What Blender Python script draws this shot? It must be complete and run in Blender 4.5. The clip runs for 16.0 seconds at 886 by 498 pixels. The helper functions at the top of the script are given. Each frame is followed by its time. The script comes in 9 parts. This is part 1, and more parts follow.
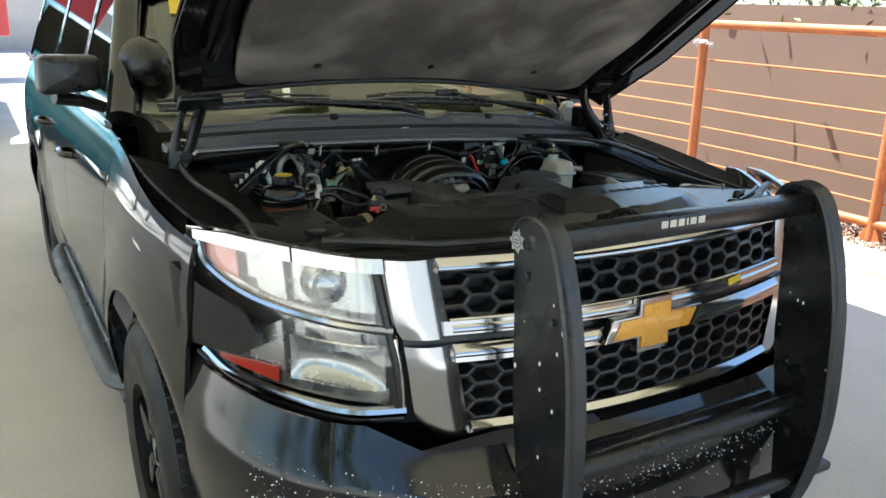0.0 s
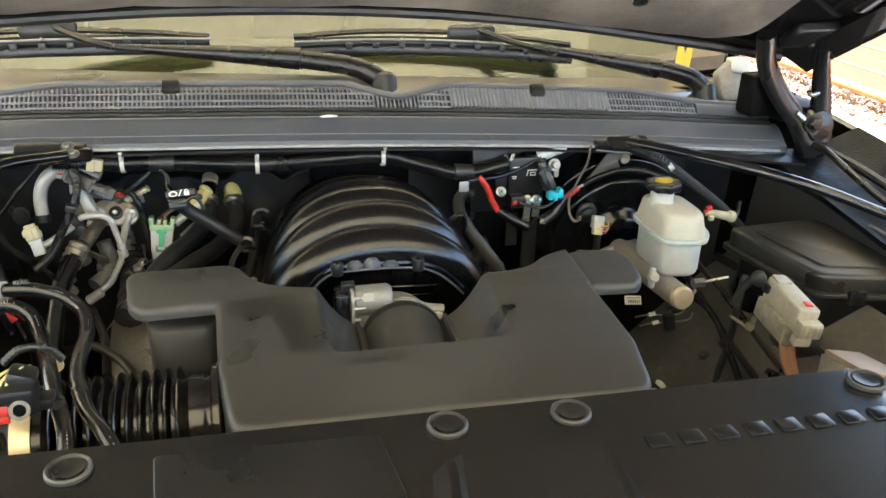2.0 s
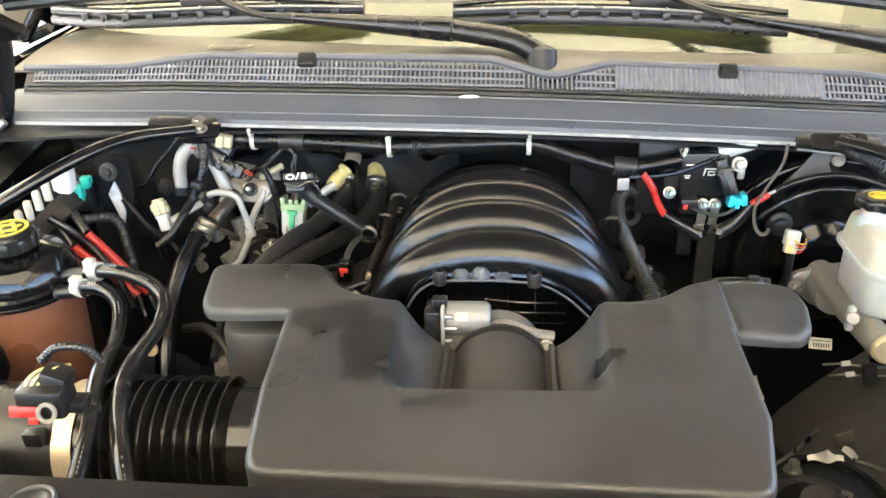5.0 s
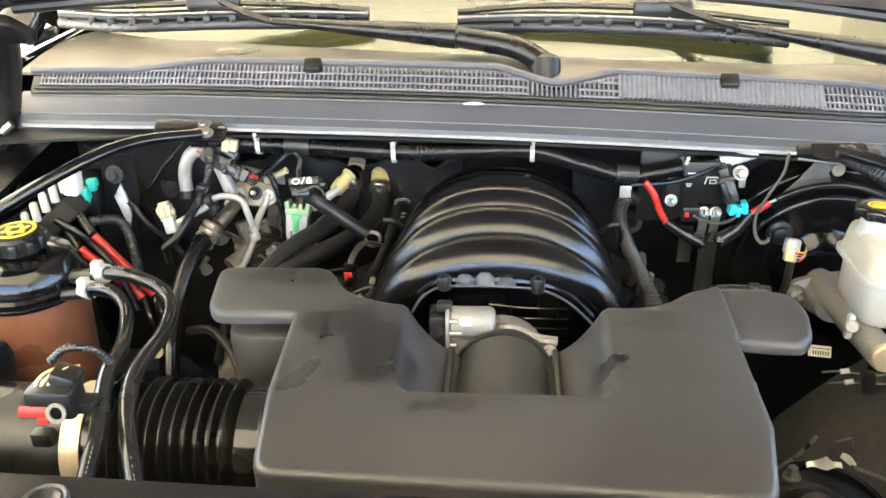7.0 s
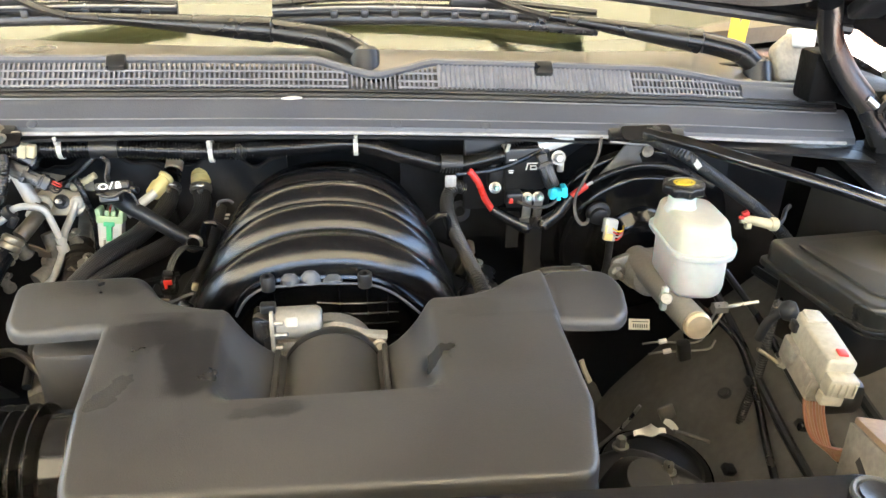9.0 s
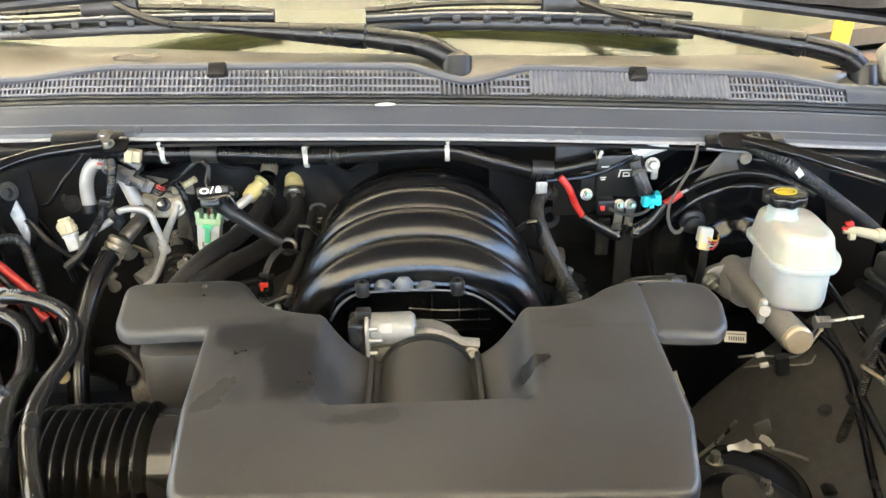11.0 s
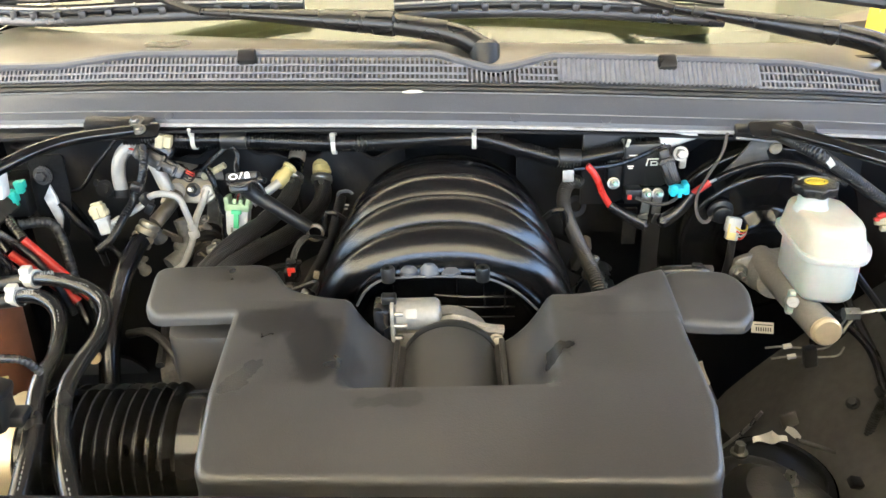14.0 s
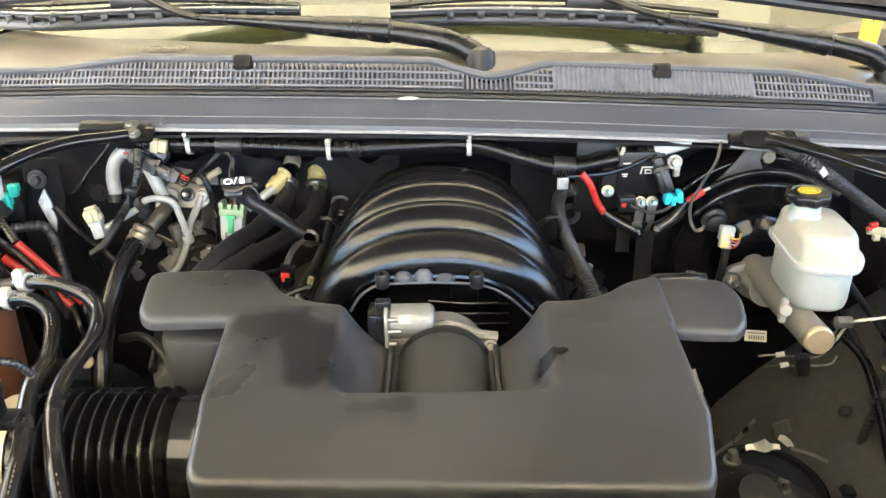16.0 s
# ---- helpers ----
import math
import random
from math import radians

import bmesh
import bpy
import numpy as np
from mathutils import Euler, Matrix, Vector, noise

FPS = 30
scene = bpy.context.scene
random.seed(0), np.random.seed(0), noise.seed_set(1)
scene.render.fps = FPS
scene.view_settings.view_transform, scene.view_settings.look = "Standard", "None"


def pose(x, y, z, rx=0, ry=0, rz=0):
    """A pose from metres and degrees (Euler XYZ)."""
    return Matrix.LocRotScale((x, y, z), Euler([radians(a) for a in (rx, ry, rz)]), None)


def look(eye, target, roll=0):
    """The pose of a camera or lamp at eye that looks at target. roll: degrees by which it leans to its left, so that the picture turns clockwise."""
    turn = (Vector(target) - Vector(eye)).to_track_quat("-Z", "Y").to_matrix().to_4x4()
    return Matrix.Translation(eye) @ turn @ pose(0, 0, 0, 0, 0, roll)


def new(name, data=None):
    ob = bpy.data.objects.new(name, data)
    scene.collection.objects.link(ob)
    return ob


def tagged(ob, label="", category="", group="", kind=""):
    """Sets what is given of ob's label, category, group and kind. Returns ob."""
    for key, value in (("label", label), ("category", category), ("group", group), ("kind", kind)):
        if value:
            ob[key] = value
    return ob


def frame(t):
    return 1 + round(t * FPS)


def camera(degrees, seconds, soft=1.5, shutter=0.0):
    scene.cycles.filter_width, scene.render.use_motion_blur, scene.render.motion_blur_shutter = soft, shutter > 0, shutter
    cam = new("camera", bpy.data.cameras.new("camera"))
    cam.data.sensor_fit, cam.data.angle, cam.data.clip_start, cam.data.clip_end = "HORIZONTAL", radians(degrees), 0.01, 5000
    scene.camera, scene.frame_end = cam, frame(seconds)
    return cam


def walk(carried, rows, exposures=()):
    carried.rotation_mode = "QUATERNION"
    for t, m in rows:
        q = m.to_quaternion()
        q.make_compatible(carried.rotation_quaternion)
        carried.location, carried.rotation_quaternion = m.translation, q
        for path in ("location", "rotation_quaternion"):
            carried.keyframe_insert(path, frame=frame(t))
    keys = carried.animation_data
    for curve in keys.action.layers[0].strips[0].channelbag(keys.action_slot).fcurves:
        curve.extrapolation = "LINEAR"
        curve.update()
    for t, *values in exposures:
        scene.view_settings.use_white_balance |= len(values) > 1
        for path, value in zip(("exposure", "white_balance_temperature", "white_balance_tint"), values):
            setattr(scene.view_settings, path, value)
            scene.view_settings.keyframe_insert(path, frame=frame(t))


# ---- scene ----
cam = camera(56.3, 16.0)
PATH = [
    (0, (-1.328, -1.285, 1.644), (-0.369, 0.373, 1.069), 1.3),
    (0.5, (-1.027, -0.927, 1.607), (-0.099, 0.725, 0.969), 2.1),
    (1, (-0.691, -0.658, 1.606), (0.157, 1.024, 0.934), 2.7),
    (1.5, (-0.394, -0.392, 1.585), (0.288, 1.346, 0.867), 2.5),
    (2, (-0.196, -0.103, 1.588), (0.238, 1.663, 0.755), 1.4),
    (2.5, (-0.024, 0.032, 1.582), (0.150, 1.813, 0.691), -0.3),
    (3, (0.017, 0.064, 1.570), (0.053, 1.846, 0.662), -1.4),
    (3.5, (-0.006, 0.061, 1.573), (-0.017, 1.830, 0.640), -1.9),
    (4, (-0.005, 0.055, 1.574), (-0.029, 1.819, 0.632), -1.9),
    (4.5, (-0.002, 0.052, 1.573), (-0.076, 1.818, 0.639), -2.1),
    (5, (-0.013, 0.049, 1.576), (-0.184, 1.816, 0.656), -2.4),
    (5.2, (-0.020, 0.048, 1.580), (-0.235, 1.811, 0.662), -2.5),
    (7.3, (-0.022, 0.040, 1.581), (-0.153, 1.815, 0.671), -1.3),
    (7.5, (-0.018, 0.041, 1.579), (-0.084, 1.818, 0.664), -1.2),
    (8, (0.000, 0.044, 1.576), (0.122, 1.814, 0.655), -0.3),
    (8.2, (0.008, 0.047, 1.575), (0.206, 1.810, 0.649), 0.1),
    (10.3, (0.002, 0.055, 1.569), (0.165, 1.824, 0.651), -0.9),
    (10.5, (-0.005, 0.054, 1.572), (0.106, 1.827, 0.653), -1.2),
    (11, (-0.012, 0.059, 1.581), (0.003, 1.833, 0.658), -1.8),
    (11.5, (-0.014, 0.063, 1.580), (-0.041, 1.835, 0.653), -1.9),
    (12, (-0.016, 0.063, 1.581), (-0.051, 1.830, 0.643), -2.0),
    (12.5, (-0.014, 0.060, 1.581), (-0.049, 1.824, 0.640), -2.2),
    (13, (-0.012, 0.054, 1.580), (-0.051, 1.818, 0.636), -2.3),
    (13.5, (-0.011, 0.059, 1.576), (-0.053, 1.821, 0.631), -2.2),
    (14, (-0.011, 0.054, 1.579), (-0.061, 1.818, 0.637), -2.2),
    (14.5, (-0.014, 0.054, 1.578), (-0.063, 1.816, 0.634), -1.9),
    (15, (-0.015, 0.050, 1.578), (-0.064, 1.816, 0.640), -1.8),
    (15.5, (-0.013, 0.051, 1.576), (-0.055, 1.820, 0.645), -1.6),
    (16, (-0.011, 0.052, 1.577), (-0.047, 1.825, 0.653), -1.6),
]
walk(cam, [(t, look(eye, target, roll)) for t, eye, target, roll in PATH], [(0, 2.25, 5900, 2), (0.5, 2.49, 5950, 2), (0.8, 2.58, 6150, 2), (1.5, 3.29, 6850, 5), (2.5, 4.54, 6400, 10), (3.2, 4.71, 6400, 12), (5, 4.79, 6400, 12), (7.6, 4.87, 6450, 13), (8.2, 4.87, 6500, 13), (10.4, 4.65, 6500, 13), (11, 4.71, 6400, 12), (16, 4.74, 6400, 12)])

# world and sun
world = bpy.data.worlds.new("sky")
scene.world = world
world.use_nodes = True
SUN_EL, SUN_AZ = 67.0, 336.0
sky = world.node_tree.nodes.new("ShaderNodeTexSky")
sky.sky_type, sky.sun_disc = "NISHITA", False
sky.sun_elevation, sky.sun_rotation = radians(SUN_EL), radians(SUN_AZ)
back = world.node_tree.nodes["Background"]
back.inputs["Strength"].default_value = 0.10
world.node_tree.links.new(sky.outputs["Color"], back.inputs["Color"])
sun_data = bpy.data.lights.new("sun", "SUN")
sun_data.energy, sun_data.angle, sun_data.color = 5.0, radians(0.5), (1.0, 0.95, 0.86)
sun = new("sun", sun_data)
SUN_DIR = Vector((math.sin(radians(SUN_AZ)) * math.cos(radians(SUN_EL)), math.cos(radians(SUN_AZ)) * math.cos(radians(SUN_EL)), math.sin(radians(SUN_EL))))
sun.matrix_world = look(SUN_DIR * 20, (0, 0, 0))


# materials
def mat(name, color, rough=0.5, metal=0.0, vary=0.12, scale=8.0, bump=0.0, fine=90.0, coat=0.0, spec=0.5, dust=0.0, dust_color=(0.35, 0.3, 0.24), rough_vary=0.1, island=0.0):
    """A surface with colour and roughness that vary at two scales, fine relief, and a veil of dust in patches."""
    m = bpy.data.materials.new(name)
    m.use_nodes = True
    nt = m.node_tree
    n, link = nt.nodes, nt.links.new
    b = n["Principled BSDF"]
    b.inputs["Metallic"].default_value = metal
    b.inputs["Coat Weight"].default_value = coat
    b.inputs["Coat Roughness"].default_value = 0.03
    b.inputs["Specular IOR Level"].default_value = spec
    co = n.new("ShaderNodeTexCoord")
    big = n.new("ShaderNodeTexNoise")
    big.inputs["Scale"].default_value, big.inputs["Detail"].default_value = scale, 5
    small = n.new("ShaderNodeTexNoise")
    small.inputs["Scale"].default_value, small.inputs["Detail"].default_value = fine, 3
    link(co.outputs["Object"], big.inputs["Vector"])
    link(co.outputs["Object"], small.inputs["Vector"])
    add = n.new("ShaderNodeMath")
    add.operation = "ADD"
    link(big.outputs["Fac"], add.inputs[0])
    link(small.outputs["Fac"], add.inputs[1])
    lev = n.new("ShaderNodeMapRange")
    lev.inputs["From Min"].default_value, lev.inputs["From Max"].default_value = 0.6, 1.4
    lev.inputs["To Min"].default_value, lev.inputs["To Max"].default_value = 1 - vary, 1 + vary
    link(add.outputs[0], lev.inputs["Value"])
    val = lev.outputs["Result"]
    if island:
        info = n.new("ShaderNodeNewGeometry")
        rnd = n.new("ShaderNodeMapRange")
        rnd.inputs["To Min"].default_value, rnd.inputs["To Max"].default_value = 1 - island, 1 + island
        link(info.outputs["Random Per Island"], rnd.inputs["Value"])
        mul = n.new("ShaderNodeMath")
        mul.operation = "MULTIPLY"
        link(val, mul.inputs[0])
        link(rnd.outputs["Result"], mul.inputs[1])
        val = mul.outputs[0]
    tint = n.new("ShaderNodeVectorMath")
    tint.operation = "SCALE"
    tint.inputs[0].default_value = color[:3]
    link(val, tint.inputs["Scale"])
    out = tint.outputs["Vector"]
    rv = n.new("ShaderNodeMapRange")
    rv.inputs["From Min"].default_value, rv.inputs["From Max"].default_value = 0.3, 0.7
    rv.inputs["To Min"].default_value, rv.inputs["To Max"].default_value = max(0.02, rough - rough_vary), min(1, rough + rough_vary)
    link(big.outputs["Fac"], rv.inputs["Value"])
    rout = rv.outputs["Result"]
    if dust:
        dn = n.new("ShaderNodeTexNoise")
        dn.inputs["Scale"].default_value, dn.inputs["Detail"].default_value = scale * 0.7, 9
        link(co.outputs["Object"], dn.inputs["Vector"])
        ramp = n.new("ShaderNodeMapRange")
        ramp.inputs["From Min"].default_value, ramp.inputs["From Max"].default_value = 0.45, 0.75
        ramp.inputs["To Max"].default_value = dust
        link(dn.outputs["Fac"], ramp.inputs["Value"])
        mix = n.new("ShaderNodeMix")
        mix.data_type = "RGBA"
        link(ramp.outputs["Result"], mix.inputs["Factor"])
        link(out, mix.inputs[6])
        mix.inputs[7].default_value = (*dust_color, 1)
        out = mix.outputs[2]
        ra = n.new("ShaderNodeMath")
        ra.operation = "ADD"
        ra.use_clamp = True
        link(rout, ra.inputs[0])
        link(ramp.outputs["Result"], ra.inputs[1])
        rout = ra.outputs[0]
    link(out, b.inputs["Base Color"])
    link(rout, b.inputs["Roughness"])
    if bump:
        bp = n.new("ShaderNodeBump")
        bp.inputs["Strength"].default_value, bp.inputs["Distance"].default_value = bump, 0.002
        link(small.outputs["Fac"], bp.inputs["Height"])
        link(bp.outputs["Normal"], b.inputs["Normal"])
    return m


def glass(name, color=(1, 1, 1), rough=0.0, low=0.03):
    """A clear pane: see-through, with a true reflecting surface."""
    m = bpy.data.materials.new(name)
    m.use_nodes = True
    n, link = m.node_tree.nodes, m.node_tree.links.new
    for x in list(n):
        n.remove(x)
    outp = n.new("ShaderNodeOutputMaterial")
    tr = n.new("ShaderNodeBsdfTransparent")
    tr.inputs["Color"].default_value = (*color, 1)
    gl = n.new("ShaderNodeBsdfGlossy")
    gl.inputs["Roughness"].default_value = rough
    lw = n.new("ShaderNodeLayerWeight")
    pw = n.new("ShaderNodeMath")
    pw.operation = "POWER"
    pw.inputs[1].default_value = 4.0
    fr = n.new("ShaderNodeMapRange")
    fr.inputs["To Min"].default_value, fr.inputs["To Max"].default_value = low, 0.85
    link(lw.outputs["Facing"], pw.inputs[0])
    link(pw.outputs[0], fr.inputs["Value"])
    mx = n.new("ShaderNodeMixShader")
    link(fr.outputs[0], mx.inputs[0])
    link(tr.outputs[0], mx.inputs[1])
    link(gl.outputs[0], mx.inputs[2])
    link(mx.outputs[0], outp.inputs["Surface"])
    return m


M = {}
M["paint"] = mat("black_paint", (0.003, 0.003, 0.0035), 0.05, coat=0.15, spec=0.5, scale=3, rough_vary=0.03, dust=0.012)
M["paint_dusty"] = mat("dusty_black_paint", (0.005, 0.005, 0.0055), 0.10, coat=0.1, scale=5, dust=0.04)
M["flange_paint"] = mat("smooth_black_lacquer", (0.006, 0.006, 0.0065), 0.12, coat=0.8, spec=0.8, scale=5, rough_vary=0.02)
M["plug_black"] = mat("plug_plastic", (0.022, 0.022, 0.023), 0.24, bump=0.1, fine=600, scale=20)
M["wiper"] = mat("satin_black_wiper_arm", (0.007, 0.007, 0.007), 0.24, spec=0.4, scale=12, dust=0.03)
M["plastic"] = mat("black_plastic", (0.009, 0.009, 0.009), 0.32, bump=0.12, fine=600, scale=12, dust=0.03)
M["satin"] = mat("satin_charcoal_plastic", (0.037, 0.0362, 0.0345), 0.36, bump=0.15, fine=700, scale=8, vary=0.12, dust=0.25, dust_color=(0.095, 0.090, 0.083))
M["manifold"] = mat("smooth_black_plastic", (0.005, 0.005, 0.0052), 0.18, spec=0.50, bump=0.1, fine=700, scale=9, rough_vary=0.05)
M["radcover"] = mat("radiator_panel_plastic", (0.009, 0.0088, 0.0085), 0.22, spec=0.33, bump=0.12, fine=800, scale=6, dust=0.02, rough_vary=0.03)
M["cowlgrey"] = mat("weathered_grey_plastic", (0.064, 0.068, 0.078), 0.40, bump=0.2, fine=500, scale=7, dust=0.12, dust_color=(0.2, 0.2, 0.2))
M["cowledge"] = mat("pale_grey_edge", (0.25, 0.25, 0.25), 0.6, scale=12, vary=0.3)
M["louvrebed"] = mat("dusty_louvre_recess", (0.062, 0.057, 0.050), 0.7, scale=10, vary=0.3, dust=0.3, dust_color=(0.12, 0.11, 0.095))
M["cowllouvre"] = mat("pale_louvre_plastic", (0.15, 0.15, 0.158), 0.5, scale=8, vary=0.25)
M["rubber"] = mat("black_rubber", (0.010, 0.010, 0.010), 0.42, bump=0.2, fine=400, scale=14, dust=0.06)
M["hose"] = mat("glossy_hose_rubber", (0.008, 0.008, 0.008), 0.20, bump=0.05, fine=400, scale=14, dust=0.03)
M["dusty_hose"] = mat("dusty_ribbed_plastic", (0.030, 0.028, 0.025), 0.32, bump=0.1, fine=400, scale=14, dust=0.25, dust_color=(0.10, 0.092, 0.078))
M["bellows"] = mat("glossy_bellows_rubber", (0.009, 0.009, 0.009), 0.15, scale=14, rough_vary=0.04, dust=0.03)
M["tyre"] = mat("tyre_rubber", (0.006, 0.006, 0.006), 0.5, spec=0.3, bump=0.3, fine=200, scale=10, dust=0.03)
M["chrome"] = mat("chrome", (0.44, 0.435, 0.43), 0.13, metal=1.0, vary=0.03, scale=6, rough_vary=0.03, dust=0.04)
M["cast"] = mat("cast_aluminium", (0.30, 0.285, 0.255), 0.45, metal=0.4, bump=0.12, fine=300, scale=15, vary=0.25)
M["castworn"] = mat("weathered_cast_aluminium", (0.25, 0.235, 0.205), 0.5, metal=0.3, bump=0.1, fine=250, scale=10, vary=0.15)
M["cast_dull"] = mat("dirty_cast_metal", (0.16, 0.15, 0.13), 0.6, metal=0.2, bump=0.4, fine=200, scale=18, vary=0.35)
M["alu"] = mat("aluminium_tube", (0.43, 0.42, 0.39), 0.42, metal=0.25, scale=20, vary=0.2)
M["steel"] = mat("plated_steel", (0.30, 0.29, 0.26), 0.35, metal=0.9, scale=25, vary=0.3)
M["guard"] = mat("powder_coated_black_steel", (0.0055, 0.0057, 0.0062), 0.27, bump=0.25, fine=350, scale=8, dust=0.015)
# Lighter blue-grey base puts the strip's sheen into the colour.
M["guard_rubber"] = mat("sheened_push_rubber", (0.022, 0.023, 0.026), 0.36, bump=0.15, fine=500, scale=9, dust=0.05)
M["mesh_black"] = mat("grille_black", (0.010, 0.010, 0.011), 0.4, scale=12, dust=0.05)
M["latch"] = mat("matte_near_black", (0.0025, 0.0025, 0.0025), 0.5, spec=0.08, scale=30, vary=0.4, bump=0.5, fine=200)
M["dark"] = mat("dark_recess", (0.012, 0.012, 0.011), 0.6, scale=6, dust=0.3, dust_color=(0.06, 0.052, 0.044))
M["firewall"] = mat("firewall_coating", (0.0055, 0.0055, 0.0055), 0.45, spec=0.3, scale=9, bump=0.4, fine=60, dust=0.18, dust_color=(0.035, 0.031, 0.026))
M["mat"] = mat("dash_mat_rubber", (0.012, 0.0118, 0.0115), 0.6, spec=0.3, scale=7, bump=0.6, fine=45, dust=0.25, dust_color=(0.04, 0.036, 0.031))
# Base and dust colours raised to paint a hazy veil over dark panels.
M["haze_lifted_black"] = mat("haze_lifted_dusty_panel", (0.088, 0.083, 0.074), 0.5, vary=0.3, scale=6, bump=0.3, fine=70, dust=0.5, dust_color=(0.12, 0.110, 0.092))
M["braid"] = mat("braided_hose_cover", (0.006, 0.006, 0.0065), 0.40, vary=0.2, scale=14, dust=0.04)
M["pale_green"] = mat("pale_green_cover", (0.30, 0.42, 0.24), 0.4, scale=30)
M["booster"] = mat("booster_black", (0.0045, 0.0045, 0.0045), 0.13, spec=0.4, scale=9, dust=0.02, rough_vary=0.03)
M["strap"] = mat("brown_grey_strap", (0.085, 0.073, 0.060), 0.6, scale=20)
M["foil"] = mat("crinkled_foil", (0.34, 0.34, 0.335), 0.35, metal=0.35, bump=0.8, fine=90, scale=30, vary=0.4)
M["crimp"] = mat("stained_crimp_metal", (0.27, 0.235, 0.175), 0.4, metal=0.6, scale=30, vary=0.3)
M["pad"] = mat("brown_insulation_pad", (0.013, 0.0118, 0.0105), 0.75, spec=0.2, scale=11, bump=0.5, fine=90, dust=0.5, dust_color=(0.09, 0.075, 0.058))
M["tanplate"] = mat("tan_plastic_plate", (0.22, 0.19, 0.14), 0.5, scale=15, vary=0.2)
M["tanwarm"] = mat("warm_tan_plastic", (0.23, 0.155, 0.095), 0.5, scale=15, vary=0.2, bump=0.2, fine=200)
M["inner_fender"] = mat("dusty_inner_fender", (0.062, 0.059, 0.052), 0.5, vary=0.35, scale=7, bump=0.3, fine=80, dust=0.6, dust_color=(0.13, 0.12, 0.10))
M["liner"] = mat("hood_insulation_felt", (0.080, 0.071, 0.063), 0.95, scale=6, bump=0.7, fine=160, dust=0.5, dust_color=(0.30, 0.265, 0.225), vary=0.4)
M["gold"] = mat("gold_emblem", (0.62, 0.30, 0.03), 0.3, metal=0.3, bump=0.4, fine=900, scale=30, coat=0.6)
M["white_tank"] = mat("milky_plastic", (0.40, 0.42, 0.40), 0.32, scale=9, vary=0.08)
# Warmer copy for the upper tank: light passing through it put into the colour.
M["warm_lit_tank"] = mat("warm_lit_milky_plastic", (0.42, 0.40, 0.32), 0.34, scale=9, vary=0.08)
for nm in ("white_tank", "warm_lit_tank"):
    skin = M[nm].node_tree.nodes["Principled BSDF"].inputs
    skin["Subsurface Weight"].default_value, skin["Subsurface Scale"].default_value = 0.35, 0.02
M["brown_tank"] = mat("brown_coolant_tank", (0.20, 0.085, 0.05), 0.35, scale=7, vary=0.15)
M["ivory"] = mat("ivory_connector", (0.44, 0.39, 0.25), 0.5, scale=30)
M["yellowed"] = mat("yellow_collar", (0.62, 0.52, 0.22), 0.45, scale=30)
M["white"] = mat("white_nylon", (0.50, 0.49, 0.43), 0.5, scale=30)
M["grey_conn"] = mat("grey_connector", (0.42, 0.44, 0.44), 0.5, scale=30)
M["sensor"] = mat("beige_grey_plastic", (0.20, 0.185, 0.155), 0.55, scale=30, vary=0.3, bump=0.4, fine=120)
M["green"] = mat("green_lock", (0.06, 0.45, 0.20), 0.45, scale=30)
M["teal"] = mat("teal_connector", (0.02, 0.40, 0.33), 0.45, scale=30)
M["blue"] = mat("blue_connector", (0.02, 0.42, 0.55), 0.4, scale=30)
M["red"] = mat("red_insulation", (0.45, 0.028, 0.020), 0.35, scale=30)
M["yellow"] = mat("yellow_print", (0.60, 0.43, 0.03), 0.5, scale=30)
M["tagpaper"] = mat("aged_paper", (0.30, 0.28, 0.23), 0.7, scale=30)
M["paleblock"] = mat("cream_connector_plastic", (0.30, 0.275, 0.215), 0.5, scale=25, vary=0.2, bump=0.3, fine=150)
M["print"] = mat("white_print", (0.70, 0.70, 0.68), 0.5, scale=40)
M["tan_band"] = mat("brass_clamp_band", (0.60, 0.50, 0.34), 0.35, metal=0.6, scale=20)
M["copper_wire"] = mat("brown_wire_cover", (0.20, 0.11, 0.06), 0.35, scale=30)
# Olive tint puts a reflection into the lid's colour.
M["fuse_lid"] = mat("dusty_olive_lid", (0.016, 0.0155, 0.0125), 0.25, bump=0.15, fine=500, scale=6, dust=0.25, dust_color=(0.075, 0.070, 0.055))
M["brown"] = mat("heat_stained_foil", (0.13, 0.11, 0.085), 0.4, metal=0.6, scale=20, bump=0.6, fine=60, vary=0.4)
M["stripe"] = mat("grey_hose_print", (0.30, 0.30, 0.29), 0.5, scale=40)
M["hoseprint"] = mat("faded_hose_print", (0.13, 0.13, 0.125), 0.5, scale=40)
# Cream tint adds the pale roof's reflection to the dusty base.
M["apron"] = mat("dusty_sheen_apron", (0.105, 0.092, 0.075), 0.34, scale=4, dust=0.5, dust_color=(0.20, 0.172, 0.132), coat=0.2)
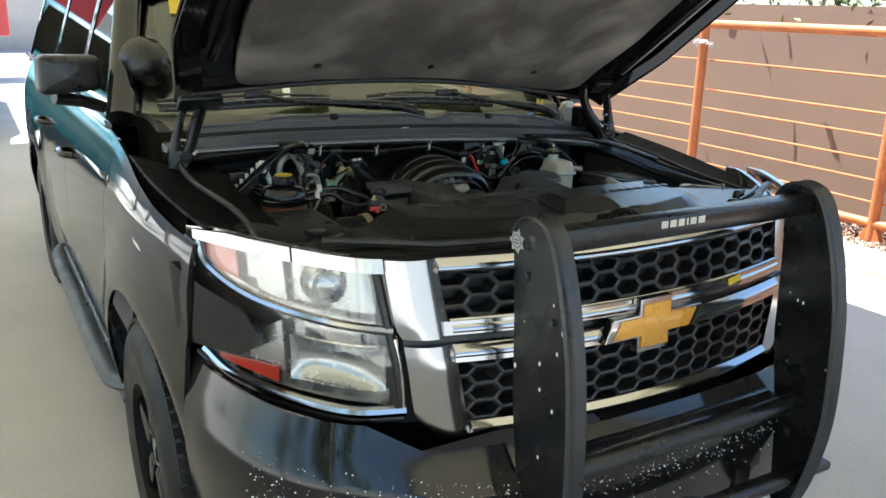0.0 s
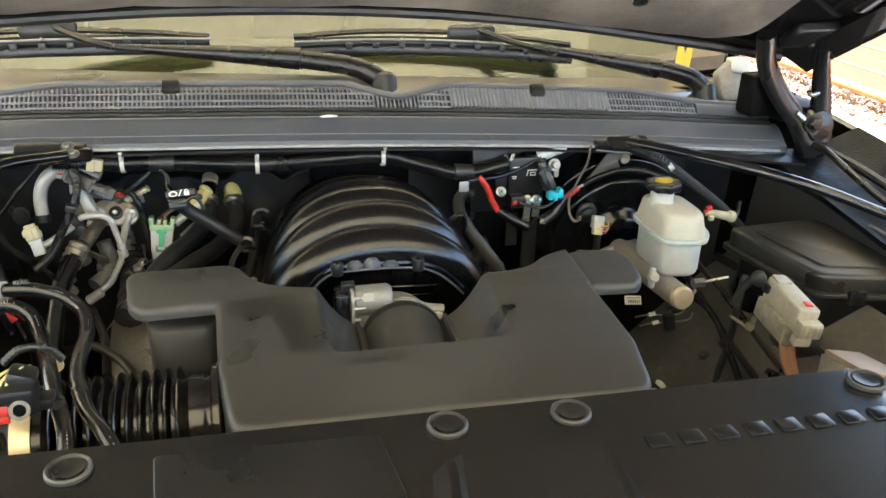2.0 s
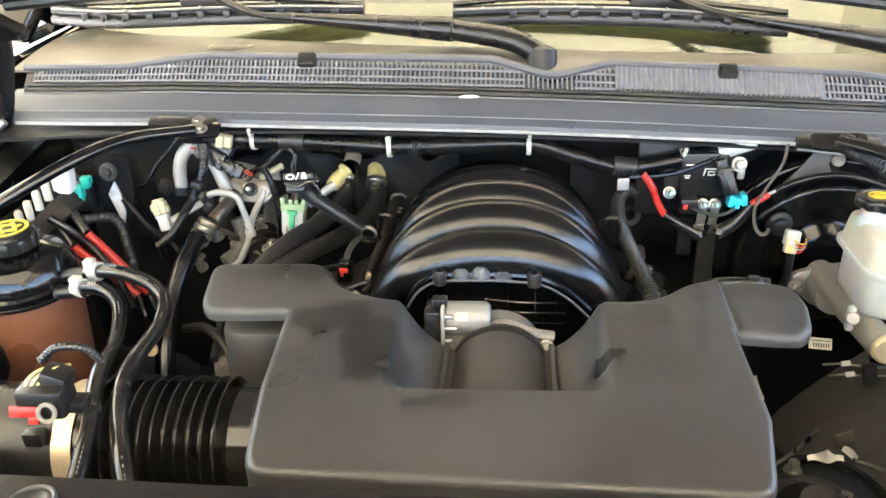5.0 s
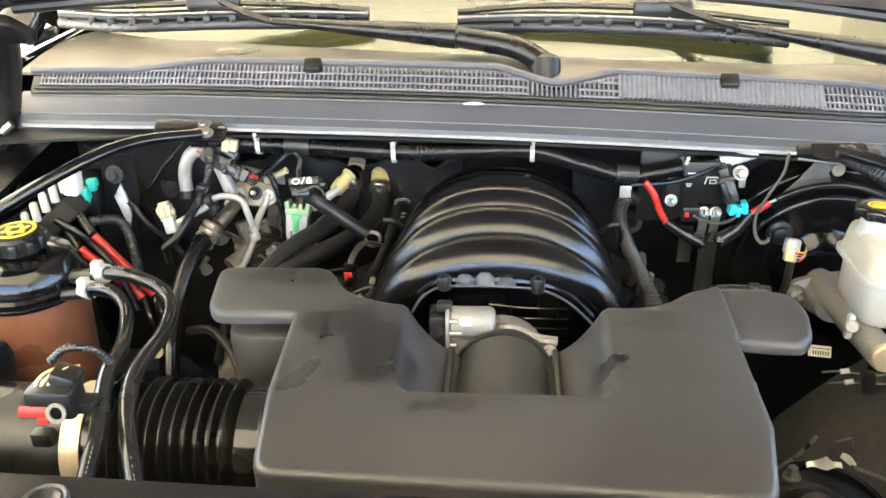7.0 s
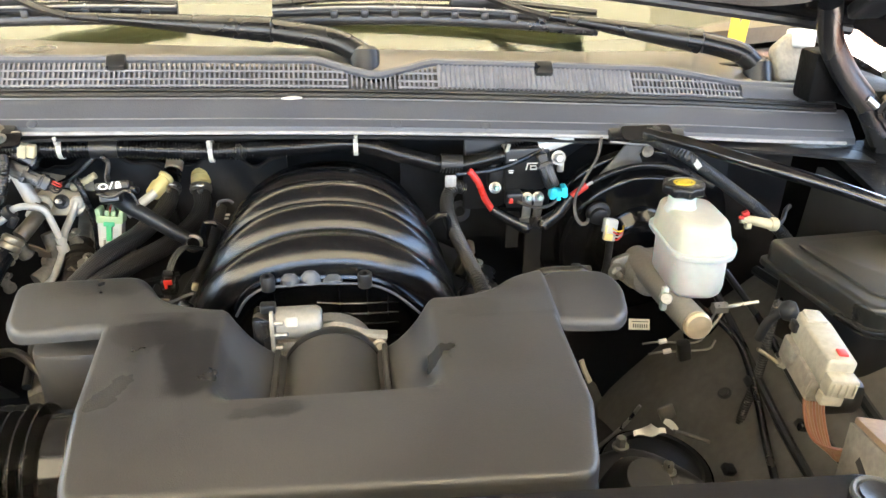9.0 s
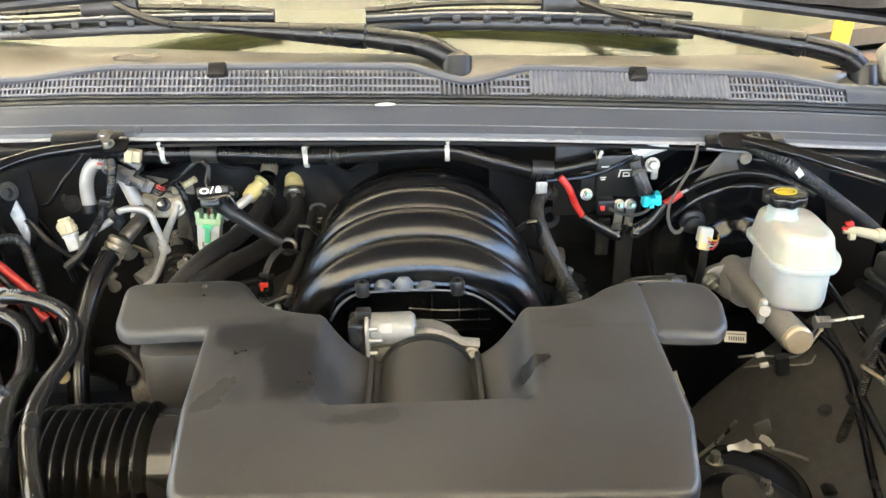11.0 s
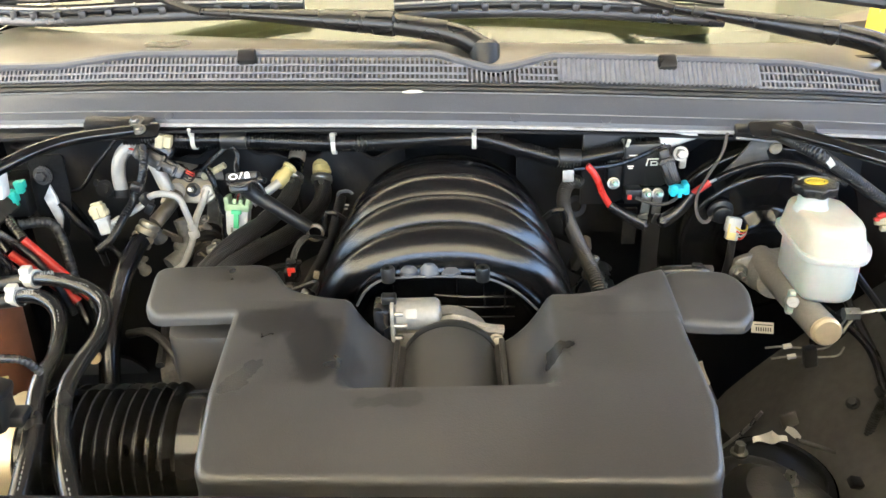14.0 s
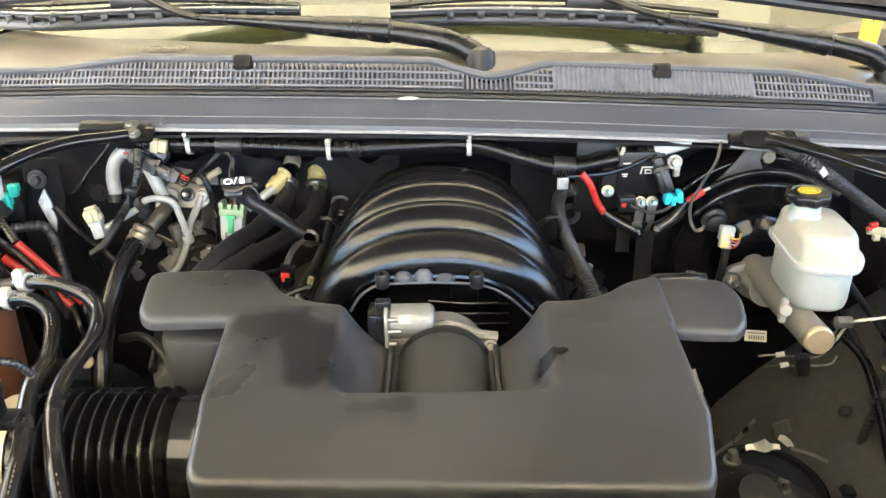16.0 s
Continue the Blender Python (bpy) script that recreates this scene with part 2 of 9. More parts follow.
def smudge(m, scale, cut, dark, rough, soft=0.02):
    """Dark wiped marks with a soft outline in the surface film of a material."""
    nt = m.node_tree
    n, link = nt.nodes, nt.links.new
    b = n["Principled BSDF"]
    co = n.new("ShaderNodeTexCoord")
    no = n.new("ShaderNodeTexNoise")
    no.inputs["Scale"].default_value, no.inputs["Detail"].default_value, no.inputs["Distortion"].default_value = scale, 3, 0.6
    link(co.outputs["Object"], no.inputs["Vector"])
    edge = n.new("ShaderNodeMapRange")
    edge.inputs["From Min"].default_value, edge.inputs["From Max"].default_value = cut, cut + soft
    link(no.outputs["Fac"], edge.inputs["Value"])
    for name, value in (("Base Color", (*dark, 1)), ("Roughness", rough)):
        src = b.inputs[name].links[0].from_socket
        mx = n.new("ShaderNodeMix")
        link(edge.outputs["Result"], mx.inputs[0])
        if name == "Roughness":
            link(src, mx.inputs[2])
            mx.inputs[3].default_value = value
            link(mx.outputs[0], b.inputs[name])
        else:
            mx.data_type = "RGBA"
            link(src, mx.inputs[6])
            mx.inputs[7].default_value = value
            link(mx.outputs[2], b.inputs[name])


def let_through(m, share, color):
    """A thin sheet that lets some of the light on its back through, softly."""
    n, link = m.node_tree.nodes, m.node_tree.links.new
    outp = n["Material Output"]
    tl = n.new("ShaderNodeBsdfTranslucent")
    tl.inputs["Color"].default_value = (*color, 1)
    mx = n.new("ShaderNodeMixShader")
    mx.inputs[0].default_value = share
    link(n["Principled BSDF"].outputs[0], mx.inputs[1])
    link(tl.outputs[0], mx.inputs[2])
    link(mx.outputs[0], outp.inputs["Surface"])


smudge(M["liner"], 2.6, 0.46, (0.27, 0.24, 0.205), 0.95, 0.2)
def stains(m, spots, dark, rough, ragged=0.03, scale=28.0):
    """Dark wet marks at given places in the film of dust; spots: (centre, half sizes, strength)."""
    n, link = m.node_tree.nodes, m.node_tree.links.new
    b = n["Principled BSDF"]
    co = n.new("ShaderNodeTexCoord")
    no = n.new("ShaderNodeTexNoise")
    no.inputs["Scale"].default_value, no.inputs["Detail"].default_value = scale, 4
    link(co.outputs["Object"], no.inputs["Vector"])
    mid = n.new("ShaderNodeVectorMath")
    mid.operation = "SUBTRACT"
    mid.inputs[1].default_value = (0.5, 0.5, 0.5)
    link(no.outputs["Color"], mid.inputs[0])
    amp = n.new("ShaderNodeVectorMath")
    amp.operation = "SCALE"
    amp.inputs["Scale"].default_value = ragged * 2
    link(mid.outputs["Vector"], amp.inputs[0])
    bent = n.new("ShaderNodeVectorMath")
    link(co.outputs["Object"], bent.inputs[0])
    link(amp.outputs["Vector"], bent.inputs[1])
    mask = None
    for centre, half, strength in spots:
        off = n.new("ShaderNodeVectorMath")
        off.operation = "SUBTRACT"
        off.inputs[1].default_value = centre
        link(bent.outputs["Vector"], off.inputs[0])
        rel = n.new("ShaderNodeVectorMath")
        rel.operation = "DIVIDE"
        rel.inputs[1].default_value = half
        link(off.outputs["Vector"], rel.inputs[0])
        far = n.new("ShaderNodeVectorMath")
        far.operation = "LENGTH"
        link(rel.outputs["Vector"], far.inputs[0])
        edge = n.new("ShaderNodeMapRange")
        edge.inputs["From Min"].default_value, edge.inputs["From Max"].default_value = 1.08, 0.86
        edge.inputs["To Max"].default_value = strength
        link(far.outputs["Value"], edge.inputs["Value"])
        if mask is None:
            mask = edge.outputs["Result"]
        else:
            top = n.new("ShaderNodeMath")
            top.operation = "MAXIMUM"
            link(mask, top.inputs[0])
            link(edge.outputs["Result"], top.inputs[1])
            mask = top.outputs[0]
    for name, value in (("Base Color", (*dark, 1)), ("Roughness", rough)):
        src = b.inputs[name].links[0].from_socket
        mx = n.new("ShaderNodeMix")
        link(mask, mx.inputs[0])
        if name == "Roughness":
            link(src, mx.inputs[2])
            mx.inputs[3].default_value = value
            link(mx.outputs[0], b.inputs[name])
        else:
            mx.data_type = "RGBA"
            link(src, mx.inputs[6])
            mx.inputs[7].default_value = value
            link(mx.outputs[2], b.inputs[name])


def braided(m, around, pitch):
    """Crossed strands wound round a hose, from its own length and girth."""
    n, link = m.node_tree.nodes, m.node_tree.links.new
    b = n["Principled BSDF"]
    co = n.new("ShaderNodeTexCoord")
    sep = n.new("ShaderNodeSeparateXYZ")
    link(co.outputs["UV"], sep.inputs[0])
    waves = []
    for sign in (1, -1):
        u = n.new("ShaderNodeMath")
        u.operation = "MULTIPLY"
        u.inputs[1].default_value = sign * around * 2 * math.pi
        link(sep.outputs["X"], u.inputs[0])
        v = n.new("ShaderNodeMath")
        v.operation = "MULTIPLY_ADD"
        v.inputs[1].default_value = 2 * math.pi / pitch
        link(sep.outputs["Y"], v.inputs[0])
        link(u.outputs[0], v.inputs[2])
        w = n.new("ShaderNodeMath")
        w.operation = "SINE"
        link(v.outputs[0], w.inputs[0])
        waves.append(w.outputs[0])
    top = n.new("ShaderNodeMath")
    top.operation = "MULTIPLY"
    link(waves[0], top.inputs[0])
    link(waves[1], top.inputs[1])
    lev = n.new("ShaderNodeMapRange")
    lev.inputs["From Min"].default_value, lev.inputs["From Max"].default_value = -0.6, 0.8
    link(top.outputs[0], lev.inputs["Value"])
    src = b.inputs["Base Color"].links[0].from_socket
    mx = n.new("ShaderNodeMix")
    mx.data_type = "RGBA"
    link(lev.outputs["Result"], mx.inputs[0])
    link(src, mx.inputs[6])
    mx.inputs[7].default_value = (0.034, 0.033, 0.032, 1)
    link(mx.outputs[2], b.inputs["Base Color"])
    bp = n.new("ShaderNodeBump")
    bp.inputs["Strength"].default_value, bp.inputs["Distance"].default_value = 0.8, 0.001
    link(lev.outputs["Result"], bp.inputs["Height"])
    link(bp.outputs["Normal"], b.inputs["Normal"])


stains(M["satin"], [((-0.150, 0.712, 1.12), (0.034, 0.050, 0.09), 0.85), ((-0.195, 0.752, 1.12), (0.042, 0.028, 0.06), 0.8), ((-0.078, 0.630, 1.12), (0.030, 0.012, 0.05), 0.55),
    ((0.068, 0.700, 1.11), (0.016, 0.010, 0.06), 0.9), ((-0.262, 0.842, 1.12), (0.07, 0.020, 0.06), 0.75), ((0.118, 0.764, 1.12), (0.026, 0.012, 0.05), 0.4), ((0.16, 0.80, 1.12), (0.03, 0.015, 0.05), 0.35)], (0.011, 0.0108, 0.0102), 0.26)
braided(M["braid"], 14, 0.0062)
M["lens"] = glass("headlamp_lens", (0.97, 0.98, 0.98), low=0.06)
M["pane"] = glass("windscreen_glass", (0.66, 0.70, 0.62), low=0.095)
M["pane_dark"] = glass("tinted_glass", (0.045, 0.052, 0.052))
M["reflector"] = mat("lamp_reflector", (0.48, 0.48, 0.47), 0.24, metal=0.9, scale=30, vary=0.1)
M["board"] = mat("grey_running_board", (0.045, 0.046, 0.048), 0.4, scale=10, dust=0.15)
M["lampsilver"] = mat("silvered_lamp_housing", (0.42, 0.41, 0.40), 0.22, metal=0.85, scale=20, vary=0.1)
M["lampgrey"] = mat("lamp_bezel_grey", (0.22, 0.22, 0.22), 0.35, metal=0.4, scale=20)
M["amber"] = mat("red_side_reflector", (0.50, 0.05, 0.03), 0.15, scale=40, coat=1.0)
M["interior"] = mat("tan_dashboard", (0.13, 0.11, 0.08), 0.7, scale=9, bump=0.3)
M["rim"] = mat("black_wheel", (0.005, 0.005, 0.005), 0.16, scale=12, dust=0.03)
M["orange"] = mat("rust_orange_pipe", (0.45, 0.14, 0.045), 0.55, scale=6, bump=0.3, fine=60, vary=0.3, dust=0.35, dust_color=(0.30, 0.10, 0.04))
M["screen"] = mat("brown_screen_mesh", (0.205, 0.130, 0.096), 0.9, scale=1.5, bump=0.5, fine=250, vary=0.12)
M["concrete"] = mat("worn_concrete", (0.43, 0.40, 0.37), 0.85, scale=1.6, bump=0.4, fine=70, vary=0.14, dust=0.3, dust_color=(0.34, 0.305, 0.265))
M["kerb"] = mat("pale_concrete_kerb", (0.40, 0.37, 0.33), 0.85, scale=4, bump=0.4, fine=80)
M["gravel"] = mat("tan_gravel", (0.25, 0.165, 0.125), 0.9, scale=20, island=0.5)
M["soil"] = mat("dry_soil", (0.28, 0.20, 0.15), 0.95, scale=6, bump=0.6, fine=50, vary=0.25)
M["ceiling"] = mat("cream_roof_sheet", (0.74, 0.70, 0.56), 0.6, scale=2, vary=0.08)
M["beam"] = mat("roof_beam_steel", (0.30, 0.27, 0.20), 0.6, scale=4)
M["van"] = mat("teal_van_paint", (0.02, 0.16, 0.22), 0.2, coat=0.8, scale=3)
M["stucco"] = mat("grey_stucco", (0.36, 0.38, 0.40), 0.9, scale=2, bump=0.5, fine=60)
M["redwall"] = mat("red_panel", (0.45, 0.04, 0.04), 0.5, scale=3)
M["leaf"] = mat("dry_green_leaf", (0.10, 0.13, 0.04), 0.7, scale=10, island=0.5)
M["verdigris"] = mat("green_tinged_steel", (0.20, 0.34, 0.28), 0.4, metal=0.5, scale=60, vary=0.3)
M["chain"] = mat("pale_chain", (0.62, 0.60, 0.55), 0.45, metal=0.5, scale=40)
let_through(M["ceiling"], 0.36, (0.85, 0.81, 0.69))


# helpers
def put(name, bm, material, parent=None, label="", sharp=35, smooth=True, matrix=None):
    """One mesh object from a bmesh, under a thing where one is given."""
    if matrix is not None:
        bm.transform(matrix)
    bmesh.ops.recalc_face_normals(bm, faces=bm.faces[:])
    me = bpy.data.meshes.new(name)
    bm.to_mesh(me)
    bm.free()
    if smooth:
        me.polygons.foreach_set("use_smooth", [True] * len(me.polygons))
        me.set_sharp_from_angle(angle=radians(sharp))
    for m in material if isinstance(material, (list, tuple)) else [material]:
        me.materials.append(m)
    ob = new(name, me)
    if parent:
        ob.parent = parent
    if label:
        ob["label"] = label
    return ob


def part(name, bm, material, parent, label="", **k):
    return put(name, bm, material, parent, label, **k)


def thing(name, label, category, group="", kind=""):
    return tagged(new(name), label, category, group, kind)


def box(sx, sy, sz, at=(0, 0, 0), bevel=0.0, turn=None, seg=2):
    bm = bmesh.new()
    bmesh.ops.create_cube(bm, size=1, matrix=Matrix.Diagonal((sx, sy, sz, 1)))
    if bevel:
        bmesh.ops.bevel(bm, geom=bm.edges[:], offset=bevel, segments=seg, affect="EDGES", profile=0.5)
    bm.transform(Matrix.Translation(at) @ (turn or Matrix()))
    return bm


def rot(rx=0, ry=0, rz=0):
    return pose(0, 0, 0, rx, ry, rz)


def merge(*bms):
    """Several bmeshes as one."""
    out = bmesh.new()
    for b in bms:
        me = bpy.data.meshes.new("tmp")
        b.to_mesh(me)
        b.free()
        out.from_mesh(me)
        bpy.data.meshes.remove(me)
    return out


def smooth_path(pts, step=0.01):
    """Points at even steps along a smooth curve through pts."""
    p = [Vector(q) for q in pts]
    if len(p) == 2:
        dense = [p[0].lerp(p[1], i / 20) for i in range(21)]
    else:
        p = [2 * p[0] - p[1]] + p + [2 * p[-1] - p[-2]]
        dense = []
        for i in range(1, len(p) - 2):
            a, b, c, d = p[i - 1:i + 3]
            for k in range(16):
                t = k / 16
                dense.append(0.5 * (2 * b + (c - a) * t + (2 * a - 5 * b + 4 * c - d) * t * t + (3 * b - a - 3 * c + d) * t ** 3))
        dense.append(p[-2])
    length = [0.0]
    for a, b in zip(dense, dense[1:]):
        length.append(length[-1] + (b - a).length)
    n = max(2, round(length[-1] / step))
    out, j = [], 0
    for i in range(n + 1):
        s = length[-1] * i / n
        while j < len(length) - 2 and length[j + 1] < s:
            j += 1
        f = (s - length[j]) / max(1e-9, length[j + 1] - length[j])
        out.append(dense[j].lerp(dense[j + 1], min(1, f)))
    return out


def tube(pts, r, sides=10, step=0.01, ribs=0.0, depth=0.12, flat=1.0, raw=False, caps=True, uv=False):
    """A round bar or hose along pts; with ribs (their pitch in metres) a corrugated one. r: a number, or one for each end."""
    path = pts if raw else smooth_path(pts, ribs / 4 if ribs else step)
    path = [Vector(q) for q in path]
    n = len(path)
    r0, r1 = r if isinstance(r, tuple) else (r, r)
    bm = bmesh.new()
    tan = [(path[min(i + 1, n - 1)] - path[max(i - 1, 0)]).normalized() for i in range(n)]
    side = tan[0].orthogonal().normalized()
    if abs(tan[0].z) < 0.9:
        side = tan[0].cross(Vector((0, 0, 1))).normalized()
    rings = []
    for i in range(n):
        side = (side - tan[i] * side.dot(tan[i])).normalized()
        up = side.cross(tan[i])
        rr = r0 + (r1 - r0) * i / max(1, n - 1)
        if ribs and i % 4 > 1:
            rr *= 1 - depth
        rings.append([bm.verts.new(path[i] + (side * math.cos(2 * math.pi * k / sides) + up * flat * math.sin(2 * math.pi * k / sides)) * rr) for k in range(sides)])
    lay = bm.loops.layers.uv.new("along") if uv else None
    run = 0.0
    for i, (a, b) in enumerate(zip(rings, rings[1:])):
        far = run + (path[i + 1] - path[i]).length
        for k in range(sides):
            f = bm.faces.new((a[k], a[(k + 1) % sides], b[(k + 1) % sides], b[k]))
            if uv:
                for loop, at in zip(f.loops, ((k, run), (k + 1, run), (k + 1, far), (k, far))):
                    loop[lay].uv = (at[0] / sides, at[1])
        run = far
    if caps:
        bm.faces.new(rings[0][::-1])
        bm.faces.new(rings[-1])
    return bm


def lathe(profile, at=(0, 0, 0), turn=None, seg=32, closed=False):
    """A turned solid: (radius, height) pairs round the z axis."""
    bm = bmesh.new()
    rings = []
    for r, z in profile:
        rings.append([bm.verts.new((max(r, 1e-5) * math.cos(2 * math.pi * k / seg), max(r, 1e-5) * math.sin(2 * math.pi * k / seg), z)) for k in range(seg)])
    pairs = list(zip(rings, rings[1:]))
    if closed:
        pairs.append((rings[-1], rings[0]))
    for a, b in pairs:
        for k in range(seg):
            bm.faces.new((a[k], a[(k + 1) % seg], b[(k + 1) % seg], b[k]))
    if not closed:
        bm.faces.new(rings[0][::-1])
        bm.faces.new(rings[-1])
    bmesh.ops.remove_doubles(bm, verts=bm.verts[:], dist=1e-5)
    bm.transform(Matrix.Translation(at) @ (turn or Matrix()))
    return bm


def rounded(poly, r, seg=5):
    """The outline poly with its corners rounded; r: one radius, or one for each corner."""
    out, n = [], len(poly)
    for i in range(n):
        rr = r[i] if isinstance(r, (list, tuple)) else r
        p, a, b = Vector(poly[i]).to_2d(), Vector(poly[i - 1]).to_2d(), Vector(poly[(i + 1) % n]).to_2d()
        u, v = (a - p), (b - p)
        d = min(rr, u.length * 0.45, v.length * 0.45)
        if d < 1e-4:
            out.append(p)
            continue
        s, e = p + u.normalized() * d, p + v.normalized() * d
        for k in range(seg + 1):
            t = k / seg
            out.append(s * (1 - t) ** 2 + p * 2 * t * (1 - t) + e * t * t)
    return out


def slab(poly, z0, z1, bevel=0.0, seg=2, top_only=True, warp=None):
    """The outline poly (x, y) as a solid from z0 to z1 with rounded rims."""
    bm = bmesh.new()
    lo = [bm.verts.new((p[0], p[1], z0)) for p in poly]
    f = bm.faces.new(lo)
    hi = bmesh.ops.extrude_face_region(bm, geom=[f])["geom"]
    verts = [g for g in hi if isinstance(g, bmesh.types.BMVert)]
    for v in verts:
        v.co.z = z1
    if bevel:
        bm.normal_update()
        ids = set(verts)
        edges = [e for e in bm.edges if e.verts[0] in ids and e.verts[1] in ids]
        if not top_only:
            edges += [e for e in bm.edges if e.verts[0] not in ids and e.verts[1] not in ids]
        bmesh.ops.bevel(bm, geom=edges, offset=bevel, segments=seg, affect="EDGES", profile=0.5)
    if warp:
        for v in bm.verts:
            v.co = warp(v.co)
    return bm


def sheet(fn, nu, nv, thick=0.0):
    """A curved panel: fn(u, v) for u, v from 0 to 1, thickened inwards along its normals."""
    bm = bmesh.new()
    g = [[bm.verts.new(fn(i / nu, j / nv)) for j in range(nv + 1)] for i in range(nu + 1)]
    for i in range(nu):
        for j in range(nv):
            bm.faces.new((g[i][j], g[i + 1][j], g[i + 1][j + 1], g[i][j + 1]))
    bm.normal_update()
    if thick:
        bmesh.ops.solidify(bm, geom=bm.faces[:], thickness=thick)
    return bm


def lerp_table(table, x):
    """Reads y at x from (x, y) pairs, straight between them."""
    if x <= table[0][0]:
        return table[0][1]
    for (a, p), (b, q) in zip(table, table[1:]):
        if x <= b:
            return p + (q - p) * (x - a) / (b - a)
    return table[-1][1]


def bolt(at, r=0.008, h=0.006, turn=None):
    """A hexagon head on a washer."""
    return merge(lathe([(r * 1.5, 0), (r * 1.5, h * 0.25)], at, turn, 16), lathe([(r, h * 0.25), (r, h), (r * 0.8, h * 1.15)], at, turn, 6))

# ground, kerb, gravel bed, roof
def ground():
    bm = bmesh.new()
    for x0, x1, y0, y1 in ((-400, 3.62, -400, 400),):
        bm.faces.new([bm.verts.new(c) for c in ((x0, y0, 0), (x1, y0, 0), (x1, y1, 0), (x0, y1, 0))])
    tagged(put("pavement", bm, M["concrete"], smooth=False), "worn tan concrete pavement with faint stains", "pavement", kind="structure")
    bm = bmesh.new()
    bm.faces.new([bm.verts.new(c) for c in ((3.7, -400, 0.02), (400, -400, 0.02), (400, 400, 0.02), (3.7, 400, 0.02))])
    tagged(put("ground", bm, M["soil"], smooth=False), "dry tan soil behind the kerb", "ground", kind="structure")
    tagged(put("kerb", box(0.14, 60, 0.22, (3.69, 5, 0.03), 0.02), M["kerb"]), "pale concrete kerb edging the gravel", "kerb", kind="structure")
    bm = bmesh.new()
    rng = random.Random(4)
    for i in range(5200):
        x, y = rng.uniform(3.77, 4.75), rng.uniform(0.5, 7.5)
        s = rng.uniform(0.010, 0.028)
        m = Matrix.Translation((x, y, 0.03 + s * 0.25)) @ Euler((rng.random() * 6, rng.random() * 6, rng.random() * 6)).to_matrix().to_4x4() @ Matrix.Diagonal((s, s * 0.8, s * 0.6, 1))
        vs = [bm.verts.new(m @ Vector(c)) for c in ((1, 0, 0), (-1, 0, 0), (0, 1, 0), (0, -1, 0), (0, 0, 1), (0, 0, -1))]
        for a, b, c in ((0, 2, 4), (2, 1, 4), (1, 3, 4), (3, 0, 4), (2, 0, 5), (1, 2, 5), (3, 1, 5), (0, 3, 5)):
            bm.faces.new((vs[a], vs[b], vs[c]))
    tagged(put("gravel", bm, M["gravel"], smooth=False), "loose tan and brown gravel along the fence", "gravel", kind="stuff")


def shade_roof():
    """An open shade roof on beams."""
    bm = bmesh.new()
    for x0, x1, y0, y1 in ((-6.5, 2.45, -4.4, 10.4),):
        bm2 = box(x1 - x0, y1 - y0, 0.004, ((x0 + x1) / 2, (y0 + y1) / 2, 3.32))
        bm = merge(bm, bm2)
    tagged(put("ceiling", bm, M["ceiling"], smooth=False), "cream sheet roof of the open parking shade", "ceiling", kind="structure")
    for y in (-4.3, 0.2, 4.7, 9.3):
        tagged(put("trim", box(8.8, 0.12, 0.2, (-2.05, y, 3.19), 0.01), M["beam"]), "painted steel roof beam", "beam", kind="structure")
    # Unseen deep board added to keep blue sky out of the windscreen's reflection.
    tagged(put("trim", box(0.10, 13.8, 1.0, (2.40, 2.5, 2.835), 0.01), M["ceiling"]), "cream board added along the roof edge to hide sky", "fascia", kind="structure")
    for x in (-6.4,):
        for y in (-4.3, 9.3):
            tagged(put("roof_post", box(0.15, 0.15, 3.1, (x, y, 1.55), 0.01), M["beam"]), "painted steel post carrying the shade roof", "post", "roof posts")


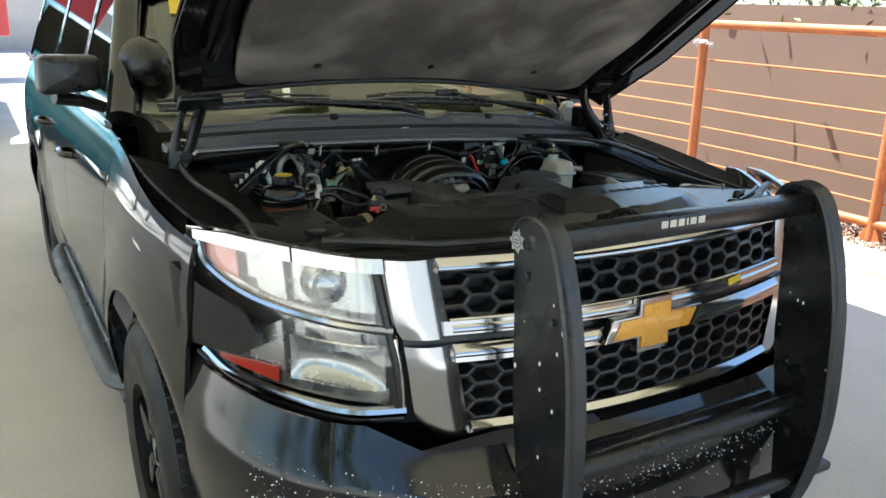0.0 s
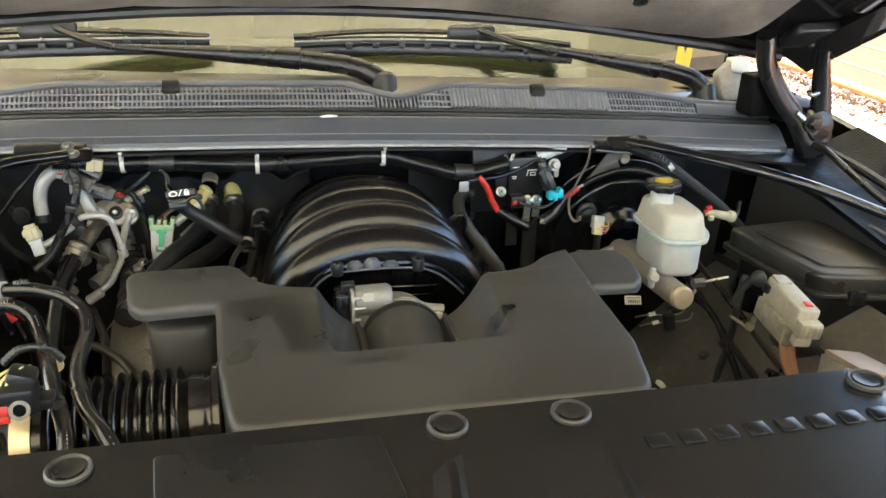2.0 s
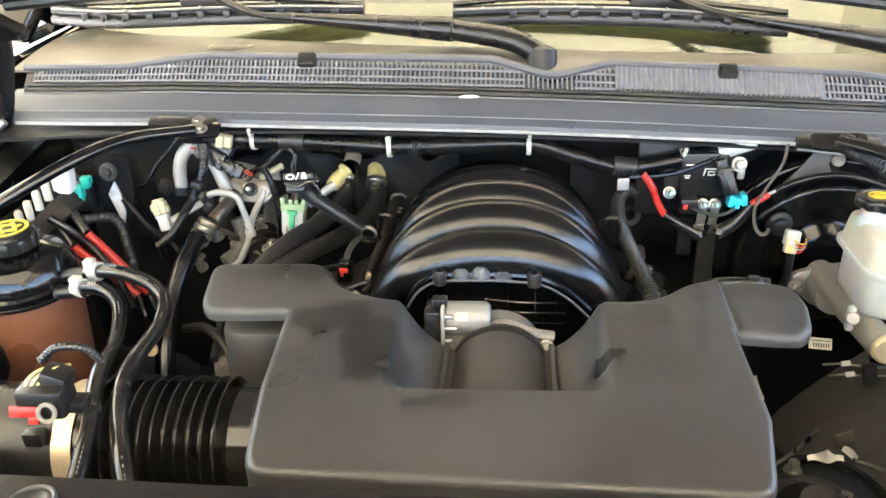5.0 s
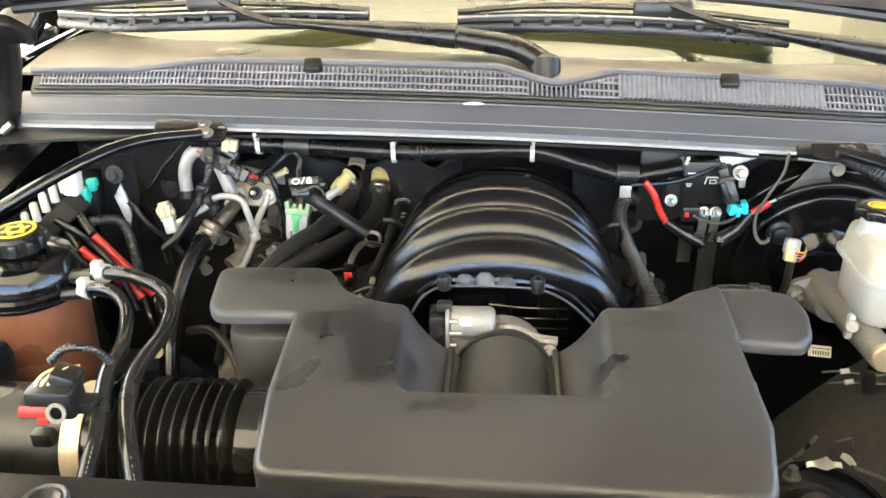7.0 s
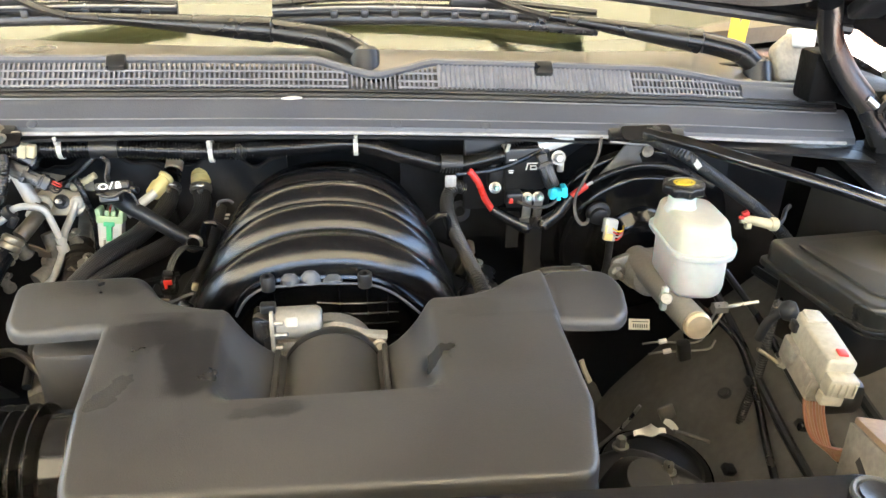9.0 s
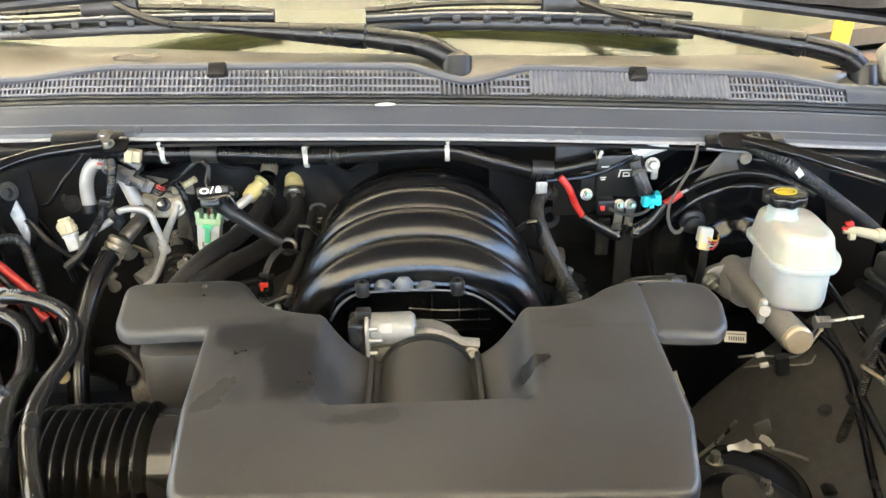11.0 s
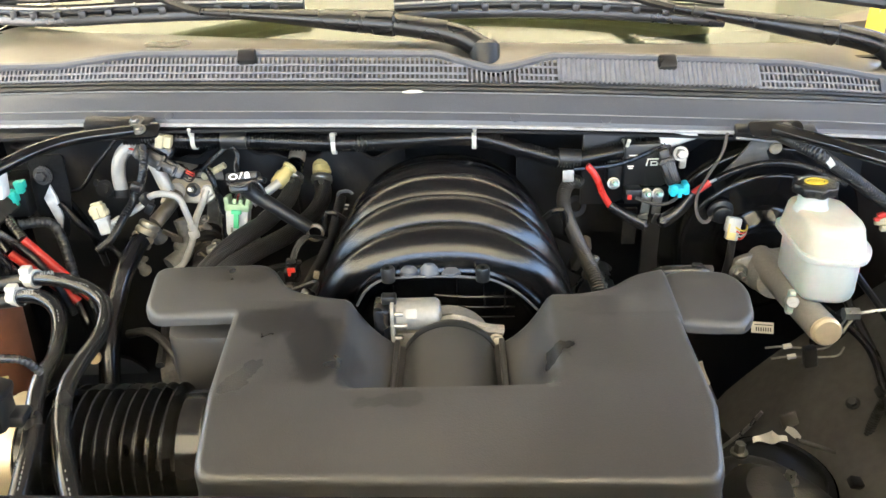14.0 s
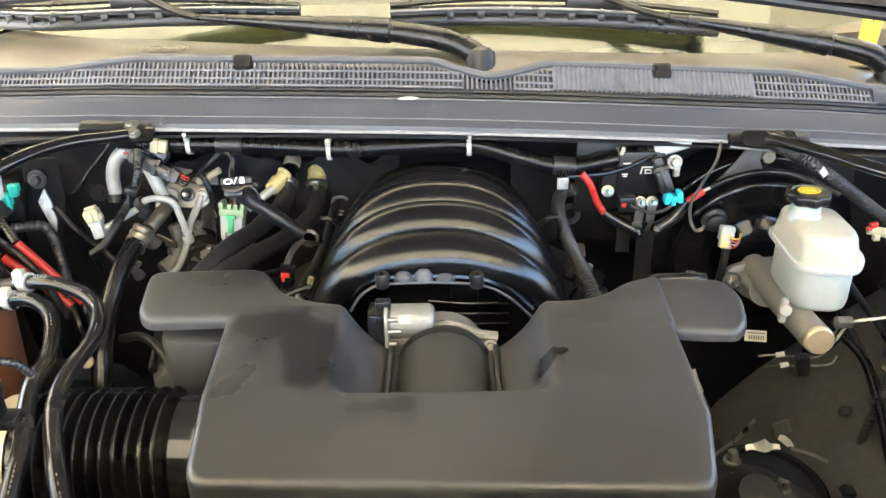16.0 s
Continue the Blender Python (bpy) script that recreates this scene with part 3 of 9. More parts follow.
# fence
def fence():
    FX = 4.32
    def panel(name, ya, yb, posts, label):
        f = thing(name, label, "fence", "fence panels")
        part("top_rail", tube([(FX, ya, 1.50), (FX, yb, 1.50)], 0.036, 12, 0.5), M["orange"], f)
        part("bottom_rail", tube([(FX, ya, 0.15), (FX, yb, 0.15)], 0.036, 12, 0.5), M["orange"], f)
        for y in posts:
            part("post", tube([(FX, y, 0.0), (FX, y, 1.50)], 0.040, 12, 0.5), M["orange"], f)
            part("post_foot", slab([(-0.10, 0.0), (0.10, 0.0), (0.03, 0.16), (-0.03, 0.16)], -0.03, 0.03, 0.004, 1, False, lambda v, y=y: Vector((FX + v.z, y + v.x, v.y))), M["orange"], f)
        for z in (1.20, 0.95, 0.79, 0.62, 0.47, 0.31):
            part("cross_rod", tube([(FX, ya, z), (FX, ya * 0.6 + yb * 0.4, z - 0.012), (FX, yb, z)], 0.0085, 8, 0.3), M["orange"], f)
    panel("pipe_fence", 4.03, 12.0, (4.03, 7.9, 12.0), "rusty orange steel pipe fence panel with thin cross rods")
    panel("pipe_gate", -2.5, 3.95, (2.22, -0.2, -2.5), "rusty orange steel pipe gate chained to its post")
    for zc in (1.335, 0.27):
        c = thing("gate_chain", "pale steel chain looped round the orange gate post", "chain", "gate chains")
        for i in range(14):
            a = 2 * math.pi * i / 14
            p = (FX + 0.062 * math.cos(a), 4.03 + 0.085 * math.sin(a), zc - 0.02 * math.cos(a * 1.0))
            part("link", lathe([(0.016, -0.005), (0.022, -0.005), (0.022, 0.005), (0.016, 0.005)], p, rot(90 * (i % 2), 30, math.degrees(a)), 10, True), M["chain"], c)
    s = tagged(put("wall_screen", box(0.03, 34, 1.66, (4.75, 7, 0.84)), M["screen"], smooth=False), "brown woven privacy screen behind the pipe fence", "screen", kind="structure")
    rng = random.Random(9)
    bm = bmesh.new()
    for i in range(7000):
        y, h = rng.uniform(-3, 16), rng.random()
        p = Vector((5.9 + rng.gauss(0, 0.5), y, 1.35 + h * (0.9 + 0.5 * math.sin(y * 1.7)) ))
        d = Euler((rng.random() * 6, rng.random() * 6, rng.random() * 6)).to_matrix()
        s = rng.uniform(0.03, 0.07)
        bm.faces.new([bm.verts.new(p + d @ Vector(c) * s) for c in ((-1, 0, 0), (0, -0.35, 0.1), (1, 0, 0), (0, 0.35, 0.1))])
    tagged(put("hedge_leaves", bm, M["leaf"], smooth=False), "sunlit dry green shrub leaves above the screen", "shrub", kind="stuff")
    bm = merge(*[tube([(5.9, y, 0), (5.95, y + 0.2, 1.2), (5.85, y - 0.1, 2.2)], (0.05, 0.015), 8, 0.2) for y in range(-2, 16, 2)])
    tagged(put("shrub_stems", bm, M["beam"]), "woody shrub stems behind the screen", "shrub", kind="stuff")


def tree(x, y, h, seed):
    t = thing("tree", "unseen leafy green tree kept for reflections in the paint", "tree", "yard trees")
    rng = random.Random(seed)
    limbs, tips = [tube([(x, y, 0), (x + 0.05, y, h * 0.3), (x - 0.05, y + 0.1, h * 0.6)], (0.14, 0.06), 10, 0.2)], []
    for i in range(9):
        a, l = rng.random() * 6.28, rng.uniform(0.25, 0.4) * h
        z0 = h * rng.uniform(0.3, 0.6)
        tip = (x + math.cos(a) * l, y + math.sin(a) * l, z0 + rng.uniform(0.15, 0.35) * h)
        limbs.append(tube([(x, y, z0), (x + math.cos(a) * l * 0.5, y + math.sin(a) * l * 0.5, z0 + 0.08 * h), tip], (0.05, 0.015), 6, 0.2))
        tips.append(Vector(tip))
    part("trunk", merge(*limbs), M["beam"], t)
    bm = bmesh.new()
    for i in range(2600):
        c = rng.choice(tips) + Vector((rng.gauss(0, 0.35), rng.gauss(0, 0.35), rng.gauss(0, 0.3)))
        d = Euler((rng.random() * 6, rng.random() * 6, rng.random() * 6)).to_matrix()
        s = rng.uniform(0.06, 0.13)
        bm.faces.new([bm.verts.new(c + d @ Vector(k) * s) for k in ((-1, 0, 0), (0, -0.4, 0.1), (1, 0, 0), (0, 0.4, 0.1))])
    part("crown", bm, M["leaf"], t, smooth=False)


def backdrop():
    """What stands behind the car: a teal van, a red panel and pale wall."""
    # Trees out of view; the last three are added to break up reflected sky.
    for i, (x, y, h) in enumerate(((-9.5, -6.5, 4.6), (-11.0, -2.0, 5.0), (-9.0, -11.0, 4.8), (-12.0, 3.5, 5.2), (-5.6, 13.6, 4.9), (-8.2, 16.0, 5.4), (-11.0, 12.5, 4.6))):
        tree(x, y, h, 20 + i)
    v = thing("teal_van", "teal van parked behind the black vehicle", "van")
    side = [(0, 0.35), (0, 1.0), (0.5, 1.15), (1.1, 1.9), (4.6, 2.0), (4.7, 0.35)]
    bm = slab(rounded(side, 0.12), -0.95, 0.95, 0.08, 3, False)
    bm.transform(Matrix(((0, 0, 1, -2.05), (1, 0, 0, 9.4), (0, 1, 0, 0), (0, 0, 0, 1))))
    part("body", bm, M["van"], v)
    part("windscreen", sheet(lambda a, b: (-2.8 + 1.5 * a, 9.98 + 0.43 * b, 1.27 + 0.55 * b), 2, 2, 0.01), M["pane_dark"], v)
    for x in (-2.92, -1.18):
        for y in (10.3, 13.2):
            part("wheel", lathe([(0.1, -0.1), (0.3, -0.1), (0.34, -0.07), (0.34, 0.07), (0.3, 0.1), (0.1, 0.1)], (x, y, 0.34), rot(0, 90), 24), M["tyre"], v)
    r = put("red_trailer", box(2.4, 0.6, 2.2, (-1.6, 17.5, 1.9), 0.05), M["redwall"])
    tagged(r, "red painted trailer side far behind the vehicle", "trailer")
    tagged(put("trailer_axle", merge(lathe([(0.4, -0.1), (0.4, 0.1)], (-3.0, 17.4, 0.4), rot(0, 90), 20), lathe([(0.4, -0.1), (0.4, 0.1)], (-1.4, 17.4, 0.4), rot(0, 90), 20)), M["tyre"]), "black trailer tyres on the ground", "wheels")
    # Wall out of view, added to send sunlight back at the vehicle's front.
    tagged(put("wall_bounce", box(30, 0.3, 3.2, (9, -12.0, 1.6)), M["stucco"], smooth=False), "unseen grey stucco wall added to bounce light into the bay", "wall", kind="structure")
    tagged(put("backdrop", box(60, 0.2, 3.2, (-14, 26, 1.6)), M["kerb"], smooth=False), "pale wall far behind", "wall", kind="structure")


# the vehicle
def face_y(x, z):
    """How far back the vehicle's front surface lies at x, z."""
    a = abs(x)
    return 0.03 + 0.1 * (a / 0.6) ** 2 + (2.0 * (a - 0.65) ** 1.5 if a > 0.65 else 0) + (0.2 * (z - 0.9) if z > 0.9 else 0)


def on_face(x, z, out=0.0):
    return Vector((x, face_y(x, z) - out, z))


SIDE = [(0.30, 0.95), (0.45, 0.985), (0.62, 1.005), (0.85, 1.005), (1.0, 0.998), (1.08, 0.985), (1.14, 0.965), (1.19, 0.942), (1.24, 0.922)]
BELT = [(0.45, 1.10), (0.8, 1.135), (1.2, 1.19), (1.5, 1.22), (3.0, 1.25), (5.1, 1.27)]
FRONT_AXLE, REAR_AXLE, WHEEL_R = 0.95, 3.896, 0.385


def side_x(y, z):
    taper = 0.0
    if y < 1.1:
        taper = 0.06 * ((1.1 - y) / 0.6) ** 2
    if y > 4.6:
        taper = 0.10 * ((y - 4.6) / 0.5) ** 2
    flare = 0.0
    for a in (FRONT_AXLE, REAR_AXLE):
        d = math.hypot(y - a, z - 0.385)
        flare = max(flare, 0.022 * max(0, 1 - abs(d - 0.50) / 0.16))
    return lerp_table(SIDE, z) - taper + flare


def side_low(y):
    low = 0.36 if 1.3 < y < 3.5 else 0.42
    for a in (FRONT_AXLE, REAR_AXLE):
        if abs(y - a) < 0.475:
            low = max(low, 0.385 + math.sqrt(0.475 ** 2 - (y - a) ** 2))
    return low


def side_panel(sgn, y0, y1, nu, name, parent, label=""):
    def fn(u, v):
        y = y0 + (y1 - y0) * u
        lo, hi = side_low(y), lerp_table(BELT, y) - (0.045 if sgn > 0 else 0.0)
        z = lo + (hi - lo) * v
        return (sgn * side_x(y, z), y, z)
    return part(name, sheet(fn, nu, 14, 0.012 * sgn), M["paint"], parent, label)


ROOF_Z = 1.87


def upper_x(z):
    return 0.945 - (z - 1.2) * 0.32


def vehicle():
    car = thing("police_suv", "glossy black police SUV with its hood raised", "car")
    for s, side in ((-1, "left"), (1, "right")):
        side_panel(s, 0.535, 1.395, 40, "fender", car)
        side_panel(s, 1.40, 2.445, 12, "front_door", car)
        side_panel(s, 2.45, 3.395, 12, "rear_door", car)
        side_panel(s, 3.40, 5.05, 46, "quarter_panel", car)
        # window frames and glass above the belt
        for ya, yb, yt0, yt1, nm in ((1.62, 2.42, 2.02, 2.42, "front_window"), (2.52, 3.40, 2.52, 3.36, "rear_window"), (3.50, 4.75, 3.50, 4.62, "cargo_window")):
            def fn(u, v, ya=ya, yb=yb, yt0=yt0, yt1=yt1):
                z = 1.235 + 0.50 * v
                a, b = ya + (yt0 - ya) * v, yb + (yt1 - yb) * v
                return (s * (upper_x(z) - 0.012), a + (b - a) * u, z)
            part(nm, sheet(fn, 3, 3, 0.005 * s), M["pane_dark"], car)
        for pts in ([(1.42, 1.22), (2.03, 1.80)], [(2.47, 1.22), (2.47, 1.80)], [(3.45, 1.22), (3.43, 1.80)], [(4.80, 1.22), (4.66, 1.80)]):
            if pts[0][0] < 2:
                part("pillar", tube([(s * (upper_x(z) - 0.012), y, z) for y, z in [(1.47, 1.27)] + pts[1:]], 0.060 if s > 0 else 0.045, 18, 0.05, flat=0.75), M["paint"], car)
            else:
                (ya, za), (yb, zb) = pts
                part("pillar", sheet(lambda u, v, s=s, ya=ya, yb=yb: (s * (upper_x(1.215 + 0.59 * v) - 0.004 - 0.004 * abs(2 * u - 1)), ya + (yb - ya) * v + 0.05 * (2 * u - 1), 1.215 + 0.59 * v), 6, 8, 0.008 * s), M["paint"], car)
        part("belt_trim", tube([(s * (upper_x(1.235) + 0.004), y, 1.235 + (y - 1.5) * 0.006) for y in (1.55, 2.6, 3.6, 4.8)], 0.012, 8, 0.1), M["chrome"], car)
        part("roof_rail", tube([(s * upper_x(1.8), y, 1.80 + 0.03 * math.sin((y - 2) * 1.15)) for y in (2.0, 2.6, 3.4, 4.2, 4.7)], 0.04, 8, 0.1), M["paint"], car)
        for y in (2.30, 3.27):
            h = part("door_handle", tube([(s * 0.985, y - 0.09, 1.03), (s * 1.025, y - 0.06, 1.035), (s * 1.025, y + 0.06, 1.035), (s * 0.985, y + 0.09, 1.03)], 0.013, 8, 0.02), M["paint"], car)
        # running board
        board = part("running_board", tube([(s * 0.93, 1.45, 0.36), (s * 0.99, 1.56, 0.345), (s * 1.005, 1.75, 0.34), (s * 1.005, 2.5, 0.34), (s * 1.005, 3.1, 0.34), (s * 0.99, 3.3, 0.345), (s * 0.93, 3.4, 0.36)], 0.034, 12, 0.04, flat=0.7), M["board"], car, "grey-topped tubular running board")
        part("rocker", tube([(s * 0.93, 1.42, 0.33), (s * 0.93, 3.40, 0.33)], 0.06, 8, 0.2), M["plastic"], car)
        # wheel wells
        for a in (FRONT_AXLE, REAR_AXLE):
            def arch(u, v, a=a):
                t = math.pi * u
                return (s * (0.62 + 0.33 * v), a - 0.47 * math.cos(t), 0.385 + 0.47 * math.sin(t) - (0.10 if u in (0, 1) else 0))
            part("wheel_liner", sheet(arch, 20, 2, 0.006), M["dark"], car)
        # wheels
        for a in (FRONT_AXLE, REAR_AXLE):
            wheel(car, s, a)
        # mirror
        mm = part("side_mirror", slab(rounded([(-0.095, -0.062), (0.095, -0.052), (0.095, 0.058), (-0.088, 0.062)], 0.028), -0.045, 0.045, 0.022, 3, False, None), M["plastic"], car, "black folding side mirror",
                  matrix=pose(s * 1.035, 1.62, 1.395, 90, 0, -6 * s))
        part("mirror_glass", sheet(lambda u, v: (s * (0.955 + 0.16 * u), 1.672, 1.345 + 0.10 * v), 2, 2, 0.004), M["chrome"], mm)
        part("mirror_arm", tube([(s * 0.93, 1.68, 1.28), (s * 1.0, 1.66, 1.305), (s * 1.08, 1.64, 1.32)], 0.03, 14, 0.02, flat=0.7), M["plastic"], mm)
    lamp = part("spot_lamp", lathe([(0.0, -0.075), (0.035, -0.07), (0.06, -0.05), (0.075, -0.015), (0.082, 0.02), (0.082, 0.035), (0.076, 0.04), (0.0, 0.042)], (-0.795, 1.60, 1.425), rot(-80, 0, 12), 32), M["guard"], car, "round black pillar spot lamp facing away")
    part("lamp_stem", tube([(-0.83, 1.68, 1.40), (-0.81, 1.63, 1.41), (-0.79, 1.60, 1.43)], 0.014, 10, 0.01), M["chrome"], lamp)
    # roof and rear
    def roof(u, v):
        y = 1.93 + 2.85 * u
        w = upper_x(1.80) + 0.0
        x = -w + 2 * w * v
        return (x, y, 1.80 + 0.07 * (1 - (2 * v - 1) ** 2) * math.sin(math.pi * min(1, 0.12 + u * 0.85)) ** 0.5)
    part("roof", sheet(roof, 14, 14, 0.02), M["paint"], car)
    part("tailgate", sheet(lambda u, v: (-0.9 + 1.8 * u + (0.14 * v * (1 - 2 * u)), 5.06 - 0.30 * max(0, v - 0.45) , 0.5 + 1.30 * v), 6, 8, 0.03), M["paint"], car)
    part("rear_bumper", box(1.9, 0.16, 0.3, (0, 5.08, 0.5), 0.05), M["paint"], car)
    part("underbody", box(1.5, 4.4, 0.08, (0, 2.9, 0.36), 0.02), M["dark"], car)
    # windscreen
    def screen(u, v):
        x = (-0.86 + 1.72 * u) * (1 - 0.16 * v)
        bow = (abs(2 * u - 1) ** 2.2) * 0.20
        return (x, 1.325 + 0.63 * v + bow, 1.248 + 0.52 * v + 0.05 * math.sin(math.pi * v * 0.9) - 0.045 * x * (1 - v) - 0.01 * abs(2 * u - 1))
    part("windscreen", sheet(screen, 20, 10, 0.005), M["pane"], car)
    part("windscreen_frame", merge(*[tube([screen(u, v / 6) for v in range(7)], 0.022, 8, 0.05, flat=0.6) for u in (0, 1)], tube([screen(u / 8, 1) for u in range(9)], 0.03, 8, 0.05)), M["paint"], car)
    part("warning_sticker", sheet(lambda u, v: Vector(screen(0.075 + 0.10 * u, 0.52 + 0.10 * v)) + Vector((0, -0.004, 0.006)), 3, 2, 0.001), M["yellow"], car, "yellow paper notice on the windscreen")
    dash = part("dashboard", sheet(lambda u, v: (-0.80 + 1.6 * u, 1.36 + 0.6 * v + 0.12 * abs(2 * u - 1) ** 2, 1.245 + 0.03 * math.sin(math.pi * v) - 0.06 * v * v), 10, 8, 0.03), M["interior"], car)
    for x in (-0.42, 0.42):
        seat = part("front_seat", box(0.52, 0.16, 0.66, (x, 2.55, 1.08), 0.06, rot(-12), 3), M["interior"], car)
        part("headrest", box(0.26, 0.09, 0.18, (x, 2.66, 1.52), 0.04, rot(-12), 3), M["interior"], seat)
    part("steering_wheel", lathe([(0.175, -0.014), (0.19, 0), (0.175, 0.014), (0.16, 0)], (0.42, 2.02, 1.13), rot(60), 28, True), M["plastic"], car)
    return car


def wheel(car, s, a):
    w = part("wheel", lathe([(0.20, -0.12), (0.235, -0.118), (0.30, -0.127), (0.345, -0.118), (0.370, -0.10), (0.383, -0.085), (0.385, -0.03), (0.385, 0.03), (0.383, 0.085), (0.370, 0.10), (0.345, 0.118), (0.30, 0.127), (0.235, 0.118), (0.20, 0.12)], (0, 0, 0), rot(0, 90), 56, True), M["tyre"], car, "black wheel with a chunky tyre")
    w.matrix_basis = Matrix.Translation((s * 0.880, a, WHEEL_R))
    bm = bmesh.new()
    blocks = []
    for k in range(64):
        t = 2 * math.pi * k / 64
        for i, xx in enumerate((-0.085, -0.045, 0.0, 0.045, 0.085)):
            b = box(0.034, 0.028, 0.010, (xx, 0, 0.388 - (0.006 if abs(xx) > 0.08 else 0)))
            b.transform(rot(math.degrees(t) + (2.8 if i % 2 else 0)))
            blocks.append(b)
    part("tread", merge(*blocks), M["tyre"], w, smooth=False)
    rim = part("rim", lathe([(0.232, -0.10), (0.232, 0.112), (0.222, 0.116), (0.212, 0.10), (0.205, 0.02), (0.20, -0.10)], (0, 0, 0), rot(0, 90 * s), 48, True), M["rim"], w, "painted black steel rim with five spokes")
    disc = []
    for k in range(5):
        b = box(0.035, 0.085, 0.17, (s * 0.088, 0, 0.13), 0.014)
        for v in b.verts:
            v.co.y *= 0.6 + 2.2 * max(0, v.co.z - 0.1)
        b.transform(rot(72 * k))
        disc.append(b)
    part("spokes", merge(*disc), M["rim"], rim)
    part("hub", lathe([(0.085, -0.05), (0.085, 0.055), (0.06, 0.07), (0.045, 0.095), (0.0, 0.10)], (0, 0, 0), rot(0, 90 * s), 28), M["lampgrey"], rim)
    part("brake_disc", lathe([(0.17, -0.03), (0.17, -0.005), (0.0, -0.004)], (0, 0, 0), rot(0, 90 * s), 32), M["steel"], rim)


car = vehicle()


# front of the vehicle
def face_panel(outline_lo, outline_hi, x0, x1, out, thick, nu=24, nv=4):
    """A panel of the front surface between two (x, z) edges."""
    def fn(u, v):
        x = x0 + (x1 - x0) * u
        lo, hi = lerp_table(outline_lo, x), lerp_table(outline_hi, x)
        return on_face(x, lo + (hi - lo) * v, out)
    return sheet(fn, nu, nv, thick)


def front_end():
    # painted bumper
    plan = [(-0.975, 0.52), (-0.955, 0.38), (-0.90, 0.235), (-0.80, 0.11), (-0.66, 0.02), (-0.45, -0.04), (-0.2, -0.065), (0, -0.07)]
    plan = plan + [(-x, y) for x, y in plan[-2::-1]]
    smooth = smooth_path([(x, y, 0) for x, y in plan], 0.03)
    n = len(smooth) - 1
    prof = [(0.30, 0.10), (0.36, 0.045), (0.45, 0.02), (0.55, 0.012), (0.615, 0.0), (0.66, -0.004), (0.69, 0.006), (0.74, 0.035), (0.80, 0.06)]
    def bump(u, v):
        i = u * n
        p = smooth[min(n, round(i))]
        z, inset = prof[min(len(prof) - 1, round(v * (len(prof) - 1)))]
        side = min(1.0, abs(p.x) / 0.95)
        lift = 0.035 * side ** 6 - 0.062 * min(1.0, max(0.0, (0.74 - side) / 0.12)) * max(0.0, (v - 0.6) / 0.4)
        q = Vector((p.x, p.y, 0))
        d = Vector((-p.x * 0.35 * side ** 2, 1.0 - side ** 4 * 0.6, 0)).normalized()
        return q + d * inset + Vector((0, 0, z + lift * (v > 0.6)))
    part("front_bumper", sheet(bump, n, len(prof) - 1, 0.01), M["paint_dusty"], car, "black bumper peppered with pale chips")
    # pale stone chips
    rng = random.Random(5)
    bm = bmesh.new()
    for i in range(1500):
        u, v = rng.uniform(0.10, 0.9), rng.choice((rng.uniform(0.35, 0.8), rng.uniform(0.45, 0.62)))
        p = Vector(bump(u, v))
        i0 = smooth[min(n, round(u * n))]
        q = Vector(bump(min(1, u + 1.5 / n), v)) - p
        nrm = q.cross(Vector((0, 0, 1))).normalized()
        p = p + q * rng.random() + Vector((0, 0, rng.uniform(-0.03, 0.03)))
        s = rng.choice((0.0006, 0.0008, 0.001, 0.0013, 0.0021))
        bm2 = bmesh.ops.create_icosphere(bm, subdivisions=1, radius=s, matrix=Matrix.Translation(p + nrm * 0.001))
    # chips are part of the bumper's finish
    tagged(part("stone_chips", bm, M["print"], car, "pale stone chips in the black bumper paint"), kind="stuff")
    part("bumper_underside", box(1.6, 0.5, 0.03, (0, 0.28, 0.33), 0.01), M["plastic"], car)
    # lower air opening
    part("lower_intake", sheet(lambda u, v: (-0.62 + 1.24 * u, -0.055 + 0.09 * abs(2 * u - 1) ** 2, 0.40 + 0.11 * v), 12, 2, 0.02), M["mesh_black"], car)
    # chrome grille surround, upper and lower halves
    g = part("grille", face_panel([(-0.6, 0.75), (0.6, 0.75)], [(-0.6, 1.10), (0.6, 1.10)], -0.58, 0.58, -0.05, 0.01, 24, 6), M["dark"], car, "chrome-framed grille with a black honeycomb mesh")
    def ring(z_lo, z_hi, x_lo, x_hi, ox_lo, ox_hi, top, bottom, name):
        """A frame round an opening: inner edges z_lo..z_hi, |x| to x_lo (bottom) and x_hi (top)."""
        bms = []
        for s in (-1, 1):
            def fn(u, v, s=s):
                z = (bottom + (top - bottom) * v)
                zi = z_lo + (z_hi - z_lo) * v
                xi = x_lo + (x_hi - x_lo) * v
                xo = ox_lo + (ox_hi - ox_lo) * v ** 0.4
                return on_face(s * (xi + (xo - xi) * u), zi + (z - zi) * 1.0, 0.012 + 0.014 * math.sin(math.pi * u))
            bms.append(sheet(fn, 6, 10, 0.02 * s))
        def upper(u, v):
            x = -x_hi + 2 * x_hi * u
            return on_face(x, z_hi + (top - z_hi) * v, 0.012 + 0.014 * math.sin(math.pi * v))
        def lower(u, v):
            x = -x_lo + 2 * x_lo * u
            return on_face(x, bottom + (z_lo - bottom) * v, 0.012 + 0.014 * math.sin(math.pi * v))
        bms += [sheet(upper, 24, 5, 0.02), sheet(lower, 24, 5, 0.02)]
        return part(name, merge(*bms), M["chrome"], g)
    ring(1.005, 1.098, 0.502, 0.522, 0.600, 0.625, 1.132, 0.968, "upper_frame")
    ring(0.772, 0.916, 0.462, 0.500, 0.552, 0.599, 0.952, 0.742, "lower_frame")
    part("frame_gap", face_panel([(-1, 0.948), (1, 0.948)], [(-1, 0.972), (1, 0.972)], -0.595, 0.595, 0.0, 0.01), M["plastic"], g)
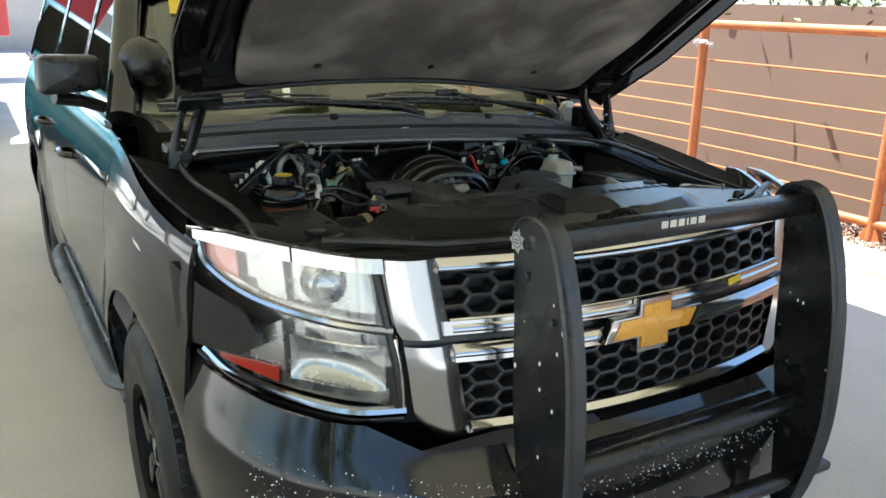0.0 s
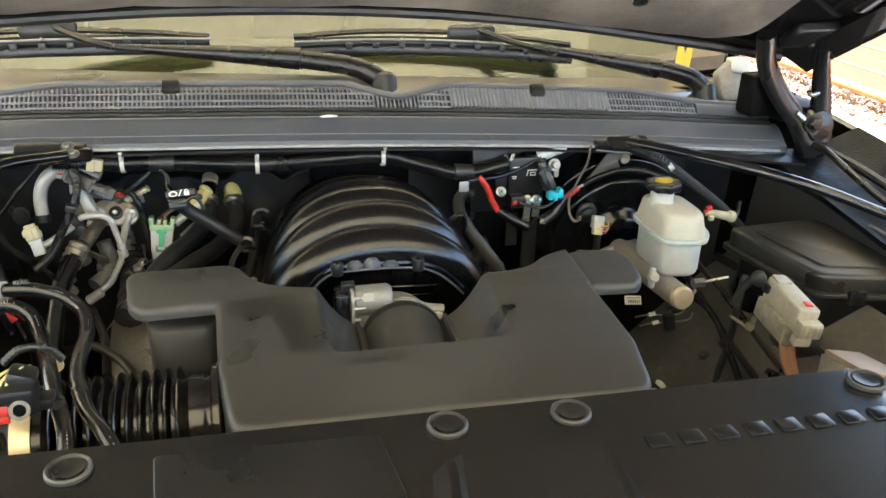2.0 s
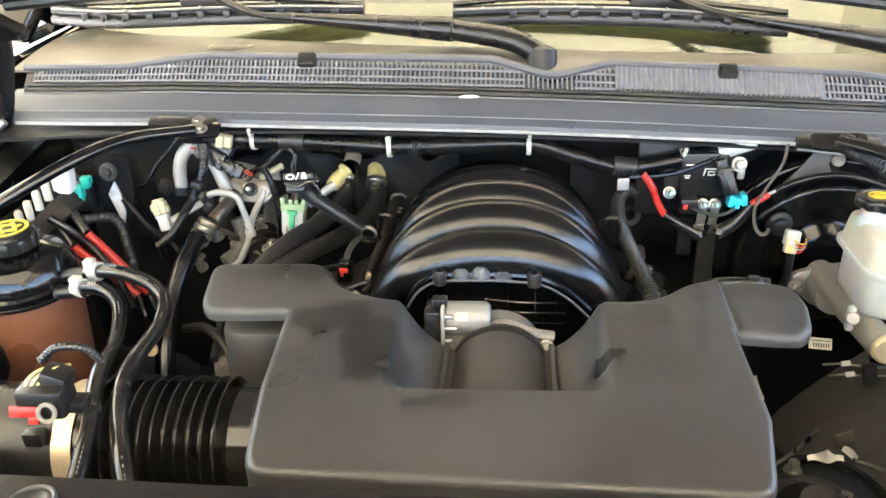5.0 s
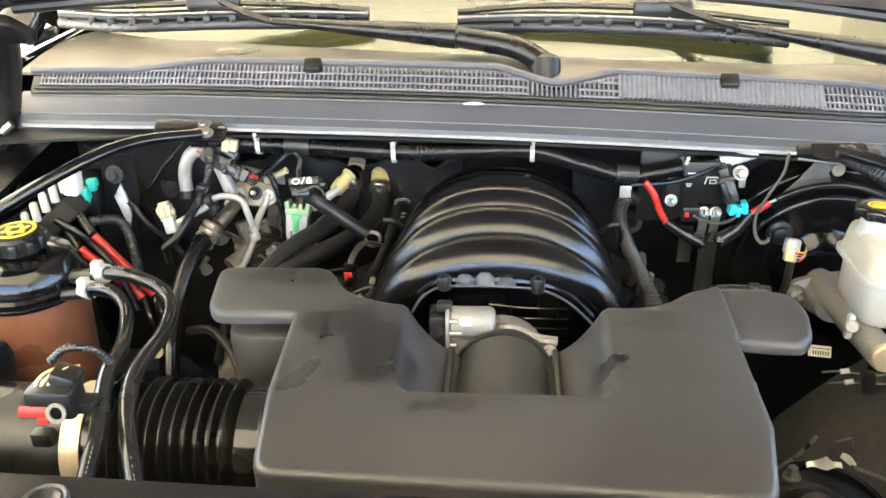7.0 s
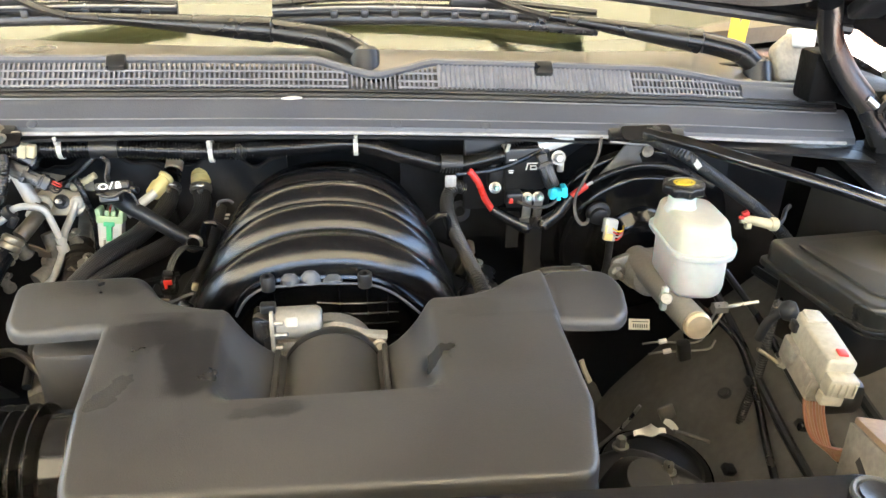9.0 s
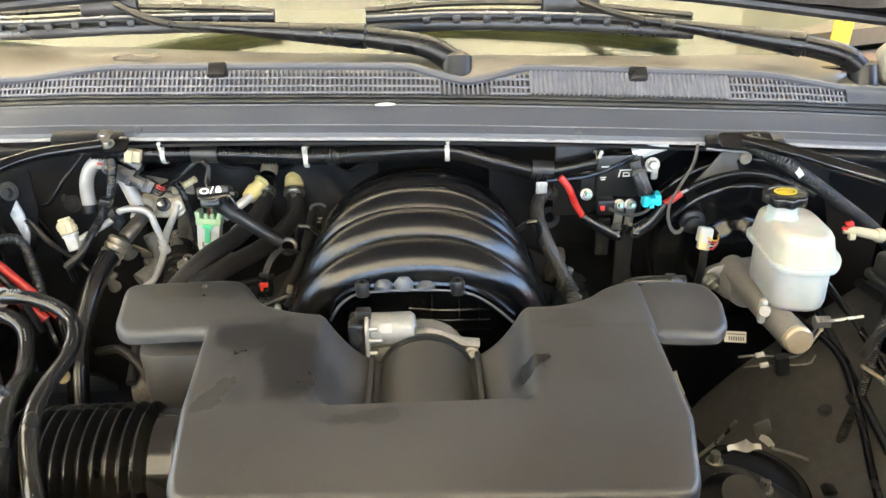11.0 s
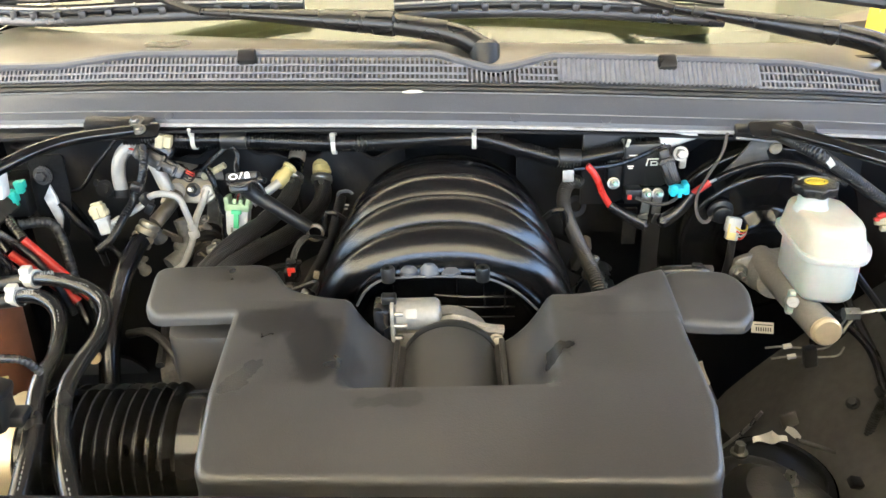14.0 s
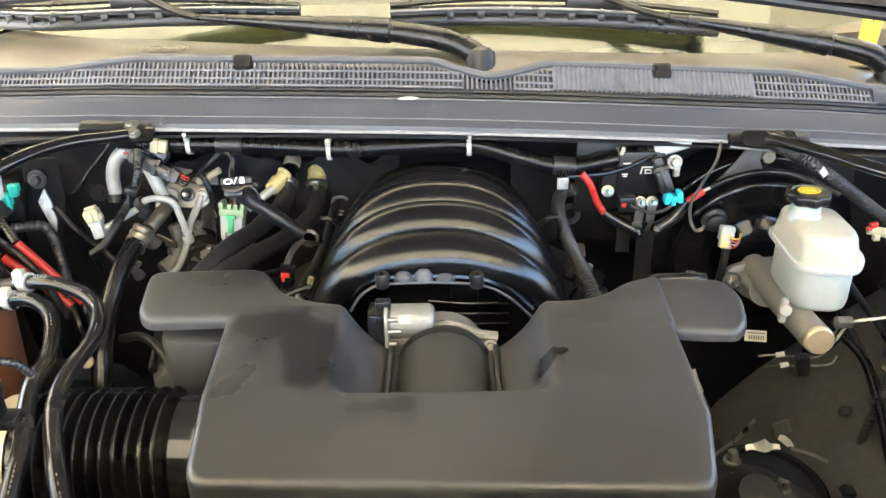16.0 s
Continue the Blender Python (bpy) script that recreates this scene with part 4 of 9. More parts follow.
    # honeycomb
    def honeycomb(z0, z1, half0, half1, cw, ch):
        bm = bmesh.new()
        rows = round((z1 - z0) / ch) + 1
        shape = ((-0.5, 0), (-0.30, 0.5), (0.30, 0.5), (0.5, 0), (0.30, -0.5), (-0.30, -0.5))
        for r in range(-1, rows + 1):
            for c in range(-12, 13):
                zc, xc = z0 + (r + (0.5 if c % 2 else 0)) * ch, c * cw * 0.8
                def put_ring(scale, out):
                    res = []
                    for dx, dz in shape:
                        z = min(max(zc + dz * ch * (scale - (0.10 if scale < 0.95 else 0)), z0 - 0.005), z1 + 0.005)
                        hw = half0 + (half1 - half0) * (z - z0) / (z1 - z0) + 0.008
                        x = min(max(xc + dx * cw * scale, -hw), hw)
                        res.append(on_face(x, z, out))
                    return res
                if abs(xc) > max(half0, half1) + cw * 0.5 or zc < z0 - ch * 0.5 or zc > z1 + ch * 0.5:
                    continue
                rings = [[bm.verts.new(p) for p in put_ring(sc, o)] for sc, o in ((1.0, 0.004), (0.86, 0.002), (0.80, -0.035))]
                for a, b in zip(rings, rings[1:]):
                    for k in range(6):
                        try:
                            bm.faces.new((a[k], a[(k + 1) % 6], b[(k + 1) % 6], b[k]))
                        except ValueError:
                            pass
        bmesh.ops.dissolve_degenerate(bm, dist=1e-5, edges=bm.edges[:])
        return bm
    part("honeycomb_mesh", honeycomb(1.005, 1.098, 0.502, 0.522, 0.076, 0.041), M["mesh_black"], g, smooth=False)
    part("honeycomb_mesh", honeycomb(0.772, 0.916, 0.462, 0.500, 0.076, 0.041), M["mesh_black"], g, smooth=False)
    part("centre_bar", face_panel([(-1, 0.974), (1, 0.974)], [(-1, 1.003), (1, 1.003)], -0.52, 0.52, 0.022, 0.02), M["chrome"], g)
    part("centre_bar", face_panel([(-1, 0.916), (1, 0.916)], [(-1, 0.942), (1, 0.942)], -0.50, 0.50, 0.022, 0.02), M["chrome"], g)
    # emblem
    W, H = 0.150, 0.062
    cross = [(-0.98, -0.42), (-0.34, -0.42), (-0.34, -1.0), (0.30, -1.0), (0.30, -0.42), (0.80, -0.42), (0.98, 0.42), (0.34, 0.42), (0.34, 1.0), (-0.30, 1.0), (-0.30, 0.42), (-0.80, 0.42)]
    place = Matrix.Translation(on_face(-0.022, 0.948, 0.030)) @ rot(90 - 4)
    em = part("emblem", slab([(x * W, z * H) for x, z in cross], -0.012, 0.012, 0.003, 2), M["chrome"], g, "gold cross-shaped emblem in a chrome rim", matrix=place)
    part("emblem_face", slab([(x * W * 0.86 , z * H * 0.82) for x, z in cross], 0.010, 0.0165, 0.003, 2), M["gold"], em, matrix=place)
    # yellow paint mark on the chrome bar
    part("crayon_mark", sheet(lambda u, v: on_face(0.255 + 0.05 * u, 0.985 + 0.016 * v + 0.004 * u, 0.0275), 3, 2, 0.001), M["yellow"], g, "yellow crayon mark on the chrome")
    for s in (-1, 1):
        headlamp(s)


def headlamp(s):
    lo = [(0.60, 0.810), (0.72, 0.804), (0.83, 0.81), (0.92, 0.855)]
    hi = [(0.62, 1.118), (0.75, 1.128), (0.86, 1.135), (0.90, 1.125)]
    def pan(x0, x1, a, b, out, thick, nu=16, nv=8):
        def fn(u, v):
            x = x0 + (x1 - x0) * u
            z0, z1 = lerp_table(a, x), lerp_table(b, x)
            p = on_face(x, z0 + (z1 - z0) * v, out)
            p.x *= s
            return p
        return sheet(fn, nu, nv, thick)
    h = part("headlamp", pan(0.615, 0.905, lo, hi, -0.085, 0.01), M["lampsilver"], car, "clear two-tier headlamp in a chrome surround")
    mid0, mid1 = [(0.61, 0.975), (0.72, 0.985), (0.90, 1.012)], [(0.61, 0.995), (0.72, 1.006), (0.90, 1.035)]
    part("lens", pan(0.612, 0.900, mid1, hi, 0.004, 0.004), M["lens"], h)
    part("lens", pan(0.608, 0.905, lo, [(0.61, 0.975), (0.72, 0.985), (0.79, 0.985), (0.83, 0.90), (0.905, 0.875)], 0.004, 0.004), M["lens"], h)
    def sw(pts, w, out=0.008):
        path = [on_face(x, z, out) for x, z in pts]
        for p in path:
            p.x *= s
        return tube(path, w / 2, 8, 0.02)
    part("chrome_trim", sw([(0.615, 0.985), (0.72, 0.995), (0.83, 1.012), (0.895, 1.06), (0.905, 1.115)], 0.022), M["chrome"], h)
    part("chrome_trim", sw([(0.595, 0.810), (0.70, 0.804), (0.80, 0.806), (0.872, 0.821), (0.912, 0.862)], 0.027), M["chrome"], h)
    part("top_chrome", pan(0.628, 0.765, [(0.62, 1.106), (0.77, 1.112)], [(0.62, 1.136), (0.77, 1.143)], 0.012, 0.014, 10, 4), M["chrome"], h)
    part("top_chrome", pan(0.768, 0.908, [(0.76, 1.112), (0.91, 1.118)], [(0.76, 1.143), (0.86, 1.146), (0.91, 1.138)], 0.012, 0.014, 12, 4), M["chrome"], h)
    part("black_seal", sw([(0.600, 0.792), (0.70, 0.787), (0.80, 0.789), (0.878, 0.803), (0.922, 0.848)], 0.018, 0.004), M["plastic"], h)
    part("black_seal", sw([(0.608, 0.80), (0.612, 0.90), (0.625, 1.0), (0.64, 1.12)], 0.022, 0.004), M["plastic"], h)
    part("chrome_trim", sw([(0.602, 0.812), (0.606, 0.88), (0.615, 0.97)], 0.012, 0.010), M["chrome"], h)
    # painted cheek between the tiers at the outer side
    part("cheek", pan(0.825, 0.945, [(0.825, 0.915), (0.85, 0.885), (0.945, 0.872)], [(0.825, 0.945), (0.84, 0.985), (0.90, 1.015), (0.945, 1.05)], 0.010, 0.02, 10, 5), M["paint"], h)
    # inside: projector, reflector bowl, side reflectors
    c = on_face(0.70, 1.06, -0.05)
    part("projector", merge(lathe([(0.052, -0.05), (0.052, 0.0), (0.046, 0.006), (0.042, 0.0)], (s * c.x, c.y, c.z), rot(90), 28), lathe([(0.041, 0), (0.036, 0.014), (0.02, 0.024), (0.0, 0.027)], (s * c.x, c.y, c.z), rot(90), 28)), M["reflector"], h)
    part("bezel", pan(0.62, 0.90, [(0.62, 1.0), (0.90, 1.03)], [(0.62, 1.11), (0.9, 1.125)], -0.06, 0.004), M["lampsilver"], h)
    part("turn_lamp", pan(0.845, 0.898, [(0.82, 1.035), (0.9, 1.06)], [(0.82, 1.112), (0.9, 1.122)], -0.025, 0.004), M["amber"], h)
    c = on_face(0.70, 0.90, -0.075)
    bowl = sheet(lambda u, v: (s * (0.625 + 0.155 * u), face_y(0.625 + 0.155 * u, 0.9) + 0.02 + 0.055 * (1 - (2 * u - 1) ** 2) * (1 - (2 * v - 1) ** 2) ** 0.7, 0.845 + 0.105 * v), 14, 10, 0.004)
    part("reflector_bowl", bowl, M["reflector"], h)
    part("lower_bezel", pan(0.615, 0.83, [(0.61, 0.815), (0.83, 0.822)], [(0.61, 0.848), (0.83, 0.856)], -0.03, 0.006), M["lampsilver"], h)
    part("lower_bezel", pan(0.785, 0.835, [(0.78, 0.85), (0.84, 0.86)], [(0.78, 0.975), (0.84, 0.92)], -0.03, 0.006), M["lampsilver"], h)
    part("divider", pan(0.775, 0.815, [(0.77, 1.012), (0.82, 1.018)], [(0.77, 1.115), (0.82, 1.118)], -0.03, 0.004), M["lampsilver"], h)
    part("side_marker", pan(0.80, 0.885, [(0.80, 0.832), (0.885, 0.848)], [(0.80, 0.868), (0.885, 0.862)], -0.010, 0.006, 6, 3), M["amber"], h)


def push_bumper():
    g = thing("push_bumper", "black powder-coated steel push bumper bolted before the grille", "bumper guard")
    outline = [(0.025, 1.205), (0.00, 1.234), (-0.04, 1.245), (-0.090, 1.225), (-0.128, 1.150), (-0.162, 1.03), (-0.182, 0.90), (-0.190, 0.69), (-0.163, 0.52), (-0.125, 0.42), (-0.06, 0.38), (-0.04, 0.60), (0.00, 0.84), (0.01, 1.05)]
    pts = rounded([(y, z) for y, z in outline], 0.03, 6)
    front_edge = smooth_path([(0, y, z) for y, z in outline[:11]], 0.015)
    nf = len(front_edge) - 1
    for s in (-1, 1):
        m = Matrix(((0, 0, 1, s * 0.405), (1, 0, 0, 0), (0, 1, 0, 0), (0, 0, 0, 1)))
        up = part("upright", slab(pts, -0.004, 0.004, 0.0015, 1, False), M["guard"], g, "tall curved flat steel upright", matrix=m)
        def flange(u, v, s=s):
            p = front_edge[round(u * nf)]
            a, b = front_edge[max(0, round(u * nf) - 1)], front_edge[min(nf, round(u * nf) + 1)]
            t = (b - a).normalized()
            out = Vector((0, t.z, -t.y)) * (0.012 * math.sin(math.pi * min(1, max(0, v))))
            return Vector((s * (0.414 - 0.050 * v), p.y, p.z)) - out
        part("rubber_edge", sheet(flange, nf, 6, 0.008 * s), M["guard_rubber"], up, "wide rounded rubber push strip")
        for y, z in ((-0.12, 1.06), (-0.10, 0.78), (-0.03, 1.13), (-0.08, 0.60)):
            part("bolt", bolt((s * 0.405 - 0.004, y, z), 0.008, 0.005, rot(0, -90)), M["plastic"], up)
        rng = random.Random(11 + s)
        chips = bmesh.new()
        for k in range(9):
            bmesh.ops.create_icosphere(chips, subdivisions=1, radius=rng.uniform(0.0015, 0.005), matrix=Matrix.Translation((s * 0.405 - 0.0045, rng.uniform(-0.16, 0.0), rng.uniform(0.62, 1.12))) @ Matrix.Diagonal((0.15, 1, 1.4, 1)))
        tagged(part("paint_chips", chips, M["print"], up, "pale chips in the coating"), kind="stuff")
    def bar(z, y, r, name, **k):
        return part(name, tube([(-0.41, y, z), (0.41, y, z)], r, 14, 0.2), M["guard"], g, **k)
    top = part("top_bar", box(0.82, 0.05, 0.052, (0, -0.035, 1.195), 0.012), M["guard"], g)
    bar(0.70, -0.10, 0.024, "cross_bar")
    bar(0.50, -0.12, 0.024, "cross_bar")
    # maker's name on the bar as plain shapes
    bars = []
    for x, w in ((0, 0.018), (0.0245, 0.017), (0.048, 0.017), (0.0715, 0.005), (0.083, 0.017), (0.1065, 0.019)):
        bars.append(box(w, 0.002, 0.015, (-0.092 + x + w / 2, -0.0612, 1.203)))
    part("lettering", merge(*bars), M["white"], top, "white lettering bars")
    star = [(math.cos(math.pi * k / 7) * (0.026 if k % 2 else 0.017), math.sin(math.pi * k / 7) * (0.026 if k % 2 else 0.017)) for k in range(14)]
    at = Matrix.Translation((-0.4100, 0.008, 1.190)) @ rot(0, 0, -90) @ rot(90)
    badge = part("badge", slab(star, 0, 0.0015, 0, 1), M["stripe"], top, "small grey-white star decal", matrix=at)
    part("badge_line", lathe([(0.0125, 0.0018), (0.0140, 0.0018), (0.0140, 0.0021), (0.0125, 0.0021)], (0, 0, 0), None, 24, True), M["dark"], badge, matrix=at)
    part("badge_bar", merge(box(0.014, 0.002, 0.0006, (0, 0.003, 0.0019)), box(0.014, 0.002, 0.0006, (0, -0.003, 0.0019))), M["dark"], badge, matrix=at)
    part("mount_plate", box(0.74, 0.02, 0.22, (0, -0.03, 0.60), 0.004), M["guard"], g)
    for x in (-0.3, 0.3):
        part("bracket", box(0.05, 0.3, 0.10, (x, 0.10, 0.46), 0.006), M["guard"], g)


# hood
HOOD_A, HOOD_LEAN = 36.0, 2.6
HOOD_PIVOT = (0, 1.17, 1.330)


def hood():
    """Built lying flat towards -y from its hinge line, then swung up."""
    m = Matrix.Translation(HOOD_PIVOT) @ rot(0, HOOD_LEAN) @ rot(-HOOD_A)
    L = 1.28
    h = thing("hood", "raised black hood with a dusty felt liner underneath", "car hood")
    def half(v):
        return 0.80 + 0.065 * min(1, v / 0.22) - 0.02 * v - 0.10 * max(0, v - 0.55) ** 2
    def top(u, v):
        x = (2 * u - 1) * half(v)
        edge = abs(2 * u - 1)
        return (x, -L * v - 0.09 * (1 - edge ** 2) * v + (0.022 + 0.018 * edge ** 2) * (1 - v) ** 4, 0.055 + 0.06 * (1 - edge ** 2) + 0.02 * math.sin(math.pi * v) - 0.05 * max(0, v - 0.85) ** 1.5 * 10 - 0.05 * edge ** 12)
    outer = part("skin", sheet(top, 24, 16, -0.006), M["paint"], h, matrix=m)
    def inner(u, v):
        x = (2 * u - 1) * (half(v) - 0.004)
        edge = abs(2 * u - 1)
        d = 0.0 if edge > 0.86 or v < 0.08 or v > 0.90 else 0.018
        return (x, -L * v * 0.995 - 0.09 * (1 - edge ** 2) * v + (0.022 + 0.018 * edge ** 2) * (1 - v) ** 4, 0.048 - (0.05 if edge > 0.985 else 0.028) + d + 0.06 * (1 - edge ** 2))
    part("inner_frame", sheet(inner, 40, 30, 0.004), M["paint_dusty"], h, "glossy black stamped inner frame", matrix=m)
    rim = [(0.45, 0.012), (0.585, 0.010), (0.635, -0.04), (0.660, -0.18), (0.680, -0.35), (0.675, -0.9), (0.55, -1.12), (0.2, -1.17)]
    out = rounded([(0, -0.010)] + rim + [(-x, y) for x, y in rim[::-1]], 0.04, 6)
    def felt(c):
        w = 0.006 * noise.noise(Vector((c.x * 4, c.y * 4, 0))) + 0.004 * noise.noise(Vector((c.x * 13, c.y * 13, 2)))
        return Vector((c.x, c.y, c.z + w + 0.06 * (1 - (c.x / 0.8) ** 2)))
    bm = slab(out, 0.0, 0.03, 0.0)
    bmesh.ops.triangulate(bm, faces=bm.faces[:])
    bmesh.ops.subdivide_edges(bm, edges=bm.edges[:], cuts=5, use_grid_fill=True)
    for v in bm.verts:
        low = v.co.z < 0.015
        v.co = felt(v.co)
        r = max(abs(v.co.x) / 0.69, abs(v.co.y + 0.58) / 0.59)
        if low:
            v.co.z += 0.016 * max(0, r - 0.86) / 0.14
    part("felt_liner", bm, M["liner"], h, "grey-brown felt liner with pale dust marks", matrix=m)
    for x, y in ((0, -0.10), (-0.4, -0.11), (0.4, -0.11), (-0.58, -0.6), (0.58, -0.6), (0, -1.1), (-0.3, -0.7), (0.3, -0.7)):
        part("clip", lathe([(0.012, 0), (0.012, -0.003), (0.004, -0.006)], (x, y, -0.002 + 0.06 * (1 - (x / 0.8) ** 2)), None, 12), M["plastic"], h, matrix=m)
    part("rear_seal", tube([(-0.74, 0.032, 0.022), (-0.58, 0.026, 0.040), (-0.3, 0.018, 0.066), (0, 0.014, 0.075), (0.3, 0.018, 0.066), (0.58, 0.026, 0.040), (0.74, 0.032, 0.022)], 0.008, 8, 0.03), M["rubber"], h, matrix=m)
    for s in (-1, 1):
        part("stiffener", box(0.025, 0.50, 0.02, (s * 0.735, -0.42, 0.012), 0.006), M["paint_dusty"], h, matrix=m)
        part("oval_hole", lathe([(0.025, 0), (0.018, -0.002), (0.0, 0.002)], (s * 0.752, -0.62, 0.0165), Matrix.Diagonal((0.5, 1, 1, 1)), 16), M["dark"], h, matrix=m)
        part("side_flange", sheet(lambda u, v: (s * (half(u) - 0.004 - 0.062 * v), -L * (0.03 + 0.94 * u), 0.0075 - 0.006 * (1 - v)), 30, 4, 0.004), M["flange_paint"], h, "glossy flat side flange", matrix=m)
        # hinge
        hi = part("hinge", tube([(s * (0.664 if s > 0 else 0.73), 1.150, 1.350), (s * (0.682 if s > 0 else 0.745), 1.165, 1.300), (s * (0.712 if s > 0 else 0.76), 1.17, 1.255), (s * (0.74 if s > 0 else 0.77), 1.17, 1.222), (s * (0.770 if s > 0 else 0.785), 1.17, 1.190), (s * 0.80, 1.165, 1.14)], 0.023, 12, 0.02, flat=0.7), M["guard"], h, "black cranked steel hood hinge")
        part("hinge_arm", tube([(s * 0.780, 1.15, 1.345), (s * 0.792, 1.165, 1.305), (s * 0.806, 1.17, 1.255), (s * 0.815, 1.17, 1.21), (s * 0.822, 1.165, 1.15)], (0.011, 0.022), 12, 0.02, flat=0.7), M["guard"], hi)
        part("hinge_base", merge(lathe([(0.0, -0.022), (0.026, -0.018), (0.031, 0.0), (0.026, 0.018), (0.0, 0.022)], (s * 0.808, 1.168, 1.180), rot(80), 24), box(0.050, 0.040, 0.09, (s * 0.812, 1.172, 1.135), 0.012)), M["guard"], hi)
        part("stop_pin", tube([(s * 0.800, 1.165, 1.240), (s * 0.780, 1.160, 1.238), (s * 0.774, 1.158, 1.246)], 0.004, 8, 0.005), M["steel"], hi, "worn steel stop pin")
        part("pivot_bush", tube([(s * 0.755, 1.155, 1.208), (s * 0.770, 1.150, 1.196)], 0.006, 10, 0.005), M["steel"], hi, "worn steel bush")
        part("hinge_plate", slab(rounded([(-0.06, -0.03), (0.06, -0.035), (0.075, 0.03), (-0.06, 0.035)], 0.015), -0.010, 0.008, 0.004, 3, False), M["guard"], hi, matrix=Matrix.Translation((s * 0.748, 1.125, 1.352)) @ rot(-35))
        part("hinge_pin", bolt((s * 0.79, 1.15, 1.19), 0.012, 0.012, rot(90)), M["plastic"], hi)
        if s < 0:
            part("hinge_cover", box(0.06, 0.06, 0.07, (-0.815, 1.21, 1.195), 0.02, rot(10, 0, 8)), M["paint_dusty"], h, "black hinge cover at the cowl end")
        if s > 0:
            part("gas_strut", tube([(s * 0.775, 0.62, 1.135 - 0.02 * (s + 1)), (s * 0.785, 0.90, 1.155 - 0.02 * (s + 1)), (s * 0.80, 1.12, 1.17 - 0.01 * (s + 1))], 0.006, 8, 0.03), M["plastic"], h, "slim rod lying along the fender")


front_end()
push_bumper()
hood()
ground()
shade_roof()
fence()
backdrop()


# engine bay: walls
def bay():
    for s in (-1, 1):
        part("inner_fender", sheet(lambda u, v: (s * (0.66 + 0.03 * math.sin(u * 3) + 0.05 * v), 0.30 + 0.86 * u, 0.50 + 0.60 * v), 14, 8, 0.01), M["dark"], car)
        def ledge(u, v):
            y = 0.56 + 0.64 * u
            xo = side_x(max(y, 0.47), 1.13) - 0.035 - 0.10 * max(0, 0.55 - y)
            xi = 0.70 + 0.02 * u
            return (s * (xi + (xo - xi) * v), y, 1.137 + 0.063 * u - 0.02 * math.sin(math.pi * v) - 0.03 * (1 - v) - (0.045 if s > 0 else 0.0))
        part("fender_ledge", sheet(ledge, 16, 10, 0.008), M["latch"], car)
        part("fender_seal", tube([(s * (0.80 - 0.02 * math.sin(k)), 0.45 + 0.12 * k, 1.115 + 0.0105 * k - (0.03 if s > 0 else 0.0)) for k in range(7)], 0.008, 8, 0.03), M["rubber"], car)
    part("firewall", sheet(lambda u, v: (-0.76 + 1.52 * u, 1.315 + 0.012 * math.cos(u * 6.3) + 0.012 * math.sin(v * 4), 0.45 + 0.77 * v), 24, 14, 0.01), M["firewall"], car)
    part("cowl_underside", sheet(lambda u, v: (-0.77 + 1.54 * u, 1.120 + 0.21 * v, 1.192 - 0.045 * (-0.77 + 1.54 * u) - 0.03 * max(0, abs(-0.77 + 1.54 * u) - 0.5) - 0.045 * (-0.77 + 1.54 * u) ** 2), 30, 3, 0.004), M["firewall"], car)
    # rubber mats on the firewall, with torn brown upper edges
    for x0, x1, y0, z0, z1, k in ((-0.70, -0.47, 1.245, 0.98, 1.150, 5.0), (-0.475, -0.275, 1.262, 1.00, 1.118, 21.0), (-0.27, -0.10, 1.268, 0.98, 1.112, 31.0), (0.075, 0.30, 1.265, 0.96, 1.135, 17.0), (0.30, 0.60, 1.235, 0.96, 1.158, 9.0)):
        def torn(x, k=k, z1=z1):
            return z1 + 0.010 * math.sin(x * k * 1.7 + k) + 0.003 * math.sin(x * 140)
        pad = part("firewall_mat", sheet(lambda u, v: (x0 + (x1 - x0) * u, y0 - 0.008 * math.sin(math.pi * u) + 0.004 * math.sin(v * 9 + u * 14), z0 + (torn(x0 + (x1 - x0) * u) - z0) * v), 28, 8, 0.008), M["mat"], car, "black rubber firewall mat with a torn edge")
        part("mat_edge", tube([(x0 + (x1 - x0) * i / 24, y0 - 0.006 - 0.008 * math.sin(math.pi * i / 24), torn(x0 + (x1 - x0) * i / 24)) for i in range(25)], 0.0026, 6, 0.006), M["pad"], pad, "brown torn felt edge")
    def wheelhouse(u, v):
        return (0.40 + 0.27 * v + 0.02 * math.sin(u * 5), 0.50 + 0.62 * u, 0.70 + 0.26 * v ** 0.8 + 0.05 * math.sin(math.pi * u) + 0.008 * math.sin(u * 17) * (1 - v))
    for s in (1,):
        part("wheelhouse", sheet(wheelhouse, 24, 10, 0.006), M["haze_lifted_black"], car, "dusty inner wheelhouse panel, its colour lifted for haze")
    part("frame_rail", box(0.09, 0.80, 0.10, (0.36, 0.80, 0.66), 0.02), M["inner_fender"], car)
    part("bay_floor", sheet(lambda u, v: (-0.42 + 0.84 * u, 0.35 + 0.85 * v, 0.56 + 0.05 * math.sin(u * 9) * math.sin(v * 7)), 12, 12, 0.01), M["dark"], car)
    part("radiator_support", box(1.34, 0.05, 0.10, (0, 0.43, 1.06), 0.01), M["paint_dusty"], car)
    part("radiator", box(1.0, 0.06, 0.50, (0, 0.40, 0.78), 0.01), M["dark"], car)
    # engine block beneath the manifold
    part("engine_block", merge(box(0.50, 0.62, 0.34, (-0.035, 0.86, 0.74), 0.05, rot(0, 0, 0)), box(0.13, 0.56, 0.10, (-0.20, 0.90, 0.95), 0.03, rot(0, -28)), box(0.13, 0.56, 0.10, (0.13, 0.90, 0.95), 0.03, rot(0, 28))), M["dark"], car)


